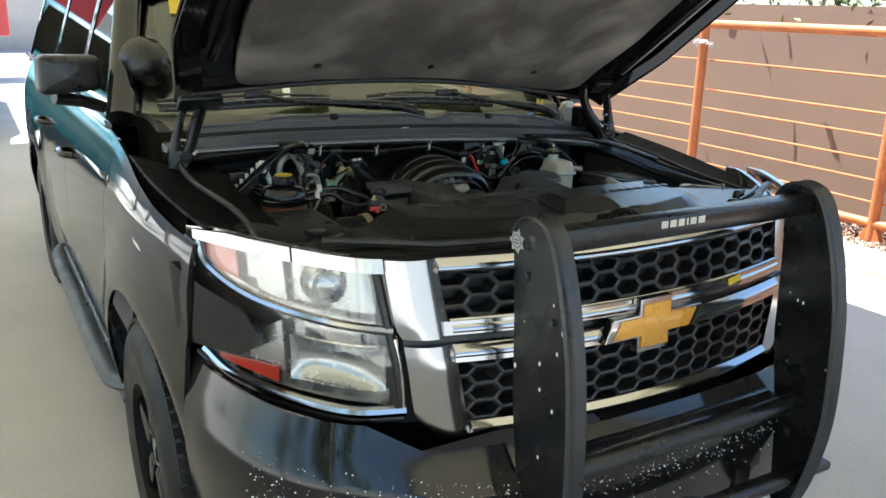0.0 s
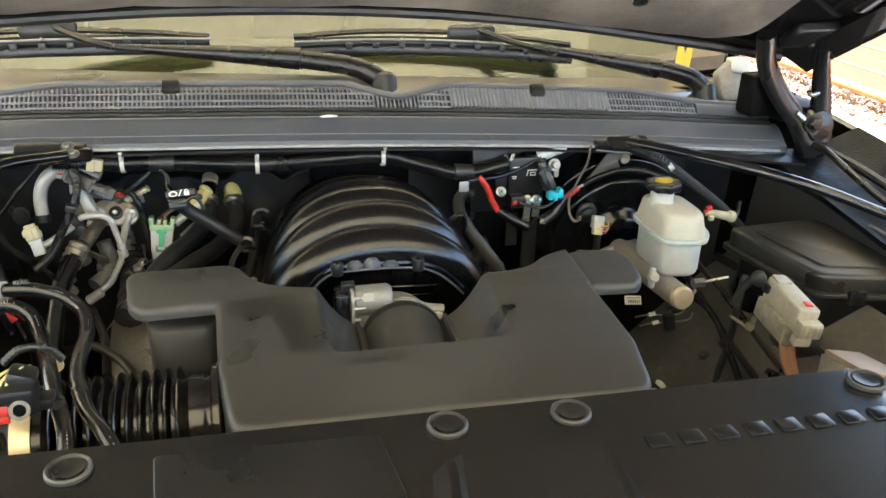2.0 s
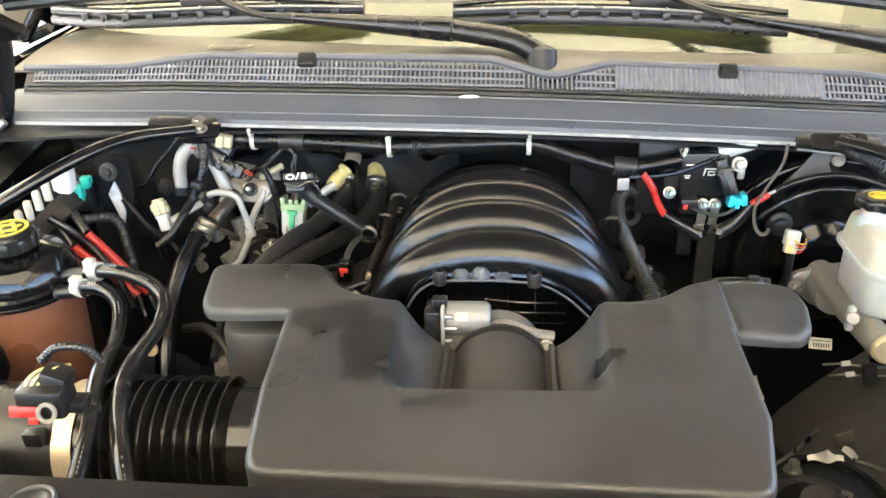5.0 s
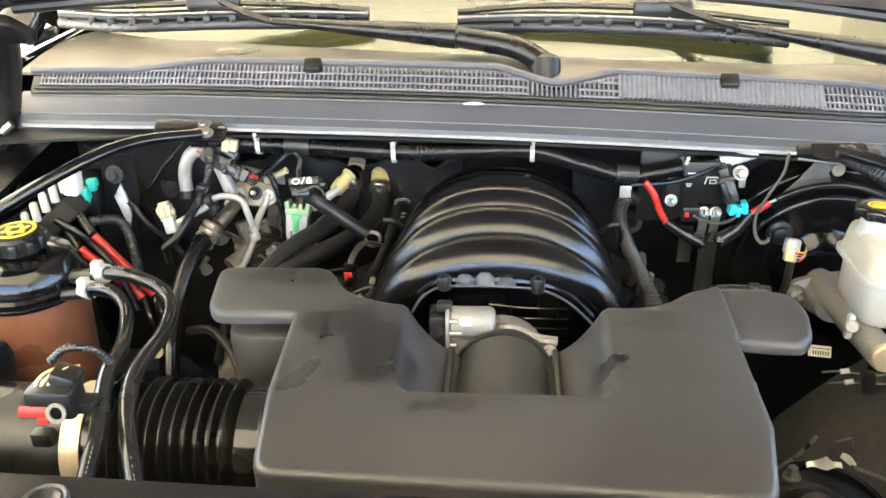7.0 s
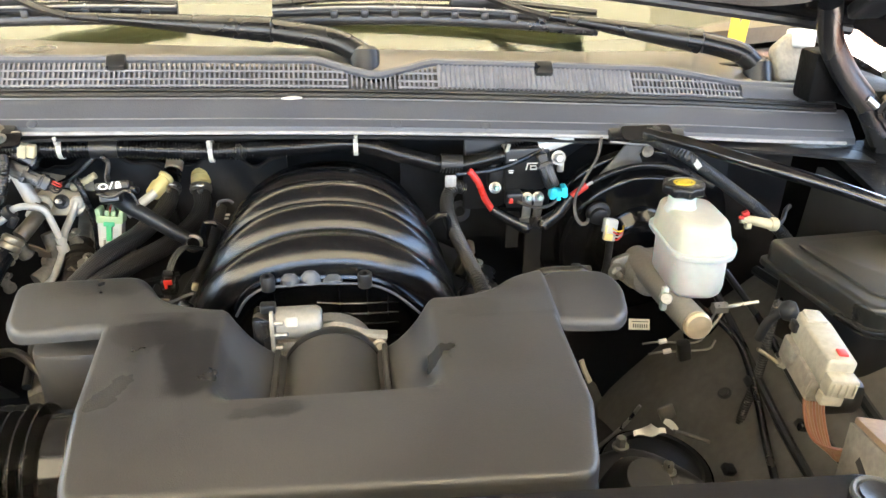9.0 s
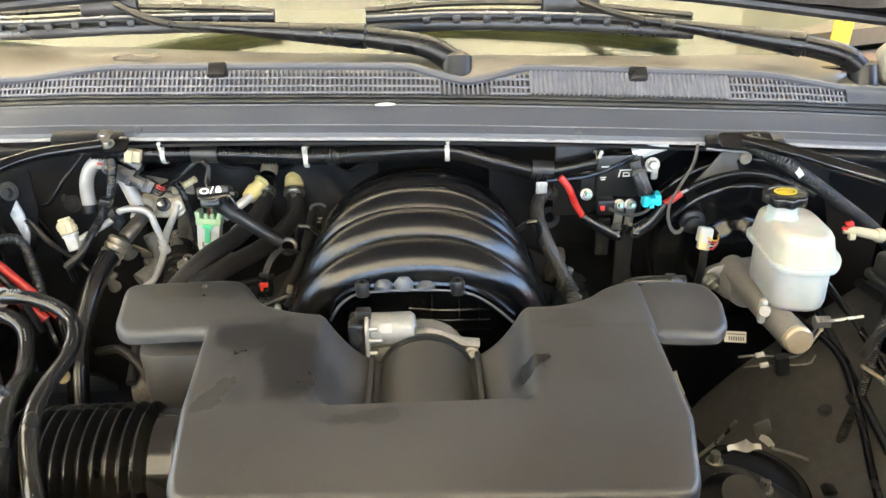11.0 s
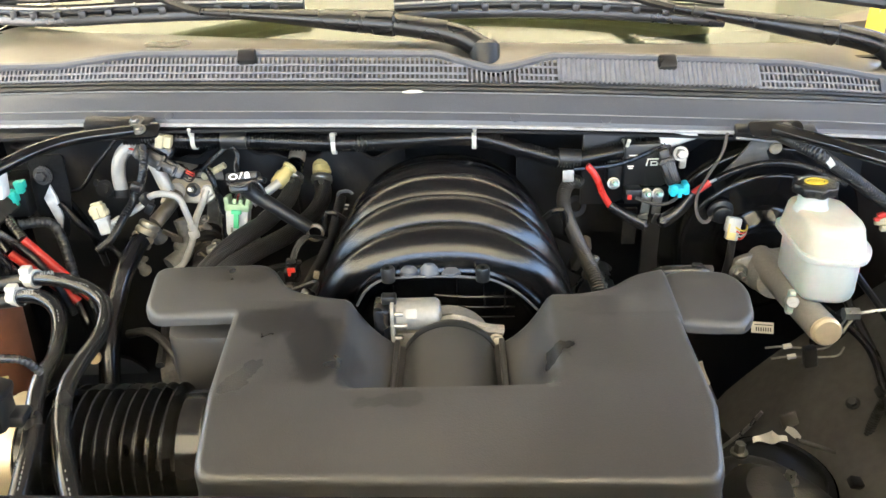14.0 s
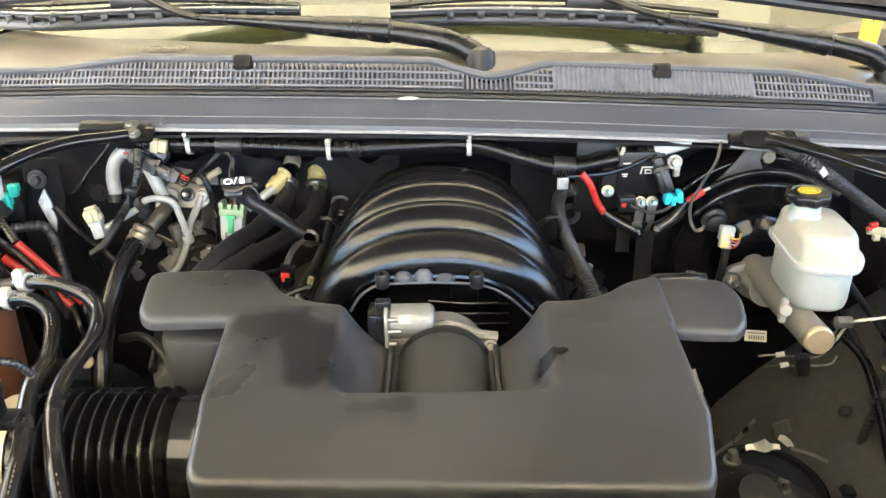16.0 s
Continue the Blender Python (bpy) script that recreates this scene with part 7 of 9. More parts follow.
    part("hole", lathe([(0.0075, -0.002), (0.0090, 0.0), (0.0075, 0.002), (0, 0.0005)], (0.425, 1.137, 1.146), rot(90), 18), M["tanplate"], sp, "tan-edged hole")
    # fuse block and heavy cables on the driver's side
    f = thing("fuse_block", "small black fuse block with studs and printed marks", "fuse block")
    part("case", merge(box(0.064, 0.030, 0.066, (0.246, 1.138, 1.130), 0.004), box(0.024, 0.024, 0.040, (0.205, 1.142, 1.118), 0.003)), M["plastic"], f)
    part("printed_mark", merge(box(0.019, 0.001, 0.0016, (0.255, 1.1222, 1.141)), box(0.0016, 0.001, 0.010, (0.2455, 1.1222, 1.136), 0, rot(0, 12)), box(0.0016, 0.001, 0.010, (0.2645, 1.1222, 1.136), 0, rot(0, -12)), box(0.010, 0.001, 0.0014, (0.255, 1.1222, 1.137)), box(0.010, 0.001, 0.0014, (0.255, 1.1222, 1.132)), box(0.0014, 0.001, 0.006, (0.251, 1.1222, 1.1345)), box(0.0014, 0.001, 0.006, (0.259, 1.1222, 1.1345)), box(0.020, 0.001, 0.0013, (0.230, 1.1222, 1.147)), box(0.008, 0.001, 0.0013, (0.223, 1.1222, 1.131)), box(0.006, 0.001, 0.0013, (0.223, 1.1222, 1.128))), M["print"], f)
    for x, z in ((0.247, 1.090), (0.263, 1.090), (0.200, 1.108)):
        st_ = part("stud", lathe([(0.0085, 0), (0.0085, 0.0015), (0.0062, 0.002), (0.0062, 0.006), (0.0050, 0.007)], (x, 1.118, z), rot(70), 14), M["steel"], f)
        part("stud_thread", lathe([(0.0034, 0.005), (0.0038, 0.010), (0.0034, 0.012), (0.0038, 0.014), (0.0034, 0.016), (0.0025, 0.018), (0, 0.018)], (x, 1.118, z), rot(70), 12), M["verdigris"], st_, "green-tinged threaded stud")
    for x, dx in ((0.247, -0.005), (0.263, 0.003)):
        part("terminal", merge(box(0.0125, 0.003, 0.030, (x, 1.117, 1.074), 0.001, rot(0, 4)), box(0.0135, 0.004, 0.018, (x + dx * 0.6, 1.113, 1.054), 0.001, rot(18, 10 if dx > 0 else -10))), M["steel"], f)
    part("backing_plate", box(0.13, 0.008, 0.115, (0.225, 1.160, 1.115), 0.004), M["plastic"], f)
    part("lower_stay", merge(box(0.026, 0.006, 0.10, (0.266, 1.15, 0.995), 0.002), box(0.020, 0.006, 0.06, (0.236, 1.16, 1.02), 0.002)), M["pad"], f, "rust-tinged stay below the block")
    part("side_relay", box(0.024, 0.020, 0.022, (0.227, 1.116, 1.091), 0.003), M["plastic"], f)
    part("red_tab", box(0.006, 0.004, 0.007, (0.221, 1.105, 1.092), 0.001), M["red"], f)
    for pts, nm in (([(0.163, 1.122, 1.134), (0.169, 1.121, 1.127), (0.177, 1.12, 1.115), (0.186, 1.12, 1.092), (0.198, 1.12, 1.072)], "a"), ([(0.328, 1.10, 1.1135), (0.306, 1.10, 1.097)], "b")):
        c = thing("battery_cable", "red battery cable with black end sleeve", "cable", "battery cables")
        part("red_wire", tube(pts, 0.0050, 12, 0.005), M["red"], c)
        if nm == "a":
            part("sleeve", tube([(0.196, 1.12, 1.074), (0.217, 1.118, 1.0605), (0.240, 1.115, 1.048), (0.246, 1.114, 1.0455)], (0.0068, 0.0095), 16, 0.006), M["hose"], c)
            part("sleeve_end", lathe([(0.0, -0.0095), (0.006, -0.0075), (0.0095, 0), (0.006, 0.0075), (0.0, 0.0095)], (0.246, 1.114, 1.0455), None, 16), M["hose"], c)
        else:
            part("sleeve", tube([(0.308, 1.10, 1.0985), (0.292, 1.10, 1.074), (0.272, 1.10, 1.058)], (0.0068, 0.0100), 16, 0.006), M["hose"], c)
            part("sleeve_end", lathe([(0.0, -0.010), (0.0065, -0.0078), (0.010, 0), (0.0065, 0.0078), (0.0, 0.010)], (0.270, 1.10, 1.057), None, 16), M["hose"], c)
            part("loom", tube([(0.336, 1.10, 1.118), (0.347, 1.10, 1.124), (0.369, 1.10, 1.133), (0.398, 1.10, 1.139), (0.432, 1.10, 1.138), (0.468, 1.10, 1.127), (0.51, 1.09, 1.108)], 0.0052, 12, ribs=0.0036, depth=0.18), M["hose"], c)
            part("bare_lead", tube([(0.327, 1.10, 1.113), (0.338, 1.10, 1.119)], 0.0022, 8, 0.004), M["stripe"], c)
    b = thing("blue_plug", "black plug with a bright blue lock", "connector")
    turn = Matrix.Translation((0.270, 1.102, 1.136)) @ rot(-14, -20)
    part("shell", merge(box(0.0185, 0.020, 0.038, (0, 0, -0.004), 0.003), box(0.014, 0.015, 0.014, (0, 0, 0.020), 0.003), box(0.005, 0.004, 0.030, (0, -0.011, -0.004), 0.001), box(0.022, 0.022, 0.005, (0, 0, 0.010), 0.001)), M["plastic"], b, matrix=turn)
    part("blue_lock", merge(box(0.022, 0.018, 0.009, (0.284, 1.095, 1.107), 0.002), box(0.008, 0.018, 0.016, (0.277, 1.094, 1.1075), 0.002, rot(0, 8)), box(0.008, 0.018, 0.016, (0.2935, 1.094, 1.1095), 0.002, rot(0, -8)), box(0.006, 0.018, 0.006, (0.285, 1.094, 1.101), 0.001)), M["blue"], b)
    part("thin_wire", tube([(0.286, 1.09, 1.100), (0.274, 1.088, 1.091), (0.258, 1.09, 1.0865), (0.243, 1.098, 1.0875), (0.230, 1.105, 1.091)], 0.0024, 8, 0.005), M["rubber"], b)
    part("steel_nut", merge(bolt((0.287, 1.112, 1.152), 0.0068, 0.010, rot(75)), box(0.010, 0.006, 0.016, (0.291, 1.112, 1.138), 0.003)), M["cast"], b)
    corrugated("breather_loom", [(0.161, 1.16, 1.092), (0.148, 1.155, 1.096), (0.136, 1.145, 1.086), (0.133, 1.12, 1.072), (0.140, 1.07, 1.058), (0.148, 1.02, 1.050), (0.158, 0.97, 1.035), (0.17, 0.92, 0.99)], 0.0100, "ribbed dusty breather tube beside the manifold", 0.0036, "dusty_hose")
    corrugated("brake_side_loom", [(0.412, 1.10, 1.180), (0.440, 1.05, 1.174), (0.459, 1.05, 1.162), (0.490, 1.05, 1.140), (0.524, 1.05, 1.115), (0.577, 1.05, 1.074), (0.62, 1.04, 1.03)], 0.0088, "ribbed black loom running to the fender", 0.0036, "rubber")
    tagged(put("loom_tie", lathe([(0.0095, -0.004), (0.0108, -0.004), (0.0108, 0.004), (0.0095, 0.004)], (0.459, 1.05, 1.162), rot(0, 52), 20, True), M["white"]), "white tie round the ribbed loom", "cable tie")
    corrugated("front_loom", [(0.200, 0.56, 1.02), (0.215, 0.56, 1.050), (0.25, 0.56, 1.056), (0.324, 0.56, 1.053), (0.45, 0.56, 1.040), (0.60, 0.56, 1.015)], 0.0065, "ribbed black loom along the radiator support", 0.004, "rubber")
    corrugated("fender_loom", [(0.530, 0.90, 1.03), (0.517, 0.885, 1.005), (0.512, 0.88, 0.945), (0.505, 0.878, 0.905), (0.498, 0.876, 0.872), (0.492, 0.87, 0.82)], 0.0062, "ribbed black loom dropping beside the fender", 0.0036, "rubber")
    st = thing("hanging_strap", "grey strap hanging with a small hook end", "strap")
    part("strap_band", tube([(0.341, 1.095, 1.186), (0.338, 1.095, 1.158), (0.322, 1.092, 1.127), (0.310, 1.090, 1.100), (0.311, 1.088, 1.075), (0.319, 1.086, 1.061), (0.328, 1.086, 1.061), (0.330, 1.086, 1.068)], 0.0034, 8, 0.005, flat=0.5), M["strap"], st)
    v = thing("vacuum_pipe", "short black vacuum pipe behind the duct wing", "pipe")
    part("pipe", tube([(0.205, 0.955, 1.040), (0.224, 0.95, 1.056), (0.241, 0.95, 1.061), (0.272, 0.95, 1.061)], 0.0078, 16, 0.006), M["hose"], v)
    part("tip", merge(lathe([(0.0095, 0), (0.0105, 0.003), (0.0105, 0.012), (0.0085, 0.015), (0.0085, 0.026)], (0.270, 0.95, 1.061), rot(0, 95), 16), tube([(0.290, 0.95, 1.064), (0.296, 0.95, 1.050), (0.300, 0.95, 1.036)], 0.0035, 8, 0.005)), M["plastic"], v)
    tag = thing("barcode_tag", "white paper tag with bars by the booster", "label")
    m = Matrix.Translation((0.360, 0.925, 0.991)) @ rot(-35, 6)
    part("paper", box(0.028, 0.001, 0.014, (0, 0, 0), 0), M["tagpaper"], tag, matrix=m)
    part("bars", merge(box(0.023, 0.0014, 0.0012, (0.001, -0.0002, 0.0035)), *[box(0.0014, 0.0014, 0.005, (-0.008 + 0.0030 * k, -0.0002, -0.002)) for k in range(7)]), M["dark"], tag, matrix=m)


def ac_side():
    """Air-conditioning pipes, connectors and heater hoses on the passenger's side."""
    p = thing("air_conditioning_pipes", "bare aluminium air-conditioning pipes at the firewall", "pipes")
    part("wide_pipe", tube([(-0.508, 1.155, 1.102), (-0.508, 1.158, 1.125), (-0.503, 1.16, 1.146), (-0.493, 1.163, 1.160), (-0.480, 1.168, 1.167), (-0.464, 1.18, 1.168)], 0.0098, 18, 0.006), M["alu"], p)
    part("pipe_end", tube([(-0.508, 1.152, 1.092), (-0.508, 1.155, 1.103)], 0.0112, 16, 0.005), M["rubber"], p)
    part("branch_pipe", tube([(-0.462, 1.165, 1.172), (-0.454, 1.15, 1.158), (-0.445, 1.145, 1.138), (-0.438, 1.142, 1.117), (-0.433, 1.14, 1.100), (-0.436, 1.13, 1.088)], 0.0095, 16, 0.006), M["alu"], p)
    part("stained_fitting", merge(tube([(-0.423, 1.145, 1.098), (-0.433, 1.12, 1.086), (-0.446, 1.10, 1.074)], (0.0095, 0.0105), 16, 0.006), tube([(-0.430, 1.13, 1.092), (-0.426, 1.14, 1.098)], 0.0125, 16, 0.005)), M["brown"], p)
    part("thin_pipe", tube([(-0.496, 1.06, 1.090), (-0.472, 1.07, 1.101), (-0.457, 1.09, 1.105), (-0.451, 1.10, 1.110), (-0.444, 1.10, 1.1155), (-0.430, 1.10, 1.1185), (-0.413, 1.10, 1.116), (-0.404, 1.10, 1.108), (-0.400, 1.10, 1.092), (-0.396, 1.10, 1.074), (-0.394, 1.10, 1.060), (-0.399, 1.10, 1.042), (-0.408, 1.10, 1.024), (-0.418, 1.10, 1.007), (-0.433, 1.095, 0.997), (-0.445, 1.09, 0.988)], 0.0046, 12, 0.005), M["alu"], p)
    part("pipe_joint", merge(lathe([(0.0068, -0.006), (0.0075, -0.002), (0.0075, 0.002), (0.0068, 0.006)], (-0.394, 1.10, 1.055), rot(0, -12), 14), lathe([(0.0062, -0.004), (0.0062, 0.004)], (-0.3945, 1.10, 1.067), rot(0, -12), 14)), M["alu"], p)
    part("side_pipe", tube([(-0.384, 1.16, 1.096), (-0.390, 1.15, 1.082), (-0.394, 1.12, 1.070), (-0.394, 1.10, 1.060)], 0.0052, 12, 0.005), M["alu"], p)
    # oblong flange with its nut, and the plate above it
    at = Matrix.Translation((-0.406, 1.172, 1.090)) @ rot(64, 0, 4)
    part("flange", slab(rounded([(-0.036, -0.014), (0.022, -0.021), (0.034, -0.008), (0.028, 0.014), (-0.020, 0.024), (-0.036, 0.012)], 0.012, 6), 0, 0.011, 0.002, 3), M["crimp"], p, "tan-stained cast pipe flange", matrix=at)
    part("flange_boss", lathe([(0.0125, 0.0), (0.0125, 0.015), (0.010, 0.017)], (-0.024, 0.0, 0), None, 20), M["alu"], p, matrix=at)
    part("flange_boss", lathe([(0.0095, 0.0), (0.0095, 0.015), (0.007, 0.017)], (0.021, -0.002, 0), None, 20), M["alu"], p, matrix=at)
    part("flange_nut", merge(lathe([(0.0105, 0.010), (0.0105, 0.013), (0.008, 0.014)], (0, 0.001, 0), None, 20), lathe([(0.0068, 0.013), (0.0068, 0.020), (0.0055, 0.022)], (0, 0.001, 0), None, 6)), M["rubber"], p, "blackened nut", matrix=at)
    part("flange_stud", lathe([(0.0034, 0.012), (0.0034, 0.031), (0.0024, 0.033), (0, 0.033)], (0, 0.001, 0), None, 12), M["chain"], p, matrix=at)
    part("mount_plate", slab(rounded([(-0.034, -0.004), (0.046, -0.004), (0.040, 0.012), (-0.030, 0.016)], 0.005, 4), 0, 0.003, 0.001, 2), M["cast_dull"], p, matrix=Matrix.Translation((-0.408, 1.185, 1.112)) @ rot(40, 11))
    part("pipe_clip", merge(lathe([(0.0055, -0.006), (0.0095, -0.005), (0.0100, 0.0), (0.0095, 0.005), (0.0055, 0.006)], (-0.450, 1.098, 1.111), rot(0, 55), 18, True), box(0.010, 0.010, 0.016, (-0.446, 1.092, 1.100), 0.002, rot(0, 35))), M["rubber"], p, "black rubber pipe clip")
    part("ferrule", lathe([(0.0060, -0.014), (0.0075, -0.012), (0.0075, -0.008), (0.0068, -0.006), (0.0075, -0.004), (0.0068, -0.001), (0.0075, 0.002), (0.0068, 0.005), (0.0075, 0.008), (0.0060, 0.012)], (-0.440, 1.09, 0.992), rot(0, 58), 18), M["alu"], p)
    h = thing("suction_hose", "thick black suction hose with a crimped metal ferrule", "hose")
    part("hose", tube([(-0.459, 1.078, 1.062), (-0.465, 1.06, 1.054), (-0.472, 1.03, 1.038), (-0.478, 1.0, 1.012), (-0.480, 0.97, 0.987), (-0.478, 0.94, 0.960), (-0.475, 0.90, 0.90)], 0.0135, 20, 0.006), M["hose"], h)
    part("ferrule", lathe([(0.0125, -0.020), (0.0150, -0.018), (0.0155, -0.013), (0.0138, -0.011), (0.0155, -0.008), (0.0155, -0.004), (0.0138, -0.002), (0.0155, 0.001), (0.0155, 0.006), (0.0138, 0.008), (0.0150, 0.011), (0.0150, 0.015), (0.0115, 0.018)], (-0.4565, 1.083, 1.066), rot(-32, 32), 24), M["crimp"], h)
    # connectors
    c = thing("ivory_plug", "ivory plug on an aluminium pressure port", "connector")
    turn = Matrix.Translation((-0.500, 1.058, 1.101)) @ rot(-16, -12, 8) @ Matrix.Scale(0.84, 4)
    part("plug", merge(box(0.0225, 0.020, 0.022, (0, 0, 0.014), 0.0035, None, 3), box(0.017, 0.014, 0.005, (0, 0, 0.027), 0.002)), M["ivory"], c, matrix=turn)
    part("plug_tab", box(0.009, 0.004, 0.017, (-0.002, -0.0115, 0.013), 0.001), M["ivory"], c, matrix=turn)
    for x, z in ((0.0125, 0.010), (-0.0125, 0.016)):
        part("plug_ear", box(0.003, 0.012, 0.010, (x, 0, z), 0.001), M["ivory"], c, matrix=turn)
    part("base", merge(box(0.0185, 0.018, 0.026, (0.001, 0, -0.011), 0.0025), box(0.021, 0.020, 0.004, (0.001, 0, 0.001), 0.001)), M["grey_conn"], c, matrix=turn)
    k = thing("black_plug", "black multi-pin plug with a wire bundle", "connector")
    turn = Matrix.Translation((-0.424, 1.118, 1.156)) @ rot(-26, 0, 0) @ rot(0, 118)
    part("shell", merge(box(0.021, 0.020, 0.040, (0, 0, -0.018), 0.002), box(0.024, 0.023, 0.006, (0, 0, 0.000), 0.0015)), M["plug_black"], k, matrix=turn)
    part("mating_half", merge(box(0.018, 0.017, 0.030, (0, 0, 0.018), 0.002), box(0.021, 0.020, 0.004, (0, 0, 0.022), 0.001)), M["plug_black"], k, matrix=turn)
    part("second_shell", merge(box(0.012, 0.016, 0.046, (-0.0190, 0.003, -0.018), 0.002), box(0.014, 0.018, 0.004, (-0.0190, 0.003, 0.002), 0.001)), M["plug_black"], k, matrix=turn)
    for i in range(3):
        part("rib", box(0.0022, 0.0025, 0.036, (-0.007 + 0.007 * i, -0.0108, -0.018), 0.0006), M["plug_black"], k, matrix=turn)
    part("latch", merge(box(0.009, 0.004, 0.022, (0.000, -0.0110, 0.010), 0.001), box(0.012, 0.005, 0.004, (0, -0.0112, 0.020), 0.001)), M["plug_black"], k, matrix=turn)
    part("rear_seal", box(0.017, 0.016, 0.006, (0, 0, -0.040), 0.002), M["rubber"], k, matrix=turn)
    for i in range(5):
        part("lead_wire", tube([turn @ Vector((-0.006 + 0.003 * i, 0, 0.031)), turn @ Vector((-0.006 + 0.003 * i, 0.002, 0.044)), (-0.396 + 0.003 * i, 1.145, 1.131 + 0.001 * i)], 0.0011, 5, 0.005), M["red" if i in (0, 1) else "rubber"], k)
        part("tail_wire", tube([turn @ Vector((-0.006 + 0.003 * i, 0, -0.042)), turn @ Vector((-0.003 + 0.003 * i, -0.002, -0.052)), (-0.458 + 0.003 * i, 1.13, 1.165), (-0.454 + 0.002 * i, 1.11, 1.150)], 0.0012, 5, 0.005), M["red" if i == 2 else "stripe"], k)
    part("loom", tube([(-0.449, 1.12, 1.180), (-0.440, 1.09, 1.170), (-0.444, 1.08, 1.148), (-0.458, 1.075, 1.122), (-0.468, 1.05, 1.105), (-0.480, 1.03, 1.086), (-0.498, 1.02, 1.073)], 0.0062, 12, ribs=0.0042, depth=0.18), M["hose"], k)
    part("loom_clip", box(0.014, 0.012, 0.010, (-0.449, 1.072, 1.142), 0.002, rot(0, 20)), M["plastic"], k)
    g = thing("green_locked_plug", "grey plug with a green lock hanging at the firewall", "connector")
    turn = Matrix.Translation((-0.342, 1.148, 1.050)) @ rot(-12, 6, 0)
    part("shell", merge(slab([(-0.0165, 0.018), (0.0165, 0.018), (0.0155, -0.014), (0.0105, -0.033), (-0.0090, -0.033), (-0.0150, -0.014)], -0.012, 0.012, 0.002, 2, False, lambda v: Vector((v.x, v.z, v.y))), box(0.020, 0.003, 0.016, (0, -0.0125, -0.012), 0.001)), M["grey_conn"], g, matrix=turn)
    part("green_hood", merge(box(0.036, 0.026, 0.011, (0, 0, 0.0225), 0.002), box(0.007, 0.026, 0.012, (-0.0155, 0, 0.032), 0.002, rot(0, -10)), box(0.007, 0.026, 0.012, (0.0155, 0, 0.032), 0.002, rot(0, 10)), box(0.006, 0.022, 0.008, (-0.004, 0, 0.031), 0.001), box(0.006, 0.022, 0.008, (0.005, 0, 0.031), 0.001)), M["pale_green"], g, "pale translucent green cover", matrix=turn)
    part("green_lock", merge(box(0.0145, 0.005, 0.006, (0, -0.0145, 0.017), 0.001), box(0.0075, 0.005, 0.022, (0.000, -0.0145, 0.004), 0.001)), M["green"], g, matrix=turn)
    part("lock_slot", merge(box(0.014, 0.002, 0.0035, (0, -0.0143, -0.013), 0.0005), box(0.003, 0.002, 0.008, (-0.0065, -0.0143, -0.010), 0.0005), box(0.003, 0.002, 0.008, (0.0065, -0.0143, -0.010), 0.0005)), M["sensor"], g, matrix=turn)
    for i in range(4):
        part("lead", tube([turn @ Vector((-0.007 + 0.0045 * i, 0, 0.030)), (-0.334 + 0.003 * i, 1.135, 1.100), (-0.312 + 0.003 * i, 1.09, 1.128)], 0.0015, 6, 0.006), M["red" if i == 1 else ("stripe" if i == 2 else "rubber")], g)
    s = thing("lever_plug", "black lever plug with small white lock marks", "connector")
    turn = Matrix.Translation((-0.296, 1.048, 1.158)) @ rot(-28, -4, 0)
    part("shell", merge(box(0.042, 0.022, 0.011, (0, 0, 0.004), 0.003, None, 3), box(0.026, 0.022, 0.016, (-0.006, 0.004, -0.008), 0.004), box(0.020, 0.020, 0.008, (0.018, 0.004, 0.000), 0.003, rot(0, 20))), M["plastic"], s, matrix=turn)
    part("bail", tube([turn @ Vector(q) for q in ((-0.018, -0.012, -0.004), (0.000, -0.015, -0.010), (0.016, -0.014, -0.004), (0.024, -0.010, -0.010), (0.028, -0.004, -0.022))], 0.0022, 8, 0.004), M["plastic"], s)
    part("lock_mark", merge(lathe([(0.0034, 0), (0.0052, 0), (0.0052, 0.001), (0.0034, 0.001)], (-0.010, -0.0115, 0.004), rot(90) @ Matrix.Diagonal((1.15, 0.75, 1, 1)), 16, True), box(0.0014, 0.001, 0.010, (-0.0005, -0.0115, 0.0045), 0, rot(0, 28)), box(0.0068, 0.001, 0.0052, (0.0082, -0.0115, 0.0030)), lathe([(0.0016, 0), (0.0028, 0), (0.0028, 0.001), (0.0016, 0.001)], (0.0082, -0.0115, 0.0062), rot(90), 12, True)), M["print"], s, matrix=turn)
    part("lever", tube([(-0.300, 1.055, 1.146), (-0.290, 1.06, 1.132), (-0.268, 1.06, 1.116), (-0.243, 1.06, 1.096), (-0.222, 1.062, 1.079)], (0.0125, 0.0115), 16, 0.006, flat=0.8), M["rubber"], s)
    part("end_ring", lathe([(0.0085, -0.004), (0.0125, -0.003), (0.0125, 0.003), (0.0085, 0.004)], (-0.2135, 1.062, 1.0715), rot(78, 25), 22, True), M["brown"], s, "brown ring at the lever end")
    ft = thing("fir_tree_clip", "pale nylon fir-tree clip on a ribbed lead", "clip")
    part("clip", lathe([(0.0030, 0), (0.0050, 0.001), (0.0050, 0.004), (0.0034, 0.005), (0.0050, 0.008), (0.0050, 0.011), (0.0034, 0.012), (0.0050, 0.015), (0.0050, 0.018), (0.0034, 0.019), (0.0050, 0.022), (0.0058, 0.030), (0.0058, 0.038), (0.0035, 0.041)], (-0.353, 1.165, 1.133), rot(0, -118), 16), M["ivory"], ft)
    part("lead", tube([(-0.390, 1.16, 1.133), (-0.376, 1.155, 1.126), (-0.368, 1.15, 1.106), (-0.364, 1.15, 1.078), (-0.362, 1.15, 1.055), (-0.365, 1.15, 1.02)], 0.0052, 12, ribs=0.0040, depth=0.18), M["hose"], ft)
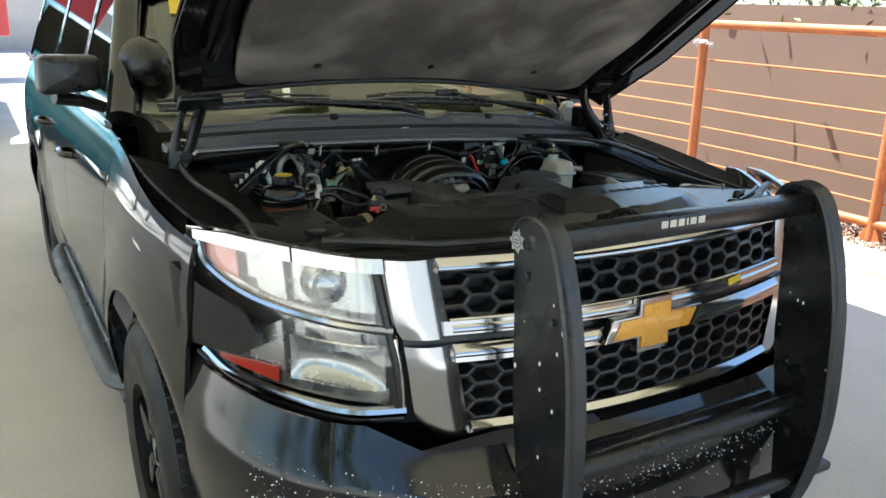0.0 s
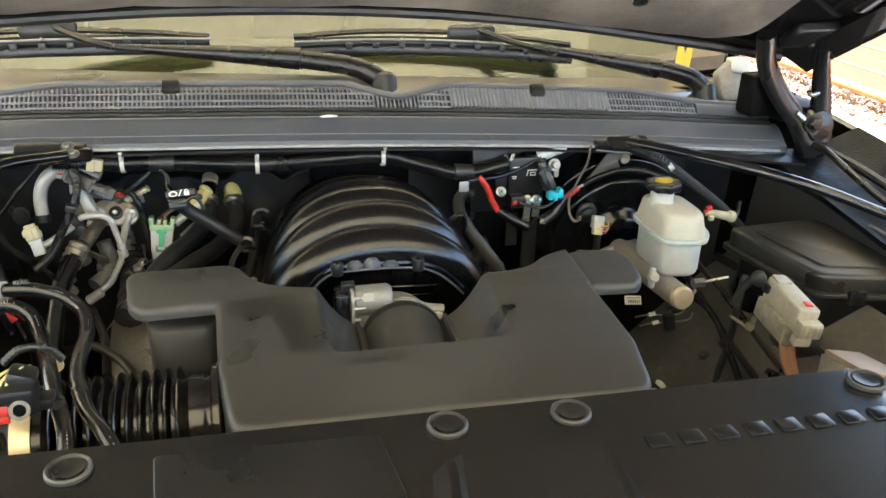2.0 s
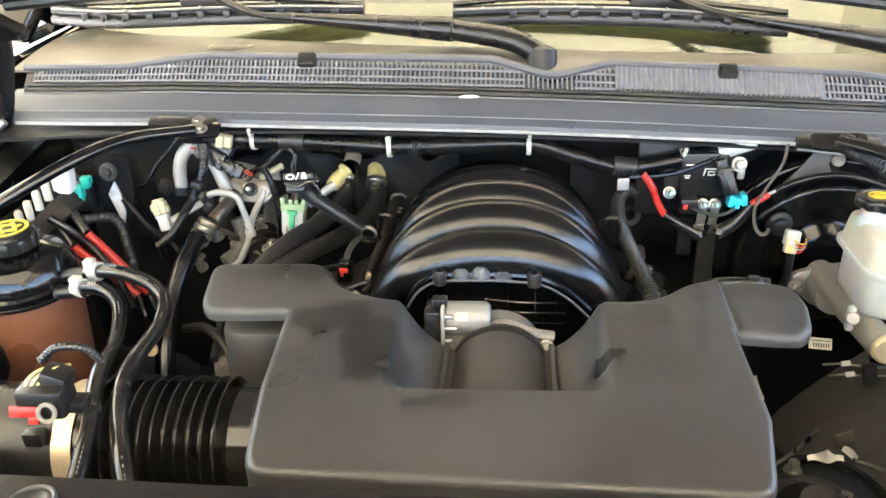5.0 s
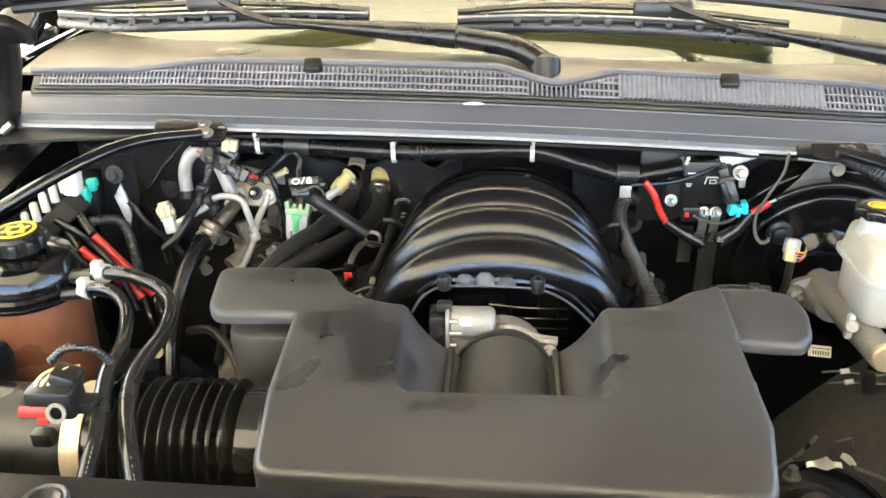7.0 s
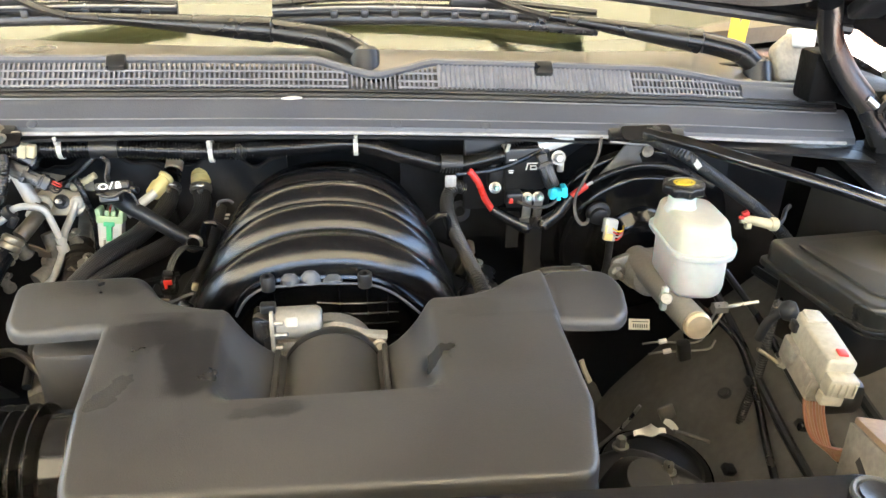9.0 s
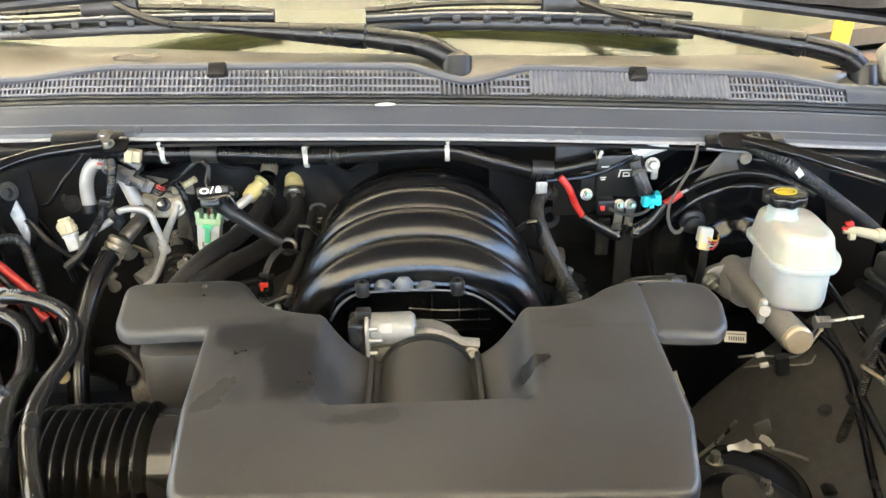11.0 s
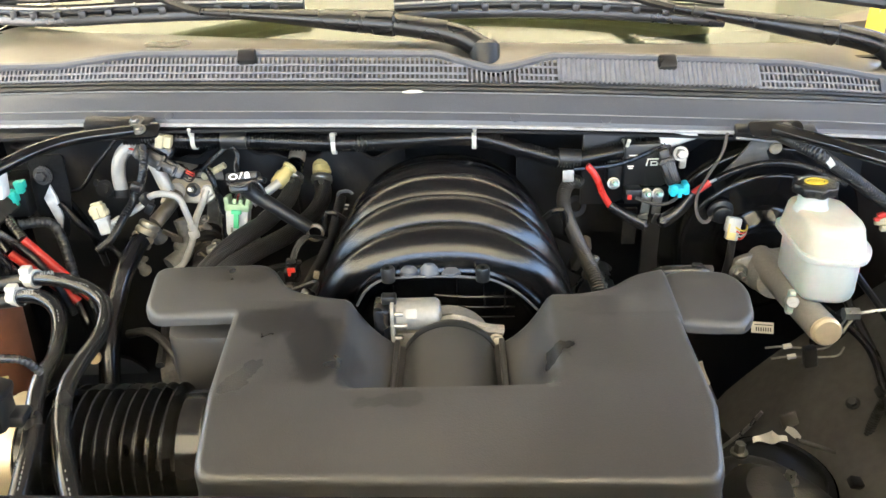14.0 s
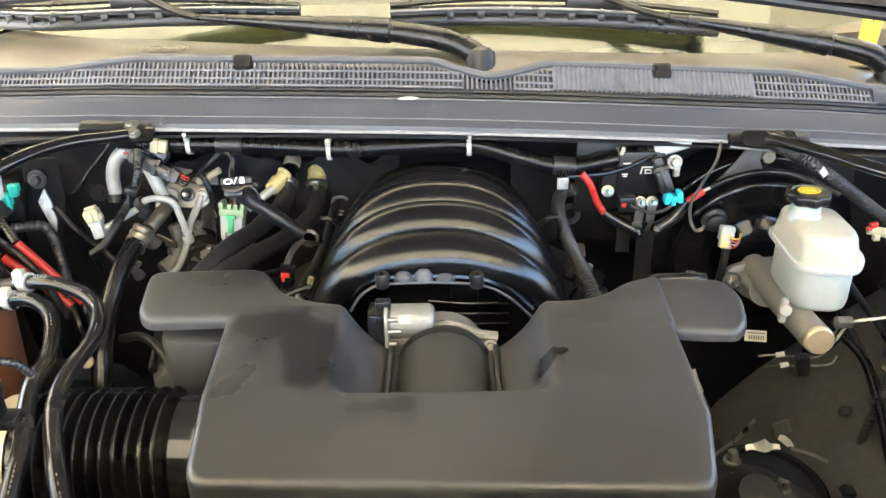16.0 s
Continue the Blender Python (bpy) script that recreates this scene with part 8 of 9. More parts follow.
    for pts, rr, nm, lab in (
            ([(-0.338, 1.15, 1.170), (-0.362, 1.15, 1.150), (-0.383, 1.15, 1.135), (-0.406, 1.15, 1.124)], 0.0045, "branch_loom", "thin ribbed branch of the firewall loom"),
            ([(-0.329, 1.13, 1.173), (-0.321, 1.125, 1.164), (-0.318, 1.10, 1.155), (-0.306, 1.065, 1.156)], 0.0042, "branch_loom", "thin ribbed branch of the firewall loom"),
            ([(-0.498, 1.16, 1.182), (-0.521, 1.16, 1.157), (-0.540, 1.16, 1.138), (-0.555, 1.16, 1.118), (-0.572, 1.16, 1.103), (-0.600, 1.16, 1.100)], 0.0032, "branch_loom", "thin ribbed lead behind the relay bracket"),
            ([(-0.640, 1.02, 1.115), (-0.595, 1.00, 1.10), (-0.565, 0.99, 1.075), (-0.545, 0.985, 1.04), (-0.53, 0.98, 1.0)], 0.0055, "branch_loom", "thin ribbed lead beside the coolant tank"),
            ([(-0.560, 1.075, 1.12), (-0.535, 1.07, 1.085), (-0.50, 1.06, 1.06), (-0.475, 1.055, 1.03)], 0.0055, "branch_loom", "thin ribbed lead below the relay bracket")):
        tagged(put(nm, tube(pts, rr, 10, ribs=0.0036, depth=0.18), M["hose"]), lab, "wiring loom", "branch looms")
    fs = thing("foil_sleeve", "crinkled clear film and silver foil behind the green plug", "heat shield")
    part("foil", sheet(lambda u, v: (-0.388 + 0.055 * u + 0.006 * math.sin(v * 8), 1.175 + 0.010 * math.sin(u * 13 + v * 5), 0.985 + 0.045 * v + 0.004 * math.sin(u * 17)), 22, 14, 0.002), M["foil"], fs)
    # heater hoses with pale collars
    for pts, d, nm in (([(-0.271, 1.225, 1.083), (-0.271, 1.205, 1.072), (-0.278, 1.175, 1.064), (-0.297, 1.12, 1.060), (-0.324, 1.06, 1.061), (-0.349, 1.0, 1.052), (-0.375, 0.95, 1.03)], (0.10, 0.62, 0.50), "a"), ([(-0.231, 1.25, 1.069), (-0.227, 1.222, 1.053), (-0.237, 1.18, 1.043), (-0.263, 1.12, 1.041), (-0.295, 1.06, 1.047), (-0.323, 1.0, 1.051), (-0.355, 0.95, 1.03)], (0.0, 0.62, 0.62), "b")):
        hh = thing("heater_hose", "braided black heater hose with a pale yellow collar", "hose", "heater hoses")
        part("hose", tube(pts, 0.0130, 24, 0.005, uv=True), M["braid"], hh)
        a = Vector(pts[0])
        d = Vector(d).normalized()
        q = d.to_track_quat("Z", "Y").to_matrix().to_4x4()
        if nm == "b":
            part("collar", lathe([(0.0130, 0.010), (0.0150, 0.011), (0.0152, 0.020), (0.0140, 0.021), (0.0152, 0.022), (0.0152, 0.029), (0.0125, 0.033), (0.010, 0.034)], a, q, 24), M["yellowed"], hh)
        else:
            part("collar", lathe([(0.0115, 0.008), (0.0135, 0.010), (0.0135, 0.016), (0.0118, 0.017), (0.0118, 0.021), (0.0135, 0.022), (0.0135, 0.028), (0.0110, 0.032), (0.009, 0.034)], a, q, 24), M["manifold"], hh, "black quick-fit coupling")
            part("collar_end", lathe([(0.0105, 0.032), (0.0130, 0.034), (0.0130, 0.046), (0.010, 0.049)], a, q, 20), M["tan_band"], hh)
        part("clamp", merge(lathe([(0.0152, -0.005), (0.0162, -0.004), (0.0162, 0.006), (0.0152, 0.007)], a, q, 28), lathe([(0.0165, -0.0015), (0.0172, 0.0), (0.0165, 0.0015), (0.0160, 0)], a, q, 28, True)), M["steel"], hh, "bright band clamp")
        part("clamp_ear", merge(box(0.009, 0.005, 0.009, a + Vector((0.002, -0.0165, 0.004)), 0.0015, rot(30)), box(0.005, 0.007, 0.005, a + Vector((0.002, -0.019, 0.004)), 0.001, rot(30))), M["steel"], hh)
    hp = thing("heater_pipe", "short bare pipe with a stained yellow coupling", "pipe")
    part("stub", tube([(-0.284, 1.19, 1.092), (-0.300, 1.18, 1.083), (-0.322, 1.165, 1.070)], 0.0068, 14, 0.006), M["alu"], hp)
    part("low_stub", tube([(-0.270, 1.19, 1.072), (-0.290, 1.175, 1.062), (-0.312, 1.16, 1.048)], 0.0060, 14, 0.006), M["alu"], hp)
    part("cap", lathe([(0.0085, -0.004), (0.0105, -0.002), (0.0115, 0.006), (0.0120, 0.016), (0.0095, 0.020), (0.0095, 0.028), (0.0115, 0.029), (0.0115, 0.034), (0.008, 0.036)], (-0.290, 1.20, 1.086), rot(-35, 45), 20), M["yellowed"], hp)
    r = thing("red_plug", "small red locked plug on the engine", "connector")
    part("shell", merge(box(0.020, 0.018, 0.020, (-0.238, 1.002, 1.042), 0.003), box(0.014, 0.014, 0.010, (-0.238, 1.004, 1.056), 0.002)), M["plastic"], r)
    part("red_lock", merge(box(0.011, 0.003, 0.007, (-0.237, 0.9925, 1.052), 0.001), box(0.004, 0.003, 0.008, (-0.240, 0.9925, 1.047), 0.001)), M["red"], r)
    for i in range(3):
        part("lead", tube([(-0.240 + 0.003 * i, 1.006, 1.058), (-0.234 + 0.003 * i, 1.018, 1.072), (-0.222 + 0.004 * i, 1.03, 1.082), (-0.205 + 0.004 * i, 1.05, 1.068)], 0.0018, 6, 0.006), M["rubber"], r)
    part("tape_end", box(0.008, 0.006, 0.012, (-0.206, 1.00, 1.040), 0.002, rot(0, 15)), M["tanplate"], r)
    cl2 = thing("engine_harness", "black harness with small plugs over the cylinder head", "wiring harness")
    part("trunk", tube([(-0.195, 1.20, 1.06), (-0.205, 1.10, 1.03), (-0.230, 0.98, 1.015), (-0.26, 0.90, 1.0)], 0.008, 10, ribs=0.0036, depth=0.08), M["rubber"], cl2)
    part("loop_bracket", tube([(-0.198, 1.20, 1.045), (-0.199, 1.195, 1.066), (-0.194, 1.19, 1.074), (-0.182, 1.19, 1.075), (-0.176, 1.19, 1.070)], 0.0024, 8, 0.004), M["cowlgrey"], cl2)
    part("guide_tab", merge(box(0.014, 0.002, 0.0025, (-0.190, 1.19, 1.052)), box(0.011, 0.002, 0.0025, (-0.191, 1.19, 1.046))), M["stripe"], cl2)
    for i, (x, y, z) in enumerate(((-0.262, 1.03, 1.015), (-0.270, 0.96, 1.02), (-0.212, 0.95, 1.035), (-0.345, 1.03, 1.0), (-0.315, 0.97, 0.99))):
        pl_ = part("small_plug", box(0.018, 0.016, 0.022, (x, y, z), 0.003, rot(20, 30 * (-1) ** i, 25 * i)), M["plastic"], cl2)
        part("pin_cover", box(0.011, 0.004, 0.012, (x, y - 0.011, z + 0.004), 0.001, rot(20, 30 * (-1) ** i, 25 * i)), M[("dark", "cast", "ivory", "cast", "dark")[i]], pl_)
        part("pigtail", tube([(x, y, z), (x + 0.012, y + 0.02, z + 0.012), (-0.238, y + 0.03, 1.028)], 0.0030, 6, 0.006), M["rubber"], cl2)
    for pts in ([(-0.40, 1.06, 0.98), (-0.36, 1.02, 0.985), (-0.32, 0.95, 0.98)], [(-0.47, 0.99, 0.96), (-0.43, 0.97, 0.975), (-0.39, 0.93, 0.97), (-0.36, 0.88, 0.96)], [(-0.44, 1.05, 0.99), (-0.42, 1.0, 0.97), (-0.41, 0.93, 0.95)]):
        part("hard_tube", tube(pts, 0.006, 10, 0.01), M["rubber"], cl2)
    part("head_casting", merge(box(0.10, 0.20, 0.06, (-0.37, 1.02, 0.93), 0.02, rot(0, -18, 4)), lathe([(0.022, 0), (0.022, 0.03), (0.016, 0.036)], (-0.385, 1.12, 0.955), rot(15, -15), 18), lathe([(0.018, 0), (0.018, 0.022)], (-0.34, 0.96, 0.965), rot(15, -15), 18)), M["cast_dull"], cl2)
    part("pipe_elbow", merge(tube([(-0.428, 1.15, 1.055), (-0.422, 1.145, 1.030), (-0.426, 1.13, 1.008), (-0.442, 1.11, 0.998)], (0.011, 0.014), 18, 0.006), lathe([(0.0155, -0.005), (0.017, -0.003), (0.017, 0.003), (0.0155, 0.005)], (-0.4245, 1.138, 1.016), rot(12, 8), 22)), M["cast_dull"], cl2, "dusty grey pipe elbow")
    part("heat_wrap", merge(tube([(-0.395, 1.16, 1.03), (-0.388, 1.13, 1.012), (-0.385, 1.09, 0.995), (-0.390, 1.04, 0.975)], 0.021, 12, ribs=0.012, depth=0.22), tube([(-0.36, 1.15, 1.0), (-0.372, 1.10, 0.985), (-0.380, 1.05, 0.97)], 0.018, 10, ribs=0.015, depth=0.2)), M["pad"], cl2, "dirty crinkled heat wrap")
    # small castings, screws and clips crowded below the pipes
    for x, y, z, h, r_ in ((-0.455, 1.13, 1.032, 0.026, 0.011), (-0.392, 1.15, 1.035, 0.020, 0.009), (-0.372, 1.12, 1.000, 0.030, 0.010), (-0.470, 1.09, 1.000, 0.022, 0.008)):
        lug = part("cast_lug", lathe([(r_, 0), (r_ * 1.1, h * 0.2), (r_ * 0.8, h * 0.5), (r_ * 0.85, h * 0.9), (r_ * 0.5, h), (0, h)], (x, y, z), rot(18, -14), 16), M["cast_dull"], cl2)
        part("lug_bolt", bolt((x + 0.002, y - 0.004, z + h), r_ * 0.55, 0.005, rot(18, -14)), M["steel"], lug)
    for x, y, z, a in ((-0.436, 1.12, 1.045, 30), (-0.405, 1.13, 1.020, -25), (-0.385, 1.10, 1.015, 50)):
        part("bent_bracket", merge(box(0.024, 0.003, 0.012, (x, y, z), 0.001, rot(30, a)), box(0.010, 0.003, 0.020, (x + 0.010, y - 0.004, z - 0.006), 0.001, rot(20, a + 60))), M["brown"], cl2)
    part("side_stay", merge(tube([(-0.515, 1.21, 1.085), (-0.545, 1.20, 1.085), (-0.56, 1.19, 1.10)], 0.010, 10, 0.01, flat=0.5), lathe([(0.013, 0), (0.013, 0.004), (0.008, 0.005), (0.008, 0.009), (0, 0.010)], (-0.545, 1.185, 1.092), rot(70), 18)), M["dark"], cl2, "dusty bolted stay")
    part("firewall_plug", lathe([(0.012, 0), (0.014, 0.003), (0.010, 0.010), (0, 0.011)], (-0.468, 1.235, 1.075), rot(80), 16), M["tanplate"], cl2)
    cl3 = thing("engine_clutter", "black brackets and pipes on the driver side of the manifold", "engine parts")
    part("coil_bracket", merge(box(0.03, 0.16, 0.02, (0.175, 1.0, 1.0), 0.005, rot(0, 20)), box(0.04, 0.05, 0.03, (0.185, 0.96, 1.0), 0.008)), M["plastic"], cl3)
    for y in (0.93, 1.0, 1.07):
        part("ignition_coil", merge(box(0.034, 0.026, 0.04, (0.150, y, 1.0), 0.006, rot(0, 28)), lathe([(0.009, 0), (0.009, 0.05)], (0.165, y, 0.96), rot(0, 28), 12)), M["plastic"], cl3)
        part("coil_bolt", bolt((0.168, y - 0.018, 1.022), 0.005, 0.006, rot(0, 28)), M["steel"], cl3)
    part("lifting_eye", lathe([(0.008, -0.003), (0.016, -0.003), (0.016, 0.003), (0.008, 0.003)], (0.158, 1.18, 1.045), rot(70, 30), 20, True), M["dark"], cl3, "dusty steel lifting eye")
    part("fuel_rail_end", merge(lathe([(0.007, 0), (0.009, 0.002), (0.009, 0.010), (0.006, 0.013), (0, 0.013)], (0.182, 1.22, 1.062), rot(55, 20), 14), lathe([(0.005, 0), (0.005, 0.020)], (0.178, 1.235, 1.050), rot(55, 20), 10)), M["crimp"], cl3)
    part("stained_bracket", merge(box(0.012, 0.030, 0.045, (0.150, 1.06, 1.030), 0.004, rot(10, 24)), box(0.028, 0.020, 0.016, (0.160, 1.01, 1.022), 0.004, rot(0, 20))), M["brown"], cl3)
    # battery cables, side bracket and plugs by the fender
    for i, (pts) in enumerate(([(-0.584, 1.005, 1.100), (-0.550, 1.003, 1.058), (-0.513, 1.0, 1.012)], [(-0.604, 1.0, 1.083), (-0.570, 1.0, 1.048), (-0.530, 0.998, 1.008)])):
        c = thing("positive_cable", "bright red battery cable", "cable", "battery cables")
        part("wire", tube(pts, 0.0062, 12, 0.008), M["red"], c)
        a, b = Vector(pts[0]), Vector(pts[-1])
        part("sleeve", tube([a + Vector((-0.05, 0.05, 0.03)), a + Vector((-0.02, 0.02, 0.012)), a], 0.0070, 12, ribs=0.006), M["hose"], c)
        part("tail", tube([b, b + Vector((0.014, -0.02, -0.02)), b + Vector((0.016, -0.02, -0.07))], 0.006, 10, 0.01), M["hose"], c)
    bk = thing("relay_bracket", "black steel relay bracket with a bolt and teal plugs", "bracket")
    part("plate", slab(rounded([(-0.022, -0.05), (0.012, -0.09), (0.026, -0.03), (0.026, 0.03), (-0.022, 0.03)], 0.008), 0, 0.004, 0.001), M["latch"], bk, matrix=Matrix.Translation((-0.572, 1.085, 1.155)) @ rot(80, 0, 8))
    part("bolt", merge(bolt((-0.574, 1.075, 1.160), 0.0075, 0.007, rot(80)), lathe([(0.013, 0), (0.013, 0.0015), (0.008, 0.002)], (-0.574, 1.077, 1.160), rot(80), 18)), M["rubber"], bk)
    part("bare_tip", slab([(-0.013, 0.004), (-0.002, 0.022), (0.004, 0.004), (0.007, -0.024), (0.003, -0.040), (-0.002, -0.030)], 0, 0.004, 0.001, 2), M["foil"], bk, "worn bright tip of the bracket", matrix=Matrix.Translation((-0.566, 1.076, 1.124)) @ rot(80, 0, 8))
    part("bracket_arm", tube([(-0.575, 1.09, 1.145), (-0.56, 1.10, 1.11), (-0.545, 1.11, 1.06), (-0.54, 1.12, 1.0)], 0.010, 8, 0.01, flat=0.5), M["guard"], bk)
    part("relay_box", box(0.085, 0.06, 0.05, (-0.645, 1.10, 1.125), 0.006), M["plastic"], bk)
    for x, z, h_ in ((-0.617, 1.133, 0.026), (-0.603, 1.150, 0.018)):
        part("teal_plug", merge(box(0.010, 0.010, h_, (x, 1.064, z), 0.002, rot(0, -6)), box(0.006, 0.012, h_ * 0.6, (x + 0.006, 1.062, z + 0.004), 0.001)), M["teal"], bk)
    for i in range(5):
        part("stud", lathe([(0.0055, -0.012), (0.0055, 0.012), (0.0035, 0.015)], (-0.684 + 0.0165 * i, 1.02, 1.112 + 0.0145 * i), None, 12), M["white"], bk)
    part("battery_tray", box(0.11, 0.05, 0.03, (-0.66, 1.05, 1.100), 0.008, rot(0, -38, 0)), M["pad"], bk, "dusty dark fuse tray")
    part("white_block", box(0.020, 0.022, 0.034, (-0.604, 1.02, 1.172), 0.004, rot(0, 8)), M["print"], bk)
    part("cable_run", tube([(-0.60, 1.03, 1.11), (-0.565, 1.05, 1.10), (-0.545, 1.03, 1.06), (-0.53, 1.0, 1.02)], 0.007, 10, ribs=0.006), M["rubber"], bk)
    # coolant hoses from the surge tank
    for pts, nm in (([(-0.503, 0.855, 1.127), (-0.456, 0.842, 1.131), (-0.423, 0.832, 1.124), (-0.405, 0.818, 1.116), (-0.392, 0.789, 1.114), (-0.389, 0.758, 1.109), (-0.388, 0.707, 1.112), (-0.384, 0.665, 1.112), (-0.37, 0.62, 1.106), (-0.345, 0.57, 1.106), (-0.324, 0.53, 1.09)], "a"),
                    ([(-0.514, 0.837, 1.114), (-0.476, 0.824, 1.121), (-0.454, 0.811, 1.112), (-0.442, 0.783, 1.101), (-0.427, 0.734, 1.102), (-0.413, 0.684, 1.116), (-0.402, 0.643, 1.114), (-0.387, 0.6, 1.109), (-0.38, 0.57, 1.105), (-0.378, 0.54, 1.09)], "b")):
        h = thing("coolant_hose", "glossy black coolant hose with printed stripe and spring clamp", "hose", "coolant hoses")
        part("hose", tube(pts, 0.0082, 16, 0.006), M["hose"], h)
        line = smooth_path([Vector(q) + Vector((0.0026, -0.0050, 0.0066)) for q in pts[1:]], 0.0045)
        dash = random.Random(len(pts))
        marks = [tube([line[k], line[k].lerp(line[k + 1], 0.6)], 0.0005, 5, raw=True) for k in range(len(line) - 1) if dash.random() < 0.62]
        tagged(part("printed_marks", merge(*marks), M["hoseprint"], h, "fine grey printed marks"), kind="stuff")
        a, b = Vector(pts[0]), Vector(pts[1])
        word, place = (("REAR", (-0.465, 0.832, 1.146)), ("FRONT", (-0.487, 0.816, 1.132)))[nm == "b"]
        part("printed_word", lettering(word, 0.0066, Matrix.Translation(place) @ rot(62, 0, 2)), M["hoseprint"], h, "grey printed word")
        part("clamp", merge(tube([a, a.lerp(b, 0.3)], 0.0110, 14, 0.006), box(0.012, 0.012, 0.012, a + Vector((0.004, -0.004, 0.011)), 0.002)), M["chain"], h, "bright spring clamp")
    cl = thing("loose_clip", "small brass wire clip on a bracket", "clip")
    part("clip", merge(box(0.026, 0.008, 0.007, (-0.455, 0.85, 1.02), 0.002, rot(0, -10)), lathe([(0.008, -0.002), (0.008, 0.002)], (-0.448, 0.848, 1.022), rot(70), 10)), M["tan_band"], cl)


def driver_side():
    f = thing("under_hood_fuse_box", "flat black fuse box lid beside the fender", "fuse box")
    part("lid", slab(rounded([(0.592, 0.812), (0.700, 0.785), (0.800, 0.800), (0.808, 0.985), (0.735, 1.012), (0.553, 1.000)], 0.018), 1.040, 1.068, 0.007, 4), M["fuse_lid"], f, "dusty black lid tinted olive for a reflection")
    part("lid_panel", slab(rounded([(0.612, 0.835), (0.700, 0.812), (0.780, 0.825), (0.786, 0.965), (0.730, 0.988), (0.582, 0.978)], 0.015), 1.068, 1.0715, 0.0015, 2), M["fuse_lid"], f)
    part("lid_lip", slab(rounded([(0.586, 0.806), (0.700, 0.779), (0.806, 0.795), (0.814, 0.990), (0.737, 1.018), (0.546, 1.006)], 0.018), 1.030, 1.040, 0.003, 2, False), M["fuse_lid"], f)
    for x, y in ((0.645, 0.792), (0.735, 0.782)):
        part("lid_latch", merge(box(0.026, 0.010, 0.022, (x, y, 1.036), 0.003, rot(0, 0, -12)), box(0.016, 0.006, 0.008, (x, y - 0.006, 1.046), 0.002, rot(0, 0, -12))), M["plastic"], f)
    part("base", slab(rounded([(0.600, 0.822), (0.700, 0.80), (0.79, 0.812), (0.795, 0.975), (0.73, 0.998), (0.568, 0.988)], 0.02), 0.93, 1.030, 0.004, 2), M["plastic"], f)
    a = thing("brake_control_unit", "cream control plug with a red tab and hanging wires", "control unit")
    turn = Matrix.Translation((0.487, 0.735, 1.072)) @ rot(3, 6, -6)
    top_face = rounded([(-0.015, -0.044), (0.016, -0.044), (0.017, 0.026), (0.011, 0.046), (-0.012, 0.046), (-0.016, 0.030)], 0.004, 3)
    part("cover", slab(top_face, -0.016, 0.018, 0.004, 3, False), M["paleblock"], a, matrix=turn)
    part("cover_edge", slab(rounded([(-0.012, 0.022), (0.011, 0.022), (0.009, 0.044), (-0.010, 0.044)], 0.003, 3), 0.018, 0.021, 0.001, 2), M["paleblock"], a, matrix=turn)
    # Greyer than the cover: the unlit left face's shade is in the colour.
    part("lower_body", merge(box(0.032, 0.082, 0.030, (-0.003, 0.004, -0.028), 0.004), box(0.012, 0.030, 0.020, (-0.017, 0.022, -0.020), 0.003), box(0.036, 0.010, 0.026, (-0.002, -0.030, -0.026), 0.002)), M["sensor"], a, "lower half, painted grey for its shaded side", matrix=turn)
    plug = part("plug_body", merge(box(0.031, 0.018, 0.022, (0.001, -0.051, -0.006), 0.003), box(0.024, 0.014, 0.014, (-0.003, -0.050, -0.024), 0.003)), M["paleblock"], a, "pale ridged wiring plug", matrix=turn)
    for q in range(4):
        part("plug_rib", box(0.0025, 0.003, 0.016, (-0.010 + 0.0075 * q, -0.061, -0.006), 0.001), M["paleblock"], plug, matrix=turn)
    part("red_tab", box(0.010, 0.011, 0.003, (0.004, -0.030, 0.0188), 0.001), M["red"], a, matrix=turn)
    part("dark_catch", box(0.006, 0.014, 0.012, (-0.0175, 0.034, 0.004), 0.002), M["plastic"], a, matrix=turn)
    for q in range(7):
        part("brown_wire", tube([(0.466 + 0.003 * q, 0.715, 1.045), (0.462 + 0.004 * q, 0.700, 1.018 - 0.002 * q), (0.472 + 0.004 * q, 0.690, 0.990 - 0.003 * q), (0.498 + 0.002 * q, 0.690, 0.974 - 0.003 * q), (0.540, 0.690, 0.966)], 0.0020, 6, 0.006), M["copper_wire" if q % 3 else "brown_tank"], a)
    part("mount_bracket", box(0.05, 0.06, 0.04, (0.520, 0.75, 1.010), 0.010), M["plastic"], a)
    part("side_hose", merge(lathe([(0.0, -0.011), (0.008, -0.009), (0.012, -0.003), (0.012, 0.004), (0.008, 0.010), (0.0, 0.011)], (0.492, 0.815, 1.070), rot(20, 60), 18), tube([(0.488, 0.822, 1.066), (0.478, 0.83, 1.046), (0.474, 0.835, 1.02)], 0.0055, 12, 0.006)), M["dark"], a)
    tb = thing("tan_bracket", "tan plastic bracket with a dark slot beside the wheelhouse", "bracket")
    at = Matrix.Translation((0.478, 0.588, 1.070)) @ rot(-14, 8, -8)
    part("top_plate", slab(rounded([(-0.022, -0.050), (0.030, -0.050), (0.030, 0.040), (-0.018, 0.040)], 0.004, 3), 0.0, 0.006, 0.0015, 2), M["tanwarm"], tb, matrix=at)
    part("side_wall", box(0.005, 0.086, 0.060, (-0.020, -0.005, -0.030), 0.001), M["sensor"], tb, matrix=at)
    part("slot", box(0.0006, 0.022, 0.008, (-0.0228, 0.000, -0.030), 0, rot(30)), M["dark"], tb, matrix=at)
    part("foot", box(0.05, 0.06, 0.12, (0.006, 0.0, -0.10), 0.006), M["plastic"], tb, matrix=at)
    c = thing("ivory_plug", "ivory plug with a red tab behind the reservoir", "connector")
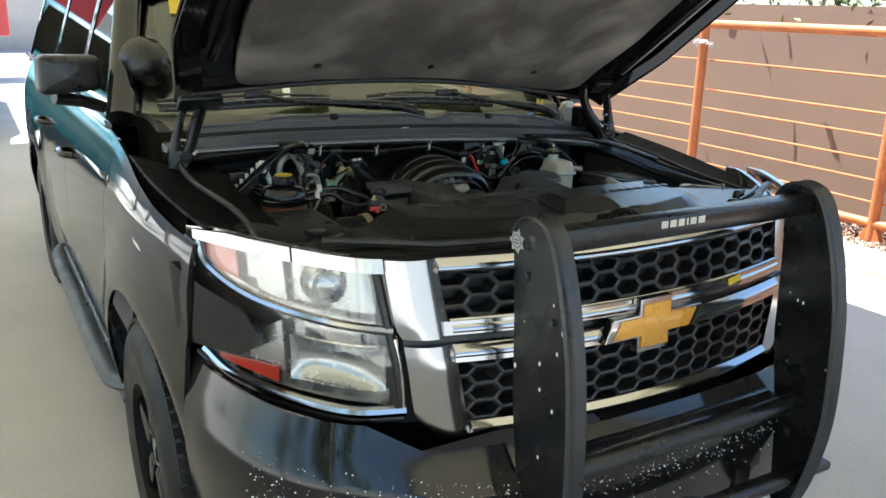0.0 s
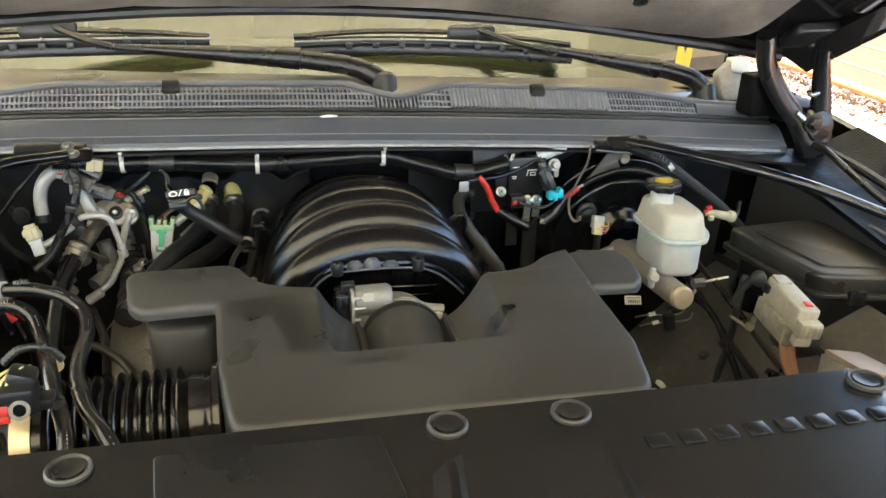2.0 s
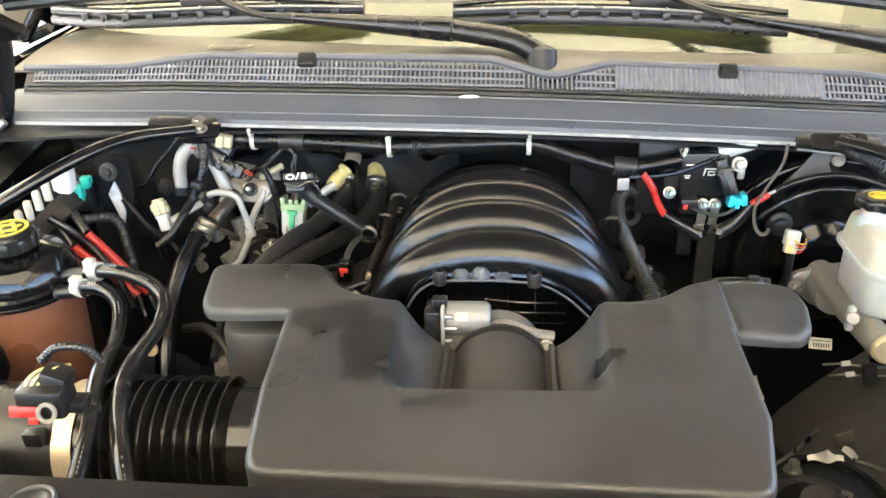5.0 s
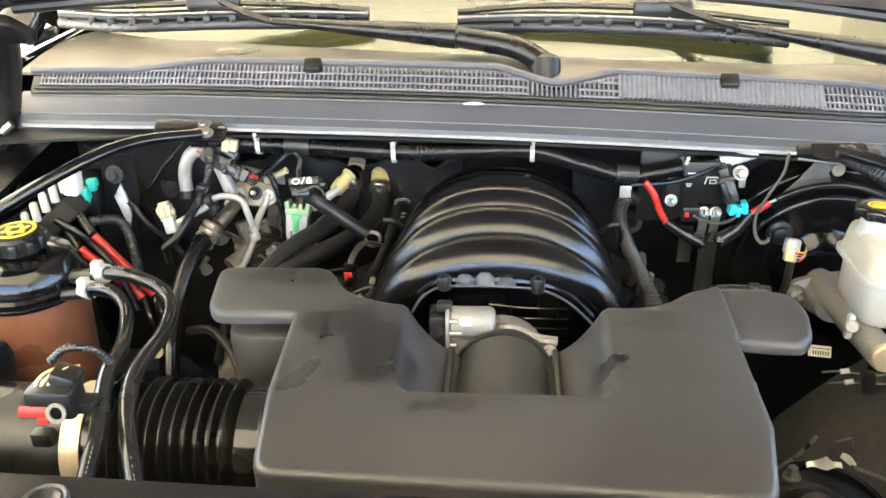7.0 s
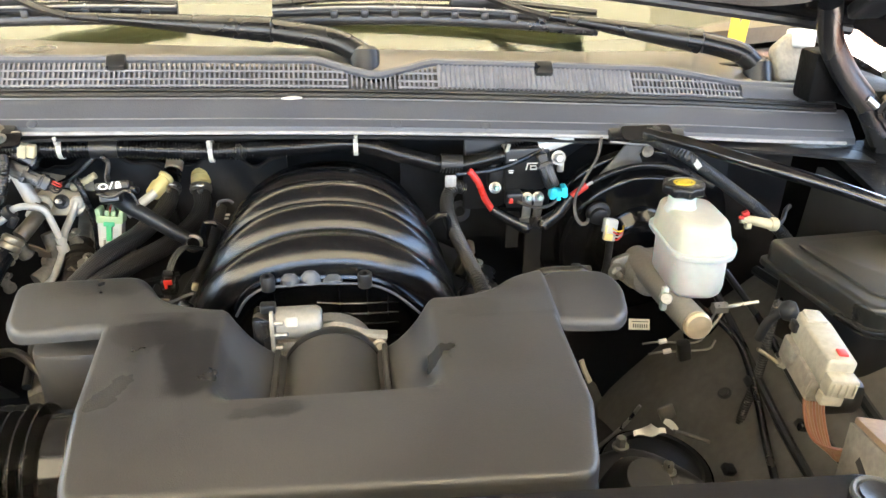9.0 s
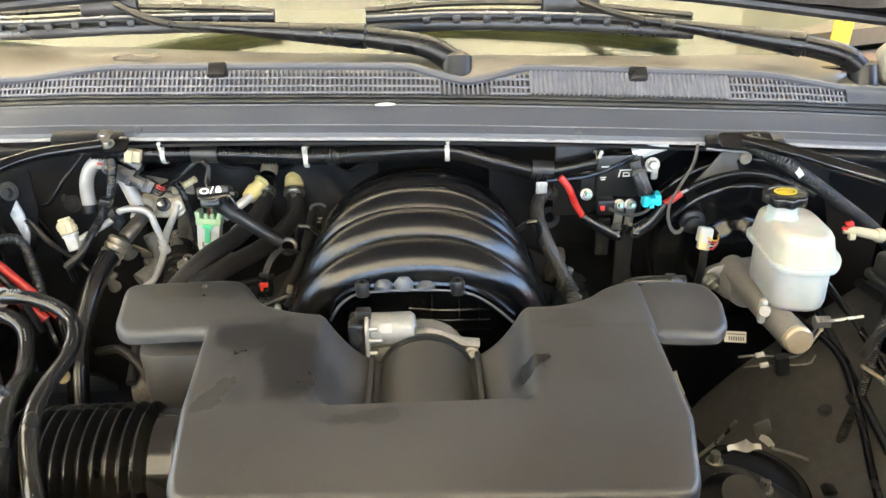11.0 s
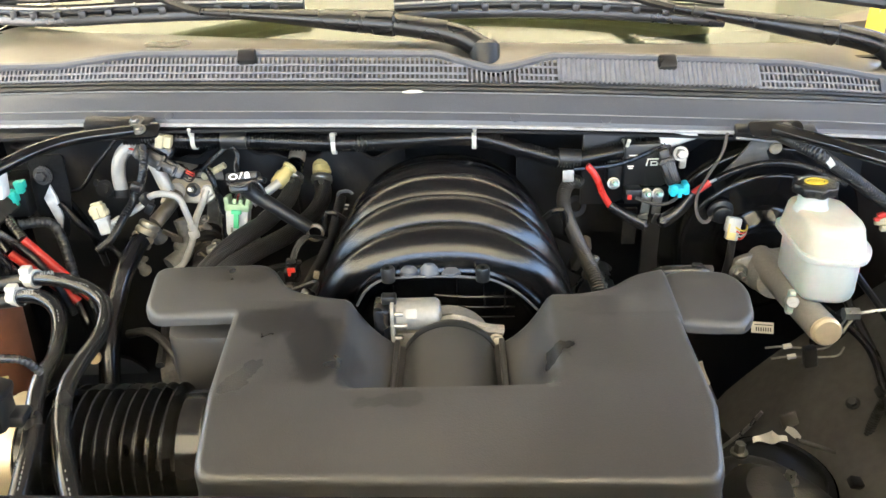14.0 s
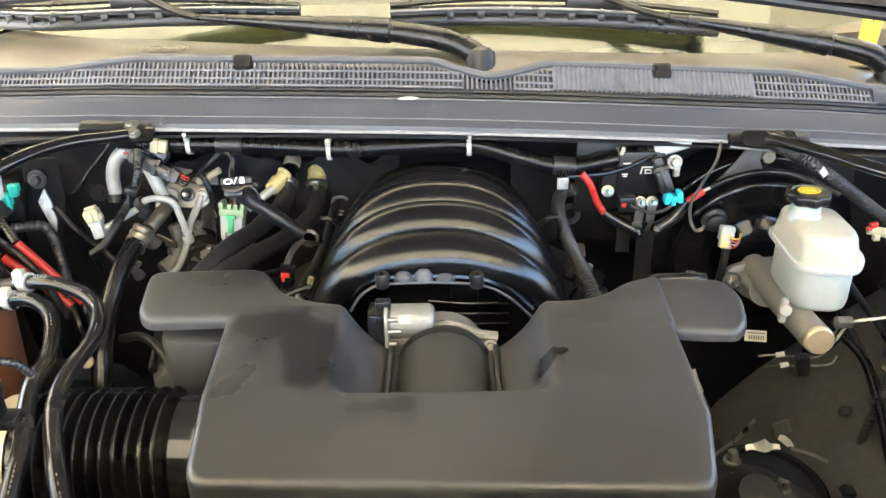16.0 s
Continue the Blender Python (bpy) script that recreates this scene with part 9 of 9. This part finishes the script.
    near = Matrix.Translation((0.556, 1.038, 1.074)) @ Matrix.Scale(0.74, 4) @ Matrix.Translation((-0.552, -1.038, -1.090))
    part("shell", merge(tube([(0.522, 1.045, 1.094), (0.545, 1.04, 1.092), (0.586, 1.035, 1.083)], (0.0075, 0.0105), 14, 0.006), lathe([(0.0115, 0), (0.0130, 0.003), (0.0130, 0.012), (0.0105, 0.015)], (0.578, 1.036, 1.085), rot(0, 98), 18), box(0.012, 0.010, 0.012, (0.535, 1.036, 1.084), 0.002)), M["ivory"], c, matrix=near)
    part("red_tab", merge(box(0.014, 0.010, 0.010, (0.527, 1.038, 1.108), 0.002, rot(0, -20)), box(0.010, 0.008, 0.006, (0.519, 1.036, 1.101), 0.002)), M["red"], c, matrix=near)
    part("white_pin", lathe([(0.0, -0.010), (0.004, -0.008), (0.0045, 0.008), (0.0, 0.010)], (0.584, 1.08, 1.082), rot(0, 80), 12), M["print"], c, matrix=near)
    part("lead", tube([(0.592, 1.035, 1.081), (0.61, 1.05, 1.085), (0.63, 1.08, 1.09), (0.66, 1.12, 1.08)], 0.0045, 10, 0.008), M["rubber"], c, matrix=near)
    hk = thing("hook_clip", "tan plastic hook clip on a loom", "clip")
    part("arm", tube([(0.498, 0.872, 0.978), (0.514, 0.870, 0.967), (0.528, 0.868, 0.957)], 0.0038, 10, 0.005, flat=0.6), M["tanplate"], hk)
    part("head", merge(box(0.014, 0.010, 0.012, (0.532, 0.868, 0.957), 0.003, rot(0, 30)), box(0.006, 0.008, 0.016, (0.537, 0.868, 0.966), 0.002, rot(0, 10))), M["sensor"], hk)
    d = thing("dipstick_tube", "thin steel dipstick tube by the engine", "tube")
    part("tube", tube([(0.270, 0.82, 0.870), (0.296, 0.82, 0.895), (0.317, 0.82, 0.918), (0.332, 0.82, 0.944)], 0.0022, 8, 0.01), M["steel"], d)
    g = thing("steering_gear", "dark castings and pipes low in the bay", "castings")
    part("casting", lathe([(0.030, 0), (0.046, 0.012), (0.044, 0.05), (0.028, 0.075), (0, 0.08)], (0.325, 0.80, 0.80), rot(20, 10), 22), M["rubber"], g)
    part("casting", tube([(0.27, 0.84, 0.80), (0.33, 0.83, 0.835), (0.38, 0.80, 0.83), (0.43, 0.77, 0.80)], 0.026, 14, 0.01), M["rubber"], g)
    for q in ((0.318, 0.83, 0.872), (0.366, 0.79, 0.862)):
        part("bolt", bolt(q, 0.007, 0.014), M["steel"], g)
    part("strap", tube([(0.281, 0.905, 0.955), (0.285, 0.90, 0.942), (0.292, 0.895, 0.927)], 0.0045, 8, 0.005, flat=0.5), M["tanplate"], g, "tan plastic strap")
    for dx, r_ in ((0.0, 0.006), (0.03, 0.005), (0.075, 0.007)):
        part("hard_line", tube([(0.50 + dx, 0.66, 0.90 + dx * 0.8), (0.505 + dx, 0.80, 0.915 + dx * 0.8), (0.515 + dx, 0.95, 0.94 + dx * 0.7), (0.50 + dx, 1.05, 0.99)], r_, 8, 0.02), M["plastic"], g)
    # round drum, stand-ins for sunlit ground, a bracket and loose lines low beside the engine
    pu = thing("steering_pump", "black round pump with a grooved rim low in the bay", "pump")
    part("drum", lathe([(0.070, -0.03), (0.072, 0.0), (0.070, 0.006), (0.060, 0.010), (0.058, 0.004), (0.030, 0.006), (0.026, 0.014), (0.0, 0.015)], (0.372, 0.835, 0.822), rot(4, 4), 40), M["rubber"], pu)
    part("rim_ring", lathe([(0.073, -0.004), (0.075, 0.0), (0.073, 0.004), (0.071, 0)], (0.372, 0.835, 0.822), rot(4, 4), 40, True), M["paint_dusty"], pu)
    part("bleed_nipple", lathe([(0.006, 0), (0.006, 0.010), (0.004, 0.014), (0.004, 0.024), (0, 0.026)], (0.318, 0.825, 0.840), rot(20), 12), M["crimp"], pu)
    # Pale scraps take the place of bright ground showing through a gap.
    sc = thing("gap_light_scrap", "pale scraps standing in for sunlit ground, on a dark bracket", "heat shield")
    part("light_patch", sheet(lambda u, v: (0.352 + 0.044 * u, 0.872 + 0.006 * v + 0.003 * math.sin(u * 9), 0.851 + (0.004 + 0.013 * max(0, 1 - abs(u - 0.5) / 0.28)) * v), 16, 4, 0.001), M["chain"], sc)
    part("light_sliver", sheet(lambda u, v: (0.390 + 0.020 * u + 0.004 * v, 0.874 + 0.004 * v, 0.868 - 0.018 * u + (0.004 + 0.004 * math.sin(math.pi * u)) * v), 8, 4, 0.001), M["chain"], sc)
    part("bracket", box(0.022, 0.005, 0.030, (0.402, 0.895, 0.868), 0.003, rot(12, -24)), M["haze_lifted_black"], sc)
    part("hidden_arm", tube([(0.395, 0.85, 0.874), (0.425, 0.85, 0.862), (0.445, 0.85, 0.852)], 0.0035, 8, 0.01, flat=0.6), M["haze_lifted_black"], sc)
    ln = thing("chassis_lines", "thin black lines and clips across the wheelhouse panel", "pipes")
    for pts, r_ in (([(0.46, 0.99, 0.98), (0.50, 0.93, 0.955), (0.50, 0.86, 0.92), (0.485, 0.78, 0.89), (0.47, 0.70, 0.87)], 0.005), ([(0.44, 0.96, 0.945), (0.465, 0.95, 0.955), (0.490, 0.965, 0.975)], 0.006)):
        part("line", tube(pts, r_, 10, 0.01), M["hose"], ln)
    for q in ((0.500, 0.875, 0.925), (0.450, 0.80, 0.85), (0.520, 0.78, 0.93)):
        part("clip", box(0.016, 0.014, 0.010, q, 0.002, rot(15, 20, 10)), M["plastic"], ln)
    for q in ((0.47, 0.88, 0.905), (0.545, 0.92, 0.95), (0.53, 0.70, 0.90)):
        part("panel_bolt", bolt(q, 0.006, 0.005, rot(10, -30)), M["rubber"], ln)
    h = thing("washer_filler", "tan washer bottle plate and black filler cap by the fender", "washer bottle")
    part("neck", slab(rounded([(-0.050, -0.040), (0.045, -0.046), (0.050, 0.040), (-0.040, 0.048)], 0.008), 0, 0.006, 0.002, 2), M["tanplate"], h, matrix=Matrix.Translation((0.590, 0.470, 1.112)) @ rot(-16, 6, -18))
    part("neck_wall", slab(rounded([(-0.004, -0.045), (0.004, -0.045), (0.004, 0.045), (-0.004, 0.045)], 0.002), -0.03, 0.010, 0.001, 1), M["sensor"], h, matrix=Matrix.Translation((0.640, 0.455, 1.112)) @ rot(-16, 6, -18))
    part("filler_cap", lathe([(0.018, -0.03), (0.020, 0), (0.023, 0.004), (0.023, 0.010), (0.020, 0.014), (0.010, 0.016), (0.0, 0.015)], (0.611, 0.545, 1.092), rot(-6), 28), M["ivory"], h, "yellowed filler cap")
    part("tank", box(0.14, 0.16, 0.14, (0.64, 0.56, 1.00), 0.03), M["haze_lifted_black"], h)


bay()
cowl()
wipers()
radiator_cover()
intake_cover()
engine_top()
air_inlet()
coolant_tank()
brakes()
wiring()
ac_side()
driver_side()
tag_card = put("paper_tag", slab([(-0.016, -0.032), (0.016, -0.032), (0.017, 0.026), (0.006, 0.024), (0.001, 0.010), (-0.004, 0.026), (-0.016, 0.024)], -0.0015, 0.0015, 0.0, warp=lambda v: Vector((v.x, v.z, v.y))), M["yellow"], matrix=Matrix.Translation((0.668, 1.42, 1.250)) @ rot(-10, 8))
tagged(tag_card, "small yellow paper tag at the windscreen corner", "tag")
